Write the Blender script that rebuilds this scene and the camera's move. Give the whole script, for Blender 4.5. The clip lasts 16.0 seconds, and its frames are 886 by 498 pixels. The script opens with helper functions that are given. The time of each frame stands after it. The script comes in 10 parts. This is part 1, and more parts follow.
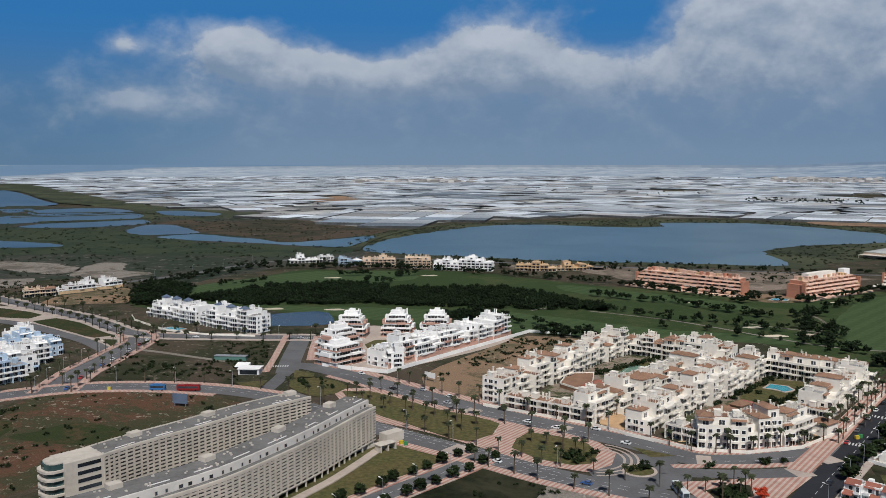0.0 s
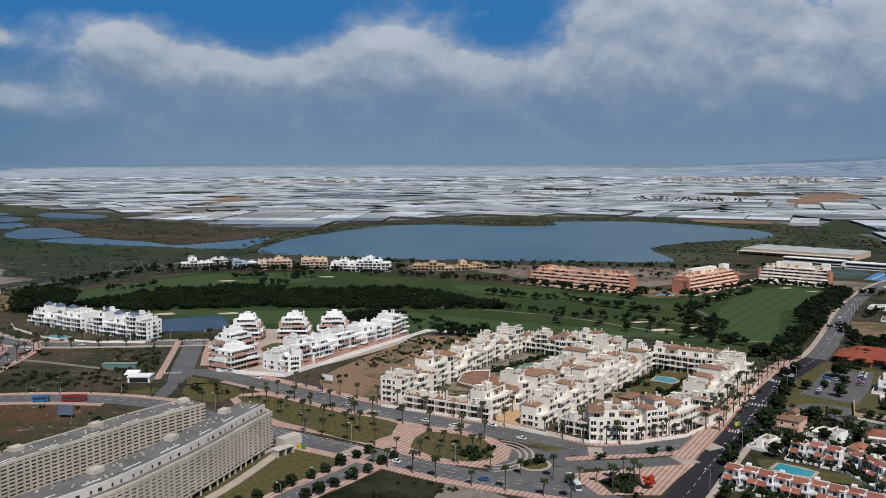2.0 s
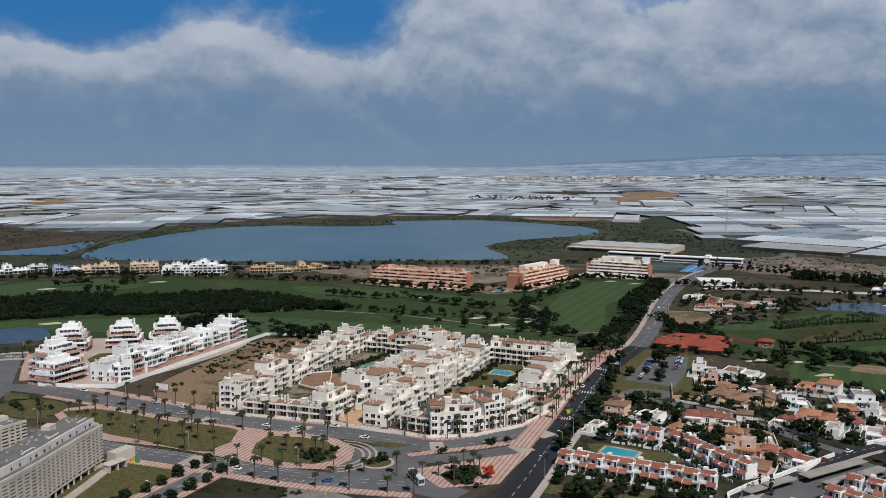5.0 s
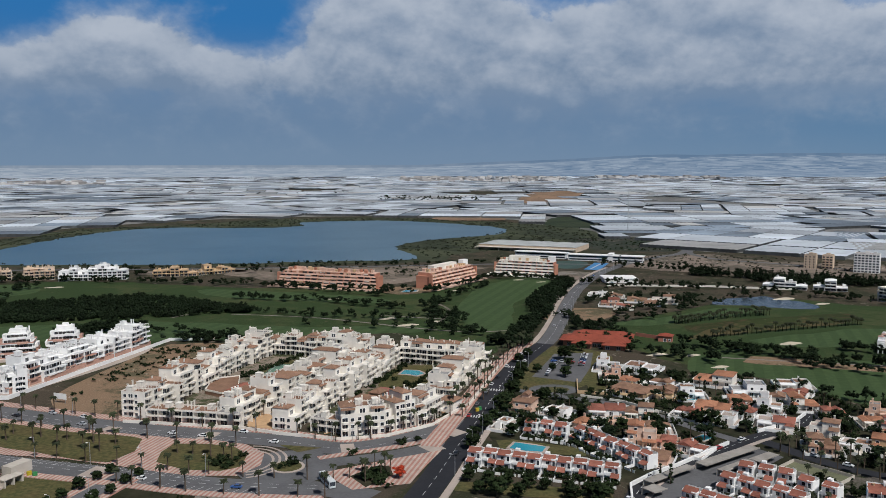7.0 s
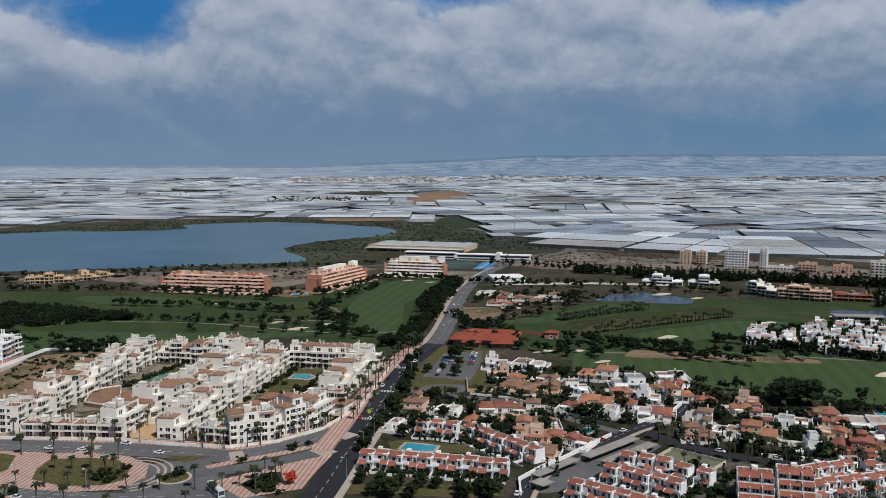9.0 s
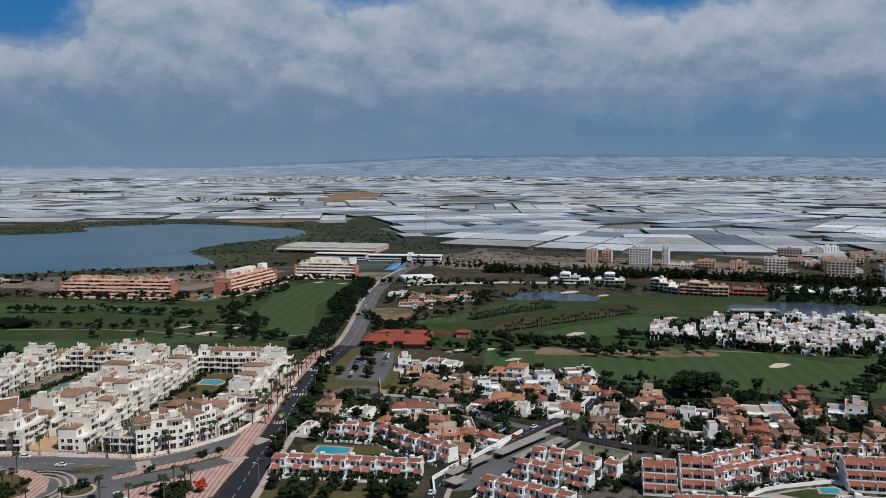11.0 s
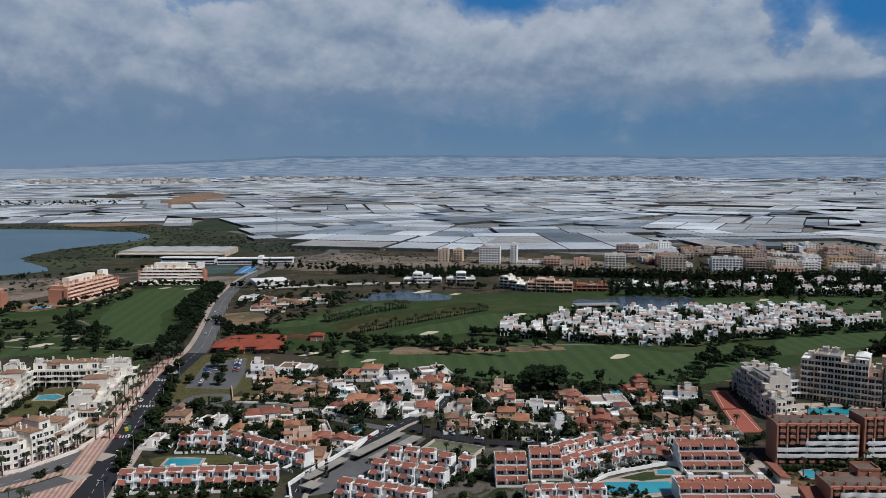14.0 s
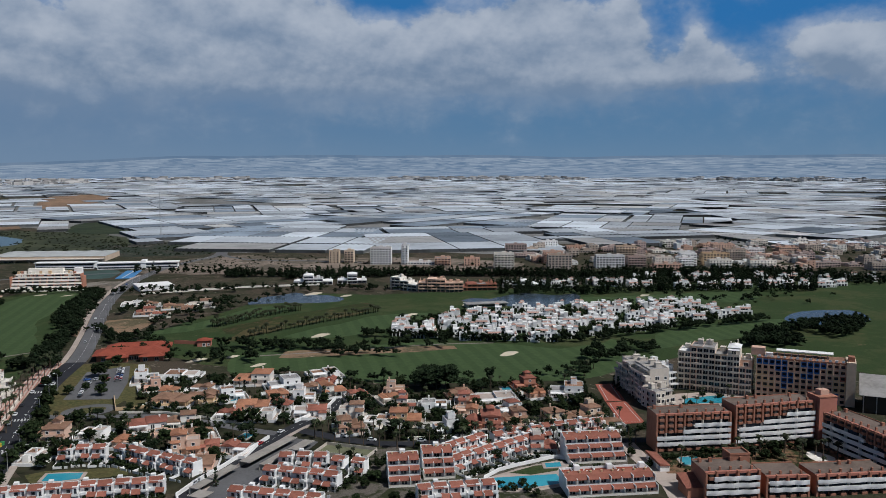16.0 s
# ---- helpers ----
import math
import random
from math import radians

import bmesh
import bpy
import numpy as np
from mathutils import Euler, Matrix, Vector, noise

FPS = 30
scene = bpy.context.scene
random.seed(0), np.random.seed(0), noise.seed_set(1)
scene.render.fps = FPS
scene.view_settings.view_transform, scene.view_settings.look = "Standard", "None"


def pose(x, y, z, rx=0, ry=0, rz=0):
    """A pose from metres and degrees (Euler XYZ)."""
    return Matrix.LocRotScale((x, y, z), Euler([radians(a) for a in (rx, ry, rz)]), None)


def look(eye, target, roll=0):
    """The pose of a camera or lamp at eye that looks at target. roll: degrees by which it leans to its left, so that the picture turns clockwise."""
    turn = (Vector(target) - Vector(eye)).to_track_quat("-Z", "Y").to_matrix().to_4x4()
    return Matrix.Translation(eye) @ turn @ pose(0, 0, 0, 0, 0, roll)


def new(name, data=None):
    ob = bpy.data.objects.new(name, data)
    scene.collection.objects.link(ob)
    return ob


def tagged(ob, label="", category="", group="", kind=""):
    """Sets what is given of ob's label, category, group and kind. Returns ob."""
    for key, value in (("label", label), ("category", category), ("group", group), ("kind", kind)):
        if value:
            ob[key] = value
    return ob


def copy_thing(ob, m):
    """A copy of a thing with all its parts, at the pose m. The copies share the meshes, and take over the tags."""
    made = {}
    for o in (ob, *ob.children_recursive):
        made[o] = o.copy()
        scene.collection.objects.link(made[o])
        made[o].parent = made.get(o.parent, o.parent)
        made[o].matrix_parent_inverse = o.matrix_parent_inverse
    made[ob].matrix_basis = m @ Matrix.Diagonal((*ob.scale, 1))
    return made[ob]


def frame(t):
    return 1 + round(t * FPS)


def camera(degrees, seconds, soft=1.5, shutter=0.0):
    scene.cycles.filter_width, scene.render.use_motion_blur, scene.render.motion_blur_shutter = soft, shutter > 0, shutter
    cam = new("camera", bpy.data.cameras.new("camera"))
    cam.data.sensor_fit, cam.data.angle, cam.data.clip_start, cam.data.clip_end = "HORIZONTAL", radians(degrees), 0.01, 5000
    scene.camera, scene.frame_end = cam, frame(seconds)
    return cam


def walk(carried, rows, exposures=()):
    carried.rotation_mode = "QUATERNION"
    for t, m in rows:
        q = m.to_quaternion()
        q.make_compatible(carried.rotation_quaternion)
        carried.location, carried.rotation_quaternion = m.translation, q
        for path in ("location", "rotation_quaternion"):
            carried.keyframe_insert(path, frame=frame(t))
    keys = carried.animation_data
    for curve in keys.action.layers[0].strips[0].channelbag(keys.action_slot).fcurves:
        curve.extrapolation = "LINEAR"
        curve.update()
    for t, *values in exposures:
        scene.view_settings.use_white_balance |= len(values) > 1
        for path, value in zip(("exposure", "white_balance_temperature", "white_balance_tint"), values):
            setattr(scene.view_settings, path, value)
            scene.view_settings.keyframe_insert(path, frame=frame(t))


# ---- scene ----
from mathutils.geometry import delaunay_2d_cdt

# ---- camera: a drone turning slowly on the spot, drifting a few metres ----
cam = camera(55.0, 16.0, soft=0.6)
PATH = [
    (0.0, 0.00, 0.00, 120.00, 18.046, -5.730),
    (0.5, 0.29, -0.37, 120.24, 16.460, -5.731),
    (1.0, 0.59, -0.79, 120.50, 14.865, -5.730),
    (1.5, 0.78, -1.21, 120.70, 12.889, -5.733),
    (2.0, 1.11, -1.63, 120.74, 11.132, -5.733),
    (2.5, 1.34, -2.07, 120.80, 9.381, -5.736),
    (3.0, 1.36, -2.35, 120.74, 7.456, -5.735),
    (3.5, 1.33, -2.71, 120.64, 5.493, -5.742),
    (4.0, 1.27, -3.09, 120.71, 3.666, -5.738),
    (6.5, 1.54, -5.60, 121.84, -4.327, -5.739),
    (7.0, 1.59, -6.07, 121.94, -5.827, -5.743),
    (7.5, 1.73, -6.49, 122.14, -7.519, -5.745),
    (8.0, 1.80, -6.88, 122.43, -9.493, -5.738),
    (8.5, 1.81, -7.47, 122.74, -11.373, -5.736),
    (9.0, 1.75, -8.11, 123.04, -13.248, -5.731),
    (11.5, 0.96, -10.00, 123.85, -20.942, -5.723),
    (12.0, 0.71, -10.43, 124.00, -22.829, -5.724),
    (12.5, 0.47, -10.77, 124.23, -24.465, -5.713),
    (13.0, 0.41, -11.13, 124.51, -25.960, -5.711),
    (13.5, 0.26, -11.51, 124.66, -27.495, -5.713),
    (14.0, 0.16, -12.00, 124.90, -29.180, -5.707),
    (14.5, 0.02, -12.52, 125.11, -30.878, -5.708),
    (15.0, -0.10, -13.15, 125.31, -32.862, -5.710),
    (15.5, -0.26, -13.69, 125.60, -34.780, -5.709),
    (16.0, -0.33, -13.97, 125.84, -36.505, -5.708),
]
walk(cam, [(t, pose(x, y, z, 90 + pitch, 0, yaw)) for t, x, y, z, yaw, pitch in PATH],
     exposures=[(0.0, -0.03, 6310, 10), (7.0, -0.10, 6240, 10), (16.0, -0.19, 6130, 10)])

# ---- daylight: a high sun behind the camera's right shoulder, broken cloud ----
SUN_AZ, SUN_EL = -64.0, 52.0
sun_way = Vector((math.cos(radians(SUN_AZ)) * math.cos(radians(SUN_EL)), math.sin(radians(SUN_AZ)) * math.cos(radians(SUN_EL)), math.sin(radians(SUN_EL))))
sun = new("sun", bpy.data.lights.new("sun", "SUN"))
sun.data.energy, sun.data.angle, sun.data.color = 4.1, radians(0.6), (1.0, 0.965, 0.915)
sun.matrix_world = look(sun_way * 900, (0, 0, 0))

world = bpy.data.worlds.new("sky")
scene.world = world
world.use_nodes = True


class Nodes:
    """Short hand for a node tree."""

    def __init__(self, tree):
        self.tree = tree

    def add(self, kind, **values):
        n = self.tree.nodes.new("ShaderNode" + kind)
        for k, v in values.items():
            if k == "op":
                n.operation = v
            elif k == "blend":
                n.data_type, n.blend_type = "RGBA", v
        return n

    def put(self, socket, value):
        if isinstance(value, bpy.types.NodeSocket):
            self.tree.links.new(value, socket)
        elif value is not None:
            socket.default_value = value

    def math(self, op, a, b=None, c=None, clamp=False):
        n = self.add("Math", op=op)
        n.use_clamp = clamp
        for s, v in zip(n.inputs, (a, b, c)):
            self.put(s, v)
        return n.outputs[0]

    def mix(self, fac, a, b, blend="MIX"):
        n = self.add("Mix", blend=blend)
        self.put(n.inputs[0], fac)
        self.put(n.inputs[6], a if isinstance(a, bpy.types.NodeSocket) else (*a, 1.0))
        self.put(n.inputs[7], b if isinstance(b, bpy.types.NodeSocket) else (*b, 1.0))
        return n.outputs[2]

    def noise(self, vector, scale, detail=3.0, rough=0.55, distort=0.0):
        n = self.add("TexNoise")
        self.put(n.inputs["Vector"], vector)
        n.inputs["Scale"].default_value, n.inputs["Detail"].default_value = scale, detail
        n.inputs["Roughness"].default_value, n.inputs["Distortion"].default_value = rough, distort
        return n.outputs["Fac"]

    def smooth(self, value, low, high, a=0.0, b=1.0):
        n = self.add("MapRange")
        n.interpolation_type = "SMOOTHSTEP"
        self.put(n.inputs[0], value)
        for s, v in zip(n.inputs[1:5], (low, high, a, b)):
            self.put(s, v)
        return n.outputs[0]


def cloud_cover(g, az, el, lift):
    """How much cloud stands at a bearing, lift degrees higher than a given height."""
    high = g.math("ADD", el, lift)
    flat = g.add("CombineXYZ")
    g.put(flat.inputs[0], az)
    g.put(flat.inputs[1], g.math("MULTIPLY", high, 1.35))
    where = flat.outputs[0]
    total = None
    # the cloud masses: bearing, height, half width, half height, weight
    for a, e, w, h, k in CLOUDS:
        da = g.math("DIVIDE", g.math("SUBTRACT", az, a), w)
        de = g.math("DIVIDE", g.math("SUBTRACT", high, e), h)
        d = g.math("ADD", g.math("MULTIPLY", da, da), g.math("MULTIPLY", de, de))
        v = g.math("MULTIPLY", g.math("EXPONENT", g.math("MULTIPLY", d, -1.0)), k)
        total = v if total is None else g.math("ADD", total, v)
    total = g.math("MINIMUM", total, 1.3)
    for scale, detail, weight in ((0.20, 4.0, 1.15), (0.50, 6.0, 0.70), (1.5, 6.0, 0.30)):
        n = g.noise(where, scale, detail, 0.60, 0.15)
        total = g.math("ADD", total, g.math("MULTIPLY", g.math("SUBTRACT", n, 0.5), weight))
    return total, where


def build_sky():
    g = Nodes(world.node_tree)
    back = world.node_tree.nodes["Background"]
    sky = g.add("TexSky")
    sky.sky_type, sky.sun_disc = "NISHITA", False
    sky.sun_elevation, sky.sun_rotation = radians(SUN_EL), radians(90 - SUN_AZ)
    sky.air_density, sky.dust_density, sky.ozone_density = 1.0, 1.2, 2.0
    parts = g.add("SeparateXYZ")
    g.put(parts.inputs[0], g.add("TexCoord").outputs["Generated"])
    az = g.math("MULTIPLY", g.math("ARCTAN2", parts.outputs[0], parts.outputs[1]), 57.2958)
    el = g.math("MULTIPLY", g.math("ARCSINE", parts.outputs[2]), 57.2958)
    cover, flat = cloud_cover(g, az, el, 0.0)
    above, _ = cloud_cover(g, az, el, 0.9)
    soft = g.noise(flat, 0.30, 3.0, 0.5, 0.2)
    # heaped tops are crisp, the sheets between are thin, and all melts into haze below
    heap = g.math("MULTIPLY", g.smooth(cover, 0.30, 0.78), g.smooth(el, 2.0, 5.5))
    sheet = g.smooth(g.math("ADD", cover, g.math("MULTIPLY", g.math("SUBTRACT", soft, 0.5), 0.6)), -0.15, 0.95, 0.0, 0.70)
    mask = g.math("MAXIMUM", g.math("MULTIPLY", heap, 0.93), sheet)
    mask = g.math("MULTIPLY", mask, g.smooth(g.math("ADD", el, g.math("MULTIPLY", soft, 3.0)), 0.6, 6.0))
    # tops that face the open sky are bright, the undersides grey
    lit = g.smooth(g.math("SUBTRACT", cover, above), -0.55, 0.75, 0.0, 0.78)
    lit = g.math("ADD", lit, g.smooth(el, 3.5, 10.0, 0.0, 0.16))
    lit = g.math("ADD", lit, g.smooth(soft, 0.32, 0.70, -0.16, 0.16), clamp=True)
    cloud = g.mix(lit, (0.200, 0.270, 0.372), (0.490, 0.530, 0.588))
    side = g.math("MAXIMUM", g.smooth(az, 8.0, 44.0), g.smooth(az, -44.0, -28.0, 1.0, 0.0))
    low = g.mix(g.smooth(el, -0.4, 3.0), g.mix(side, (0.182, 0.268, 0.378), (0.150, 0.254, 0.376)), g.mix(side, (0.150, 0.238, 0.362), (0.108, 0.222, 0.366)))
    shore = g.smooth(az, -46.0, -27.0, 1.0, 0.0)
    low = g.mix(shore, low, g.mix(g.smooth(el, -0.4, 3.0), (0.112, 0.200, 0.312), (0.088, 0.186, 0.322)))
    haze = g.mix(g.smooth(el, 2.5, 9.5), low, (0.034, 0.172, 0.420))
    scale = g.add("VectorMath", op="SCALE")
    g.put(scale.inputs[0], sky.outputs[0])
    scale.inputs[3].default_value = 0.027
    clear = g.mix(g.smooth(el, 9.0, 24.0), haze, scale.outputs[0])
    g.put(back.inputs[0], g.mix(mask, clear, cloud))
    back.inputs[1].default_value = 1.0


CLOUDS = [
    (-31.5, 7.4, 2.6, 1.5, 1.4), (-26.5, 5.8, 3.6, 1.5, 1.0), (-15.0, 7.2, 3.6, 1.7, 1.3), (-20.5, 5.6, 4.0, 1.4, 0.8), (-9.0, 5.8, 4.5, 1.8, 0.8),
    (-38.4, 7.4, 1.3, 0.7, 0.8), (-38.3, 3.9, 1.3, 0.8, 0.9), (-36.0, 3.4, 4.5, 1.0, 0.5), (0.0, 8.0, 4.2, 3.6, 0.9), (6.0, 8.4, 5.0, 3.8, 1.0),
    (13.0, 6.5, 5.0, 2.8, 0.9), (20.0, 8.8, 5.0, 3.8, 0.9), (27.0, 8.6, 4.2, 3.0, 1.1), (24.0, 5.5, 6.0, 1.8, 0.5), (33.0, 6.4, 5.0, 2.2, 0.9),
    (38.5, 7.8, 3.6, 2.8, 1.0), (44.0, 8.2, 4.0, 3.0, 1.1), (48.5, 9.0, 1.6, 2.6, 0.9), (46.0, 5.4, 5.0, 1.3, 0.5), (52.8, 8.4, 0.9, 1.1, 0.75), (53.4, 7.0, 1.7, 1.0, 0.7),
    (53.5, 5.7, 4.0, 0.7, 0.6), (61.0, 7.4, 2.8, 1.4, 1.2), (66.0, 6.0, 4.0, 2.0, 1.1), (-6.0, 9.6, 2.4, 1.4, -0.7), (14.0, 11.6, 3.0, 1.0, -0.6), (33.0, 11.0, 2.4, 1.3, -0.7), (8.0, 5.2, 60.0, 2.3, 0.46),
    (0.0, 9.0, 45.0, 2.5, 0.22), (-30.0, 11.0, 9.0, 1.8, -0.9), (-21.0, 9.5, 3.0, 1.4, -0.7), (-43.0, 8.0, 4.0, 3.0, -0.6), (-22.8, 7.9, 2.4, 1.2, -0.6), (-6.5, 8.2, 2.6, 1.4, -0.6),
]
build_sky()

# ---- materials ----
MATS = {}


def stuff_mat(name, color, rough=0.85, spread=0.25, fine=1.2, coarse=0.05, bump=0.0, metal=0.0, tint=None, island=0.0, each=0.0, spec=0.14):
    """A surface with two scales of variation, at real size."""
    if name in MATS:
        return MATS[name]
    m = bpy.data.materials.new(name)
    m.use_nodes = True
    g = Nodes(m.node_tree)
    bsdf = m.node_tree.nodes["Principled BSDF"]
    where = g.add("NewGeometry").outputs["Position"]
    a, b = g.noise(where, fine, 4.0), g.noise(where, coarse, 4.0, 0.6, 0.4)
    dark = tuple(c * (1 - spread) for c in color)
    light = tint if tint else tuple(min(1.0, c * (1 + spread)) for c in color)
    col = g.mix(g.smooth(b, 0.32, 0.68), dark, light)
    col = g.mix(g.math("MULTIPLY", g.smooth(a, 0.35, 0.7), 0.5), col, color)
    grain = g.smooth(a, 0.25, 0.75, 1 - spread * 0.6, 1 + spread * 0.4)
    col = g.mix(1.0, col, _grey(g, grain), "MULTIPLY")
    if island:
        r = g.add("NewGeometry").outputs["Random Per Island"]
        col = g.mix(1.0, col, _grey(g, g.smooth(r, 0.0, 1.0, 1 - island, 1 + island * 0.7)), "MULTIPLY")
    if each:
        r = g.add("ObjectInfo").outputs["Random"]
        col = g.mix(1.0, col, _grey(g, g.smooth(r, 0.0, 1.0, 1 - each, 1 + each * 0.5)), "MULTIPLY")
    g.put(bsdf.inputs["Base Color"], col)
    bsdf.inputs["Roughness"].default_value, bsdf.inputs["Metallic"].default_value = rough, metal
    bsdf.inputs["Specular IOR Level"].default_value = spec
    if bump:
        n = g.add("Bump")
        n.inputs["Strength"].default_value, n.inputs["Distance"].default_value = bump, 0.3
        g.put(n.inputs["Height"], a)
        g.put(bsdf.inputs["Normal"], n.outputs[0])
    MATS[name] = m
    return m


def _grey(g, value):
    n = g.add("CombineColor")
    for s in n.inputs:
        g.put(s, value)
    return n.outputs[0]


def glass_mat(name, color, rough=0.12):
    m = stuff_mat(name, color, rough, 0.35, 0.35, 0.08, each=0.5, spec=0.6)
    return m


def water_mat(name, deep, shallow, rough=0.12, ripple=0.25, scale=0.12):
    m = bpy.data.materials.new(name)
    m.use_nodes = True
    g = Nodes(m.node_tree)
    bsdf = m.node_tree.nodes["Principled BSDF"]
    where = g.add("NewGeometry").outputs["Position"]
    b = g.noise(where, scale * 0.06, 4.0, 0.6, 0.6)
    g.put(bsdf.inputs["Base Color"], g.mix(g.smooth(b, 0.35, 0.65), deep, shallow))
    bsdf.inputs["Roughness"].default_value = rough
    bsdf.inputs["Specular IOR Level"].default_value = 0.4
    n = g.add("Bump")
    n.inputs["Strength"].default_value, n.inputs["Distance"].default_value = ripple, 0.4
    g.put(n.inputs["Height"], g.noise(where, scale * 6, 3.0))
    g.put(bsdf.inputs["Normal"], n.outputs[0])
    return m


def striped_mat(name, one, two, width, angle, both=True):
    """Paving in slanting stripes of two colours, with worn tiles."""
    m = bpy.data.materials.new(name)
    m.use_nodes = True
    g = Nodes(m.node_tree)
    bsdf = m.node_tree.nodes["Principled BSDF"]
    where = g.add("NewGeometry").outputs["Position"]
    turn = g.add("VectorRotate")
    turn.rotation_type = "Z_AXIS"
    g.put(turn.inputs["Vector"], where)
    turn.inputs["Angle"].default_value = radians(angle)
    s = g.add("SeparateXYZ")
    g.put(s.inputs[0], turn.outputs[0])
    saw = g.math("FRACT", g.math("DIVIDE", s.outputs[0], width))
    line = g.smooth(g.math("ABSOLUTE", g.math("SUBTRACT", saw, 0.5)), 0.22, 0.28)
    col = g.mix(line, one, two)
    worn = g.noise(where, 0.25, 5.0, 0.65)
    col = g.mix(1.0, col, _grey(g, g.smooth(worn, 0.25, 0.8, 0.78, 1.08)), "MULTIPLY")
    g.put(bsdf.inputs["Base Color"], col)
    bsdf.inputs["Roughness"].default_value = 0.85
    bsdf.inputs["Specular IOR Level"].default_value = 0.1
    return m


def mottled_mat(name, base, second, third, fine=0.35, coarse=0.06, share=0.5, specks=0.62):
    """Earth in three colours: broad patches, smaller ones within, and pale stones."""
    m = bpy.data.materials.new(name)
    m.use_nodes = True
    g = Nodes(m.node_tree)
    bsdf = m.node_tree.nodes["Principled BSDF"]
    where = g.add("NewGeometry").outputs["Position"]
    a, b, c = g.noise(where, coarse, 5.0, 0.65, 0.8), g.noise(where, fine, 5.0, 0.7, 0.3), g.noise(where, fine * 0.35, 4.0, 0.6, 1.0)
    mixed = g.math("ADD", g.math("MULTIPLY", a, 0.65), g.math("MULTIPLY", b, 0.35))
    col = g.mix(g.smooth(mixed, share - 0.05, share + 0.05), base, second)
    pale = g.math("MULTIPLY", g.smooth(b, specks, specks + 0.06), g.smooth(c, 0.48, 0.58))
    col = g.mix(pale, col, third)
    col = g.mix(1.0, col, _grey(g, g.smooth(g.noise(where, 1.3, 4.0, 0.7), 0.25, 0.75, 0.68, 1.25)), "MULTIPLY")
    g.put(bsdf.inputs["Base Color"], col)
    bsdf.inputs["Roughness"].default_value = 0.95
    bsdf.inputs["Specular IOR Level"].default_value = 0.06
    MATS[name] = m
    return m


M_SCRUB = mottled_mat("dry_scrub", (0.072, 0.058, 0.042), (0.036, 0.039, 0.022), (0.18, 0.15, 0.12), 0.16, 0.020, 0.5, 0.56)
M_MARSH = mottled_mat("marsh", (0.032, 0.043, 0.030), (0.058, 0.055, 0.046), (0.16, 0.14, 0.115), 0.09, 0.014, 0.52, 0.56)
M_REED = mottled_mat("reed_bed", (0.030, 0.043, 0.026), (0.046, 0.056, 0.034), (0.090, 0.085, 0.060), 0.06, 0.010, 0.5, 0.62)
M_SHORE = stuff_mat("reed_shore", (0.045, 0.055, 0.032), 0.95, 0.45, 0.10, 0.010, 0.5, tint=(0.075, 0.082, 0.045))
M_DIRT = mottled_mat("bare_earth", (0.235, 0.158, 0.102), (0.105, 0.092, 0.055), (0.36, 0.29, 0.22), 0.25, 0.03, 0.52, 0.58)
M_REDDIRT = mottled_mat("red_earth", (0.105, 0.056, 0.036), (0.052, 0.052, 0.028), (0.27, 0.23, 0.185), 0.30, 0.026, 0.485, 0.55)
M_WEED = stuff_mat("weeds", (0.019, 0.025, 0.011), 0.95, 0.5, 0.35, 0.05, 0.5, tint=(0.056, 0.050, 0.030))
M_PLOTGREEN = mottled_mat("plot_weeds", (0.034, 0.044, 0.018), (0.070, 0.052, 0.028), (0.15, 0.13, 0.09), 0.3, 0.06, 0.54, 0.64)
M_PALE = mottled_mat("pale_sand", (0.225, 0.20, 0.172), (0.12, 0.105, 0.085), (0.32, 0.29, 0.25), 0.12, 0.03, 0.53, 0.6)
M_COURT = mottled_mat("court_ground", (0.24, 0.195, 0.155), (0.055, 0.064, 0.030), (0.36, 0.31, 0.26), 0.25, 0.07, 0.5, 0.6)
M_BUNKER = stuff_mat("bunker_sand", (0.56, 0.49, 0.38), 0.95, 0.1, 0.4, 0.05)
M_GOLF = mottled_mat("golf_rough", (0.036, 0.057, 0.022), (0.058, 0.070, 0.030), (0.100, 0.084, 0.048), 0.10, 0.016, 0.53, 0.62)
M_LAWN = stuff_mat("lawn", (0.135, 0.112, 0.048), 0.9, 0.35, 0.5, 0.06, 0.3, tint=(0.066, 0.072, 0.027))
M_FAIR = striped_mat("mown_fairway", (0.049, 0.079, 0.031), (0.059, 0.092, 0.037), 11.0, 24.0)
M_ASPHALT = stuff_mat("old_asphalt", (0.122, 0.121, 0.125), 0.9, 0.15, 0.8, 0.05)
M_NEWROAD = stuff_mat("fresh_asphalt", (0.028, 0.029, 0.034), 0.85, 0.15, 0.8, 0.05)
M_PINK = striped_mat("striped_paving", (0.42, 0.225, 0.18), (0.50, 0.40, 0.34), 2.0, 20.0)
M_PLAINPAVE = stuff_mat("paving", (0.40, 0.335, 0.29), 0.9, 0.12, 0.6, 0.08)
M_PAINT = stuff_mat("road_paint", (0.50, 0.50, 0.49), 0.8, 0.12, 1.5, 0.3)
M_WATER = water_mat("lagoon_water", (0.058, 0.112, 0.152), (0.084, 0.146, 0.190), 0.30, 0.35)
M_SALT = water_mat("salt_pond_water", (0.058, 0.092, 0.122), (0.085, 0.122, 0.155), 0.30, 0.2)
M_BROWNSCRUB = mottled_mat("brown_scrub", (0.075, 0.058, 0.042), (0.040, 0.040, 0.026), (0.20, 0.165, 0.13), 0.05, 0.008, 0.5, 0.6)
M_SEA = water_mat("sea_water", (0.060, 0.115, 0.185), (0.075, 0.130, 0.200), 0.35, 0.25, 0.02)
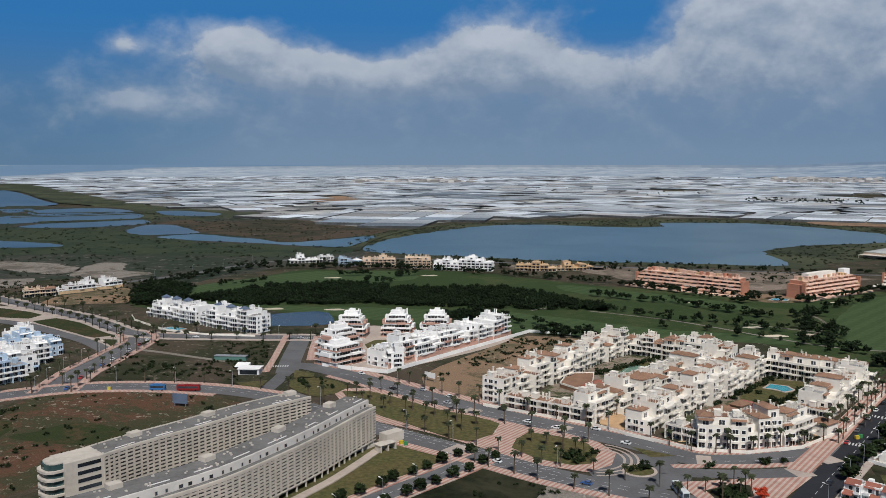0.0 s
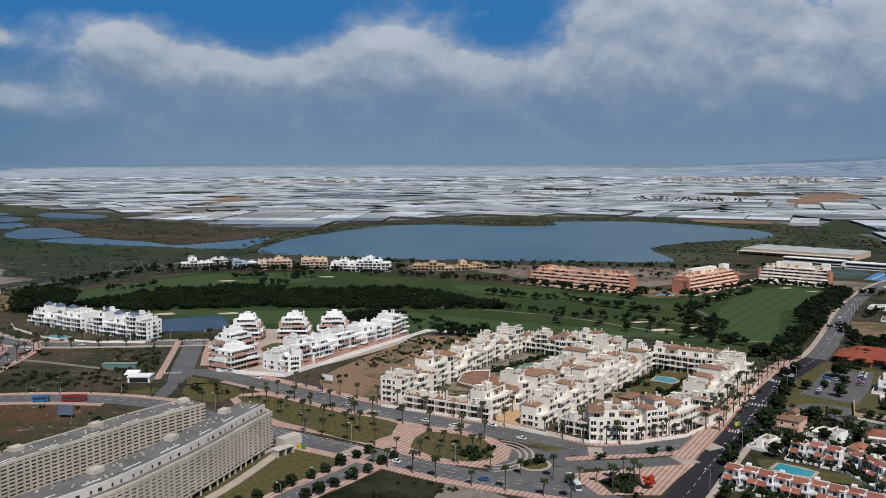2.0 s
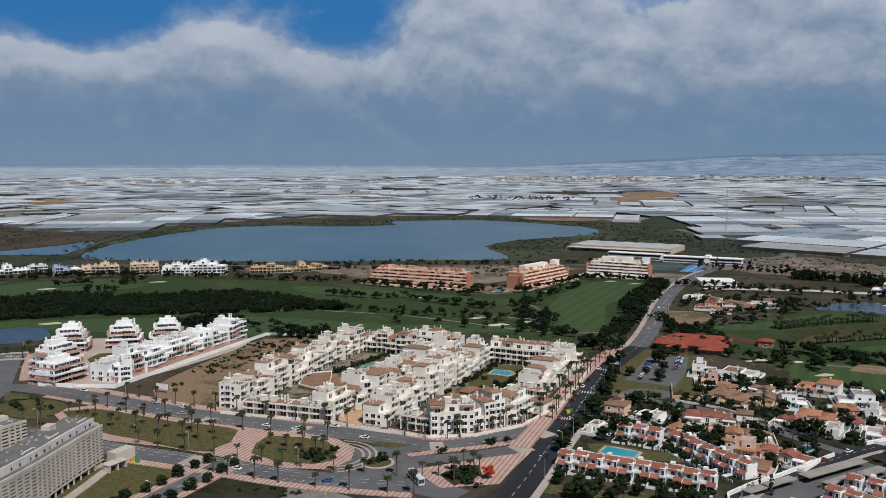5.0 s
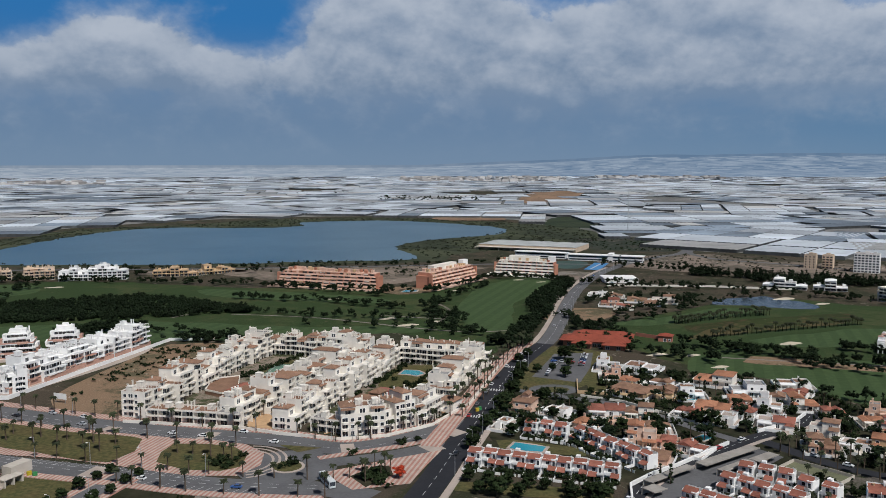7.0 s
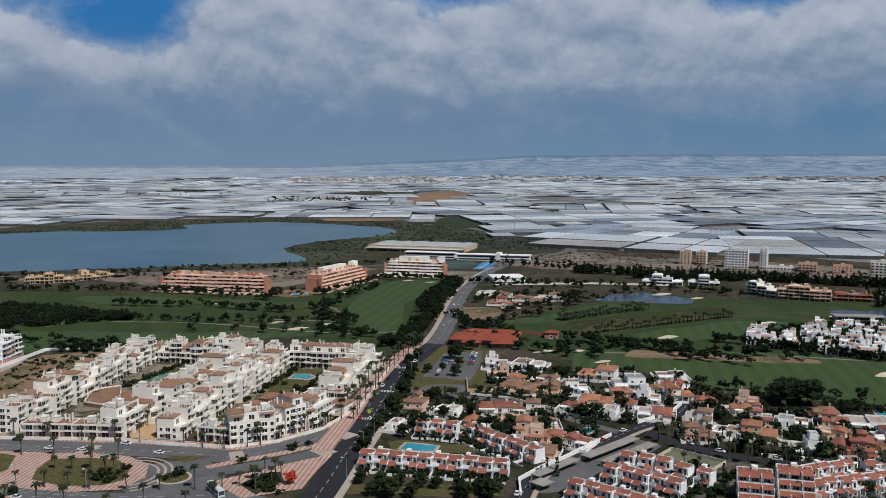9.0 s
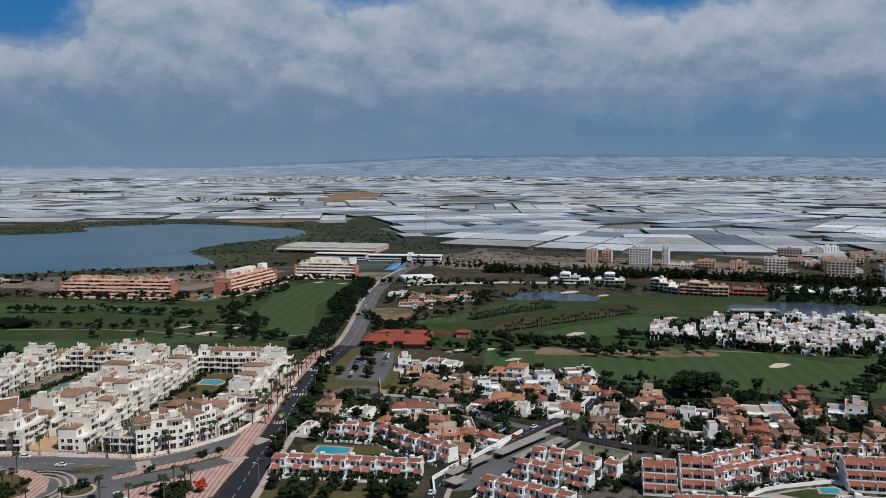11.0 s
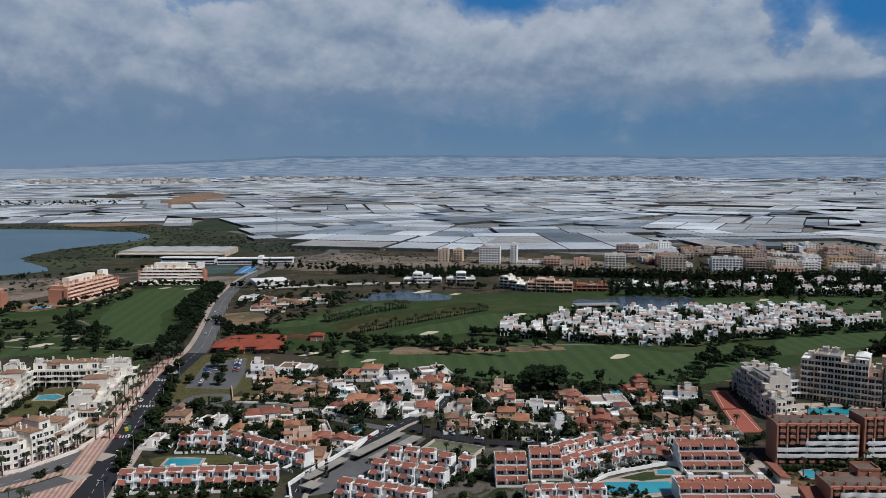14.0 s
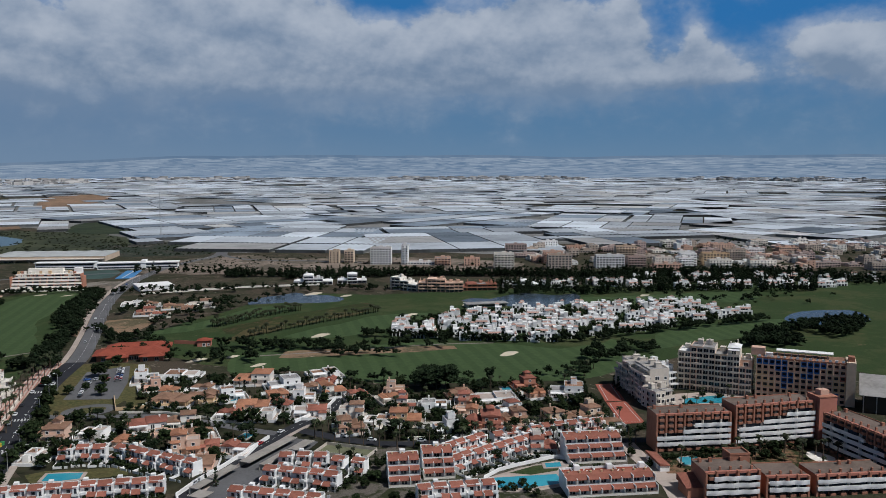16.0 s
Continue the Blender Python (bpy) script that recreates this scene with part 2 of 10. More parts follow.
M_POND = water_mat("pond_water", (0.040, 0.058, 0.075), (0.052, 0.072, 0.090), 0.26, 0.10)
M_POOL = water_mat("pool_water", (0.035, 0.28, 0.37), (0.05, 0.34, 0.43), 0.08, 0.2, 0.5)
M_WHITE = stuff_mat("white_render", (0.80, 0.79, 0.77), 0.85, 0.06, 0.6, 0.08, each=0.05)
M_CREAM = stuff_mat("cream_render", (0.77, 0.725, 0.65), 0.85, 0.08, 0.6, 0.08, each=0.06)
M_BEIGE = stuff_mat("beige_render", (0.60, 0.47, 0.35), 0.85, 0.10, 0.6, 0.08, each=0.12)
M_OCHRE = stuff_mat("ochre_render", (0.60, 0.43, 0.26), 0.85, 0.10, 0.6, 0.08, each=0.10)
M_SALMON = stuff_mat("salmon_render", (0.62, 0.40, 0.30), 0.85, 0.10, 0.6, 0.08, each=0.12)
M_TERRA = stuff_mat("terracotta_render", (0.44, 0.205, 0.135), 0.85, 0.10, 0.6, 0.08, each=0.10)
M_PEACH = stuff_mat("peach_render", (0.66, 0.46, 0.35), 0.85, 0.10, 0.6, 0.08, each=0.08)
M_BANDPEACH = stuff_mat("orange_peach_render", (0.68, 0.47, 0.365), 0.85, 0.10, 0.6, 0.08, each=0.08)
M_REDWALL = stuff_mat("red_render", (0.40, 0.165, 0.12), 0.85, 0.10, 0.6, 0.08)
M_BLUEWALL = stuff_mat("pale_blue_render", (0.44, 0.55, 0.67), 0.85, 0.08, 0.6, 0.08, each=0.1)
M_PINKWALL = stuff_mat("pink_brick_render", (0.46, 0.28, 0.22), 0.85, 0.12, 0.6, 0.08)
M_CONC = stuff_mat("pale_concrete", (0.51, 0.462, 0.40), 0.9, 0.12, 0.5, 0.06)
M_SLABROOF = stuff_mat("slab_gravel", (0.155, 0.150, 0.145), 0.95, 0.2, 0.6, 0.1)
M_OCHREPAVE = stuff_mat("ochre_paving", (0.46, 0.30, 0.17), 0.9, 0.15, 0.6, 0.1)
# soil greyed in its base colour for the haze over the plain
M_PLAINSOIL = mottled_mat("plain_soil", (0.215, 0.212, 0.205), (0.140, 0.140, 0.132), (0.26, 0.24, 0.21), 0.05, 0.008, 0.5, 0.6)
M_BAREFIELD = mottled_mat("bare_field", (0.225, 0.180, 0.145), (0.110, 0.094, 0.072), (0.33, 0.28, 0.23), 0.06, 0.02, 0.5, 0.56)
M_PLOUGH = mottled_mat("ploughed_earth", (0.27, 0.175, 0.115), (0.19, 0.130, 0.088), (0.33, 0.25, 0.18), 0.05, 0.012, 0.5, 0.6)
M_SHEDROOF = stuff_mat("shed_sheet", (0.42, 0.43, 0.42), 0.6, 0.15, 0.2, 0.05)
M_TOWNPINK = stuff_mat("dusty_pink_render", (0.48, 0.37, 0.33), 0.85, 0.10, 0.6, 0.08, each=0.15)
M_TOWNSAND = stuff_mat("sand_render", (0.50, 0.42, 0.35), 0.85, 0.10, 0.6, 0.08, each=0.15)
M_PINKTILE = stuff_mat("faded_tiles", (0.42, 0.27, 0.22), 0.9, 0.18, 0.9, 0.12, 0.3, each=0.15)
M_ROOFGREY = stuff_mat("roof_gravel", (0.27, 0.26, 0.25), 0.95, 0.18, 0.6, 0.1)
M_BROWNWALL = stuff_mat("brick_red_render", (0.34, 0.158, 0.105), 0.9, 0.12, 0.6, 0.08)
M_TILE = stuff_mat("brown_tiles", (0.255, 0.150, 0.100), 0.9, 0.18, 0.9, 0.12, 0.5, each=0.12)
M_REDTILE = stuff_mat("red_tiles", (0.275, 0.108, 0.076), 0.9, 0.18, 0.9, 0.12, 0.5, each=0.15)
M_ORANGETILE = stuff_mat("orange_tiles", (0.360, 0.170, 0.100), 0.9, 0.20, 0.9, 0.12, 0.5, each=0.15)
M_CLUBTILE = stuff_mat("club_tiles", (0.255, 0.066, 0.042), 0.9, 0.15, 0.9, 0.12, 0.5)
M_GLASS = glass_mat("dark_glass", (0.035, 0.042, 0.052))
# near-black matte colour with the shade inside openings painted in
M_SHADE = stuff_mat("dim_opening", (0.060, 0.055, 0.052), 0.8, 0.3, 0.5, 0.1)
M_TEALGLASS = glass_mat("teal_glass", (0.045, 0.085, 0.085))
M_LEAF = stuff_mat("leaves", (0.021, 0.032, 0.013), 0.9, 0.35, 0.9, 0.05, 0.0, island=0.45, each=0.25, spec=0.05)
M_SHRUB = stuff_mat("marsh_leaves", (0.036, 0.043, 0.025), 0.9, 0.35, 0.9, 0.05, 0.0, island=0.4)
M_PINE = stuff_mat("pine_needles", (0.017, 0.027, 0.013), 0.9, 0.35, 0.9, 0.05, 0.0, island=0.45, each=0.25, spec=0.05)
M_PALM = stuff_mat("palm_fronds", (0.040, 0.048, 0.023), 0.7, 0.3, 0.9, 0.05, island=0.35, each=0.25)
M_BARK = stuff_mat("bark", (0.10, 0.075, 0.055), 0.95, 0.3, 2.0, 0.3)
# white plastic with a blue haze tint mixed into its base colour
M_POLY = stuff_mat("greenhouse_plastic", (0.500, 0.538, 0.575), 0.6, 0.22, 0.05, 0.006, island=0.42, each=0.40, spec=0.4)
M_POLYDARK = stuff_mat("shade_net", (0.22, 0.265, 0.315), 0.7, 0.25, 0.05, 0.006, island=0.45, each=0.45)
M_POLYTAN = stuff_mat("dusty_plastic", (0.405, 0.400, 0.390), 0.7, 0.22, 0.05, 0.006, island=0.35, each=0.35)
M_METAL = stuff_mat("galvanised_metal", (0.45, 0.46, 0.47), 0.5, 0.1, 2.0, 0.3, metal=0.6)


def haze_mat(name, plain, slope, island=0.0):
    """The plain backdrop of distance: haze painted as a glowing colour on ground so far off that only air is seen,
    paler over the plain, bluer on the eastern slopes.
    """
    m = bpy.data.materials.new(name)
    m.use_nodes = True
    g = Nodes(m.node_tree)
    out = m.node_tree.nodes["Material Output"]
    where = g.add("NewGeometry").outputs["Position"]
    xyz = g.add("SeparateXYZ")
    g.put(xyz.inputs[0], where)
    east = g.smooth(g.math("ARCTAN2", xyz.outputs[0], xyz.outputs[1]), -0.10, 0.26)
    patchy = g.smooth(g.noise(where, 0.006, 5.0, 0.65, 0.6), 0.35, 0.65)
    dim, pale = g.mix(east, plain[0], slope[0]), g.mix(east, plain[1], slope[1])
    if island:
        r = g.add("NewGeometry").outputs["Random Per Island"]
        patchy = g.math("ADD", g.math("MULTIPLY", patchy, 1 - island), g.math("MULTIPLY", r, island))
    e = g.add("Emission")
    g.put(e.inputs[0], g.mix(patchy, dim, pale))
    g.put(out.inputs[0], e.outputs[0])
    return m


# aerial haze painted as emission on the far slopes and farthest plastic
M_HAZESLOPE = haze_mat("distant_slopes", ((0.225, 0.285, 0.360), (0.290, 0.340, 0.405)), ((0.128, 0.203, 0.305), (0.165, 0.238, 0.335)))
M_HAZEPOLY = haze_mat("haze_glow_plastic", ((0.215, 0.280, 0.360), (0.460, 0.500, 0.550)), ((0.140, 0.215, 0.318), (0.350, 0.415, 0.495)), 0.8)
# haze put into the base colour of plastic at middle distance
M_MIDPOLY = stuff_mat("haze_tinted_plastic", (0.44, 0.485, 0.535), 0.7, 0.3, 0.02, 0.003, island=0.6)
M_NETWALL = stuff_mat("net_side_wall", (0.095, 0.100, 0.102), 0.9, 0.35, 0.1, 0.02, island=0.5, each=0.5)
M_DARKROOF = stuff_mat("dark_roof", (0.155, 0.118, 0.098), 0.95, 0.2, 0.6, 0.1)
M_RUBBER = stuff_mat("tyre_rubber", (0.02, 0.02, 0.02), 0.9, 0.1)


# ---- building blocks of meshes ----
class MB:
    """Collects boxes, prisms and sheets into one mesh."""

    def __init__(self, m=None):
        self.v, self.f, self.m = [], [], m

    def add(self, verts, faces, m=None):
        n = len(self.v)
        m = m or self.m
        self.v.extend(tuple(m @ Vector(p)) if m else tuple(p) for p in verts)
        self.f.extend(tuple(n + i for i in f) for f in faces)
        return self

    def box(self, x0, y0, z0, x1, y1, z1):
        return self.add([(x0, y0, z0), (x1, y0, z0), (x1, y1, z0), (x0, y1, z0), (x0, y0, z1), (x1, y0, z1), (x1, y1, z1), (x0, y1, z1)],
                        [(0, 3, 2, 1), (4, 5, 6, 7), (0, 1, 5, 4), (1, 2, 6, 5), (2, 3, 7, 6), (3, 0, 4, 7)])

    def prism(self, pts, z0, z1):
        n = len(pts)
        if sum(a[0] * b[1] - b[0] * a[1] for a, b in zip(pts, pts[1:] + pts[:1])) < 0:
            pts = pts[::-1]
        return self.add([(x, y, z0) for x, y in pts] + [(x, y, z1) for x, y in pts],
                        [tuple(range(n, 2 * n)), tuple(range(n - 1, -1, -1))] + [(i, (i + 1) % n, n + (i + 1) % n, n + i) for i in range(n)])

    def hip(self, x0, y0, x1, y1, z, rise, over=0.4, gable=False):
        """A tiled roof with hips (or gables) over a rectangle, with a thin eaves board."""
        x0, y0, x1, y1 = x0 - over, y0 - over, x1 + over, y1 + over
        t = 0.18
        w, d = x1 - x0, y1 - y0
        k = 0.0 if gable else min(w, d) / 2 * 0.999
        a, b = ((x0 + k, (y0 + y1) / 2), (x1 - k, (y0 + y1) / 2)) if w >= d else (((x0 + x1) / 2, y0 + k), ((x0 + x1) / 2, y1 - k))
        v = [(x0, y0, z), (x1, y0, z), (x1, y1, z), (x0, y1, z), (x0, y0, z + t), (x1, y0, z + t), (x1, y1, z + t), (x0, y1, z + t), (*a, z + rise), (*b, z + rise)]
        f = [(0, 3, 2, 1), (0, 1, 5, 4), (1, 2, 6, 5), (2, 3, 7, 6), (3, 0, 4, 7)]
        f += [(4, 5, 9, 8), (6, 7, 8, 9), (5, 6, 9), (7, 4, 8)] if w >= d else [(5, 6, 9, 8), (7, 4, 8, 9), (4, 5, 8), (6, 7, 9)]
        return self.add(v, f)

    def shed(self, x0, y0, x1, y1, z, rise, over=0.3):
        """A lean-to of tiles, low on the side of y0."""
        x0, x1, y0 = x0 - over, x1 + over, y0 - over
        t = 0.15
        return self.add([(x0, y0, z), (x1, y0, z), (x1, y1, z), (x0, y1, z), (x0, y0, z + t), (x1, y0, z + t), (x1, y1, z + t + rise), (x0, y1, z + t + rise)],
                        [(0, 3, 2, 1), (4, 5, 6, 7), (0, 1, 5, 4), (1, 2, 6, 5), (2, 3, 7, 6), (3, 0, 4, 7)])

    def rod(self, a, b, r0, r1, n=6):
        a, b = Vector(a), Vector(b)
        q = (b - a).to_track_quat("Z", "Y").to_matrix()
        ring = [q @ Vector((math.cos(6.2832 * i / n), math.sin(6.2832 * i / n), 0)) for i in range(n)]
        return self.add([a + p * r0 for p in ring] + [b + p * r1 for p in ring], [(i, (i + 1) % n, n + (i + 1) % n, n + i) for i in range(n)] + [tuple(range(n, 2 * n)), tuple(range(n - 1, -1, -1))])

    def mesh(self, name):
        me = bpy.data.meshes.new(name)
        me.from_pydata(self.v, [], self.f)
        return me


def part(name, mb, material, parent, label="", m=None):
    """One mesh object under a thing or a part."""
    me = mb if isinstance(mb, bpy.types.Mesh) else mb.mesh(name)
    if not me.materials:
        me.materials.append(material)
    ob = new(name, me)
    ob.parent = parent
    if m is not None:
        ob.matrix_basis = m
    return tagged(ob, label) if label else ob


def thing(name, label, category, m=None, group="", kind=""):
    ob = new(name)
    ob.empty_display_size = 0.5
    if m is not None:
        ob.matrix_basis = m
    return tagged(ob, label, category, group, kind)


def solid(name, mb, material, label, category, group="", kind="", m=None):
    """A thing of one mesh."""
    me = mb if isinstance(mb, bpy.types.Mesh) else mb.mesh(name)
    if not me.materials:
        me.materials.append(material)
    ob = new(name, me)
    if m is not None:
        ob.matrix_basis = m
    return tagged(ob, label, category, group, kind)


def along(p, q):
    """A pose at p whose x axis points to q, and the distance."""
    d = math.hypot(q[0] - p[0], q[1] - p[1])
    return pose(p[0], p[1], p[2] if len(p) > 2 else 0, 0, 0, math.degrees(math.atan2(q[1] - p[1], q[0] - p[0]))), d


def inside(p, poly):
    x, y = p
    hit = False
    for (ax, ay), (bx, by) in zip(poly, poly[1:] + poly[:1]):
        if (ay > y) != (by > y) and x < (bx - ax) * (y - ay) / (by - ay) + ax:
            hit = not hit
    return hit


def curve(pts, step=12.0, closed=False):
    """Points on a smooth line through pts."""
    n = len(pts)
    out = []
    for i in range(n if closed else n - 1):
        p = [pts[(i + k) % n] if closed else pts[min(max(i + k, 0), n - 1)] for k in (-1, 0, 1, 2)]
        d = math.dist(p[1], p[2])
        m = max(1, round(d / step))
        for j in range(m):
            t = j / m
            out.append(tuple(0.5 * (2 * b + (c - a) * t + (2 * a - 5 * b + 4 * c - d_) * t * t + (3 * b - a - 3 * c + d_) * t ** 3) for a, b, c, d_ in zip(*p)))
    if not closed:
        out.append(tuple(pts[-1]))
    return out
# ---- the lie of the land ----
NEAR, RIM = 2600.0, 4850.0


def warp(x, y, z=0.0):
    """The far plain is drawn in towards the rim and lifted on its line of sight; hills rise behind it."""
    r = math.hypot(x, y)
    az = math.degrees(math.atan2(x, y))
    k = 1.0
    if r > NEAR:
        k = (NEAR + (RIM - NEAR) * (1 - math.exp(-(r - NEAR) / 3500.0))) / r
    up = 0.0
    if r > 5500 and -180 < az < 180:
        w = min(1.0, max(0.0, (az - 4) / 16)) * (1.0 if az < 110 else max(0.0, (140 - az) / 30))
        s = min(1.0, (r - 5500) / 16000)
        s = s * s * (3 - 2 * s)
        ridge = 0.95 + 0.22 * noise.noise((az * 0.12, 3.1, 0.0)) + 0.10 * noise.noise((az * 0.6, r / 5000, 5.0))
        up = r * k * math.radians(0.74 * ridge) * s * w
    return (x * k, y * k, 121.0 * (1 - k) + z * (1 if r < NEAR else k) + up)


def build_ground():
    rings = [0.0, 40, 90, 150, 220, 300, 400, 520, 660, 820, 1000, 1250, 1500, 1800, 2100, 2400, 2600]
    while rings[-1] < 52000:
        rings.append(rings[-1] * 1.045)
    azs = list(np.arange(-60, 72, 0.75)) + list(range(72, 300, 4))
    v, f = [], []
    for r in rings:
        for a in azs:
            v.append(warp(r * math.sin(radians(a)), r * math.cos(radians(a))))
    n = len(azs)
    for i in range(len(rings) - 1):
        for j in range(n):
            k = (j + 1) % n
            f.append((i * n + j, i * n + k, (i + 1) * n + k, (i + 1) * n + j))
    me = bpy.data.meshes.new("ground")
    me.from_pydata(v, [], f)
    me.flip_normals()
    me.shade_smooth()
    ob = solid("ground", me, M_SCRUB, "dry scrubland plain reaching the horizon", "ground", kind="structure")
    ob.data.materials.append(M_HAZESLOPE)
    # beyond 7 km the ground itself takes the glowing haze colour
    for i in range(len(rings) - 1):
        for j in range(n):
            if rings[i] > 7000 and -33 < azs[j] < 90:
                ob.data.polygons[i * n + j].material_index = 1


build_ground()


PONDS = []


def patch(name, pts, z, material, label, category="ground", wob=4.0, step=14.0, smooth=True, kind="structure", seed=0):
    """A sheet of ground cover with an uneven edge, on the lie of the land."""
    if name in ("salt_pond", "salt_flat"):
        PONDS.append(pts)
    far = max(math.hypot(*p) for p in pts) > NEAR
    line = curve(pts, step, True) if smooth else list(pts)
    rnd = random.Random(seed + len(pts) * 7)
    if wob:
        line = [(x + wob * noise.noise((x / 30, y / 30, seed)) + rnd.uniform(-.25, .25) * wob, y + wob * noise.noise((x / 30, y / 30, seed + 9.5)) + rnd.uniform(-.25, .25) * wob) for x, y in line]
    if far:
        xs, ys = [p[0] for p in line], [p[1] for p in line]
        extra = []
        r = 1500.0
        while r < 66000:
            for a in np.arange(-90, 75, 1.5):
                p = (r * math.sin(radians(a)), r * math.cos(radians(a)))
                if min(xs) < p[0] < max(xs) and min(ys) < p[1] < max(ys) and inside(p, line):
                    extra.append(p)
            r *= 1.09
    else:
        extra = []
    n = len(line)
    vs, _, fs, *_ = delaunay_2d_cdt([Vector(p) for p in line + extra], [(i, (i + 1) % n) for i in range(n)], [], 1, 0.01)
    me = bpy.data.meshes.new(name)
    me.from_pydata([warp(p[0], p[1], z if math.hypot(*p) < NEAR else z + 3) for p in vs], [], [tuple(q) for q in fs])
    bm = bmesh.new()
    bm.from_mesh(me)
    bmesh.ops.recalc_face_normals(bm, faces=bm.faces)
    if bm.faces and sum(q.normal.z for q in bm.faces) < 0:
        bmesh.ops.reverse_faces(bm, faces=bm.faces)
    bm.to_mesh(me)
    bm.free()
    return solid(name, me, material, label, category, kind=kind)


def ribbon(mb, pts, width, z, thick=0.0, side=0.0, step=8.0, smooth=True):
    """A strip along a line; with thickness it is a slab with edges. side: how far it lies to the left of the line."""
    line = curve(pts, step) if smooth else list(pts)
    n = len(line)
    off = []
    for i in range(n):
        a, b = line[max(0, i - 1)], line[min(n - 1, i + 1)]
        d = math.dist(a, b) or 1.0
        off.append((-(b[1] - a[1]) / d, (b[0] - a[0]) / d))
    v = []
    for (x, y), (nx, ny) in zip(line, off):
        for s in (side - width / 2, side + width / 2):
            v.append((x + nx * s, y + ny * s, z))
    f = [(2 * i, 2 * i + 2, 2 * i + 3, 2 * i + 1) for i in range(n - 1)]
    if thick:
        v += [(x, y, z - thick) for x, y, _ in v]
        m = 2 * n
        f += [(2 * i, m + 2 * i, m + 2 * i + 2, 2 * i + 2) for i in range(n - 1)] + [(2 * i + 1, 2 * i + 3, m + 2 * i + 3, m + 2 * i + 1) for i in range(n - 1)]
        f += [(0, 1, m + 1, m), (2 * n - 2, m + 2 * n - 2, m + 2 * n - 1, 2 * n - 1)]
    mb.add(v, f)
    return mb


def road(name, pts, width, material, z=0.22, label="grey asphalt road"):
    return solid(name, ribbon(MB(), pts, width, z), material, label, "road", kind="structure")


LAKE = [(-483, 1109), (-495, 1325), (-435, 1575), (-335, 1655), (-220, 1630), (-110, 1665), (-105, 1780), (60, 1815), (195, 1715), (275, 1570), (245, 1445), (120, 1345), (60, 1240), (78, 1101), (65, 1069), (-46, 1057), (-139, 1045), (-254, 1047), (-339, 1054), (-412, 1060)]
SHORE = [(-540, 1160), (-560, 1400), (-500, 1620), (-320, 1760), (-135, 1890), (90, 1905), (315, 1735), (420, 1555), (400, 1325), (300, 1200), (165, 1150), (110, 1090), (80, 1040), (-100, 1025), (-340, 1030), (-430, 1045)]
MARSH = [(-782, 566), (-693, 675), (-607, 739), (-513, 734), (-478, 897), (-439, 1007), (-483, 1109), (-560, 1380), (-890, 1600), (-1400, 1820), (-1900, 1900), (-2200, 1500), (-1584, 1010)]
TIDAL = [(-4408, 4231), (-4050, 3982), (-3576, 3740), (-2622, 2921), (-2083, 2477), (-1718, 2174), (-1507, 2031), (-1242, 1904), (-1015, 1854), (-1033, 1648), (-1057, 1582), (-1097, 1568), (-1194, 1633), (-1106, 1458), (-1188, 1539), (-1432, 1842), (-1665, 1980), (-1872, 2057), (-2146, 2284), (-2774, 2828), (-3364, 3227)]
SEA = [(-3200, 1200), (-3100, 2700), (-3500, 3330), (-4408, 4231), (-4961, 4706), (-5580, 5490), (-6400, 4600), (-7000, 3600), (-7600, 1500), (-8000, -3000)]
FAR_SEA = [(-5560, 5510), (-7415, 8549), (-10088, 13158), (-14574, 21550), (-24000, 60000), (-52000, 50000), (-60000, 9000), (-40000, -20000), (-8000, -3000), (-7580, 1500), (-6980, 3600), (-6380, 4600)]
patch("marsh_ground", MARSH, 0.05, M_MARSH, "dark olive salt marsh with low shrubs", wob=12)
patch("coastal_strip", TIDAL, 0.08, M_SHORE, "dark strip of coastal dunes and pine", wob=18, step=60)
patch("sea", SEA, 2.0, M_SEA, "blue sea beyond the coastline", "sea", wob=10, step=500)
# far water shows only painted haze: it glows in the low sky colour
patch("distant_sea", FAR_SEA, 16.0, haze_mat("distant_sea_haze", ((0.150, 0.240, 0.352), (0.158, 0.250, 0.365)), ((0.150, 0.240, 0.352), (0.158, 0.250, 0.365))), "hazy blue sea towards the horizon", "sea", wob=0, step=900)
patch("lake_shore", SHORE, 0.09, M_SHORE, "dark green reed belt around the lagoon", wob=14)
patch("lake", LAKE, 0.16, M_WATER, "calm blue lagoon with reed banks", "lake", wob=9)
for k, (pts, label) in enumerate((
        ([(-2953, 2902), (-2654, 2704), (-2053, 2184), (-1818, 1990), (-1778, 1849), (-1686, 1759), (-1767, 1733)], "broad shallow salt pond behind the coast"),
        ([(-1682, 1760), (-1592, 1892), (-1400, 1788), (-1444, 1671), (-1517, 1592)], "shallow blue salt pond between dykes"),
        ([(-1548, 1517), (-1498, 1572), (-1426, 1649), (-1350, 1730), (-1225, 1586), (-1263, 1470), (-1318, 1409), (-1370, 1342)], "long shallow salt pond between dykes"),
        ([(-1270, 1290), (-1282, 1370), (-1228, 1439), (-1178, 1531), (-1097, 1441), (-1121, 1330), (-1209, 1275)], "shallow blue salt pond with a straight dyke"),
        ([(-1010, 1266), (-1065, 1393), (-1030, 1423), (-956, 1366), (-863, 1276), (-884, 1225), (-928, 1204)], "small pale salt pond in the marsh"),
        ([(-1095, 1033), (-1024, 1039), (-922, 1016), (-918, 986), (-951, 965), (-1005, 947)], "narrow shallow salt pond in the marsh"),
        ([(-1350, 1820), (-1296, 1854), (-1145, 1782), (-1109, 1686), (-1188, 1673), (-1264, 1716)], "small shallow salt pond before the greenhouses"))):
    patch("salt_pond", pts, 0.4, M_SALT, label, "pond", wob=6, seed=k)
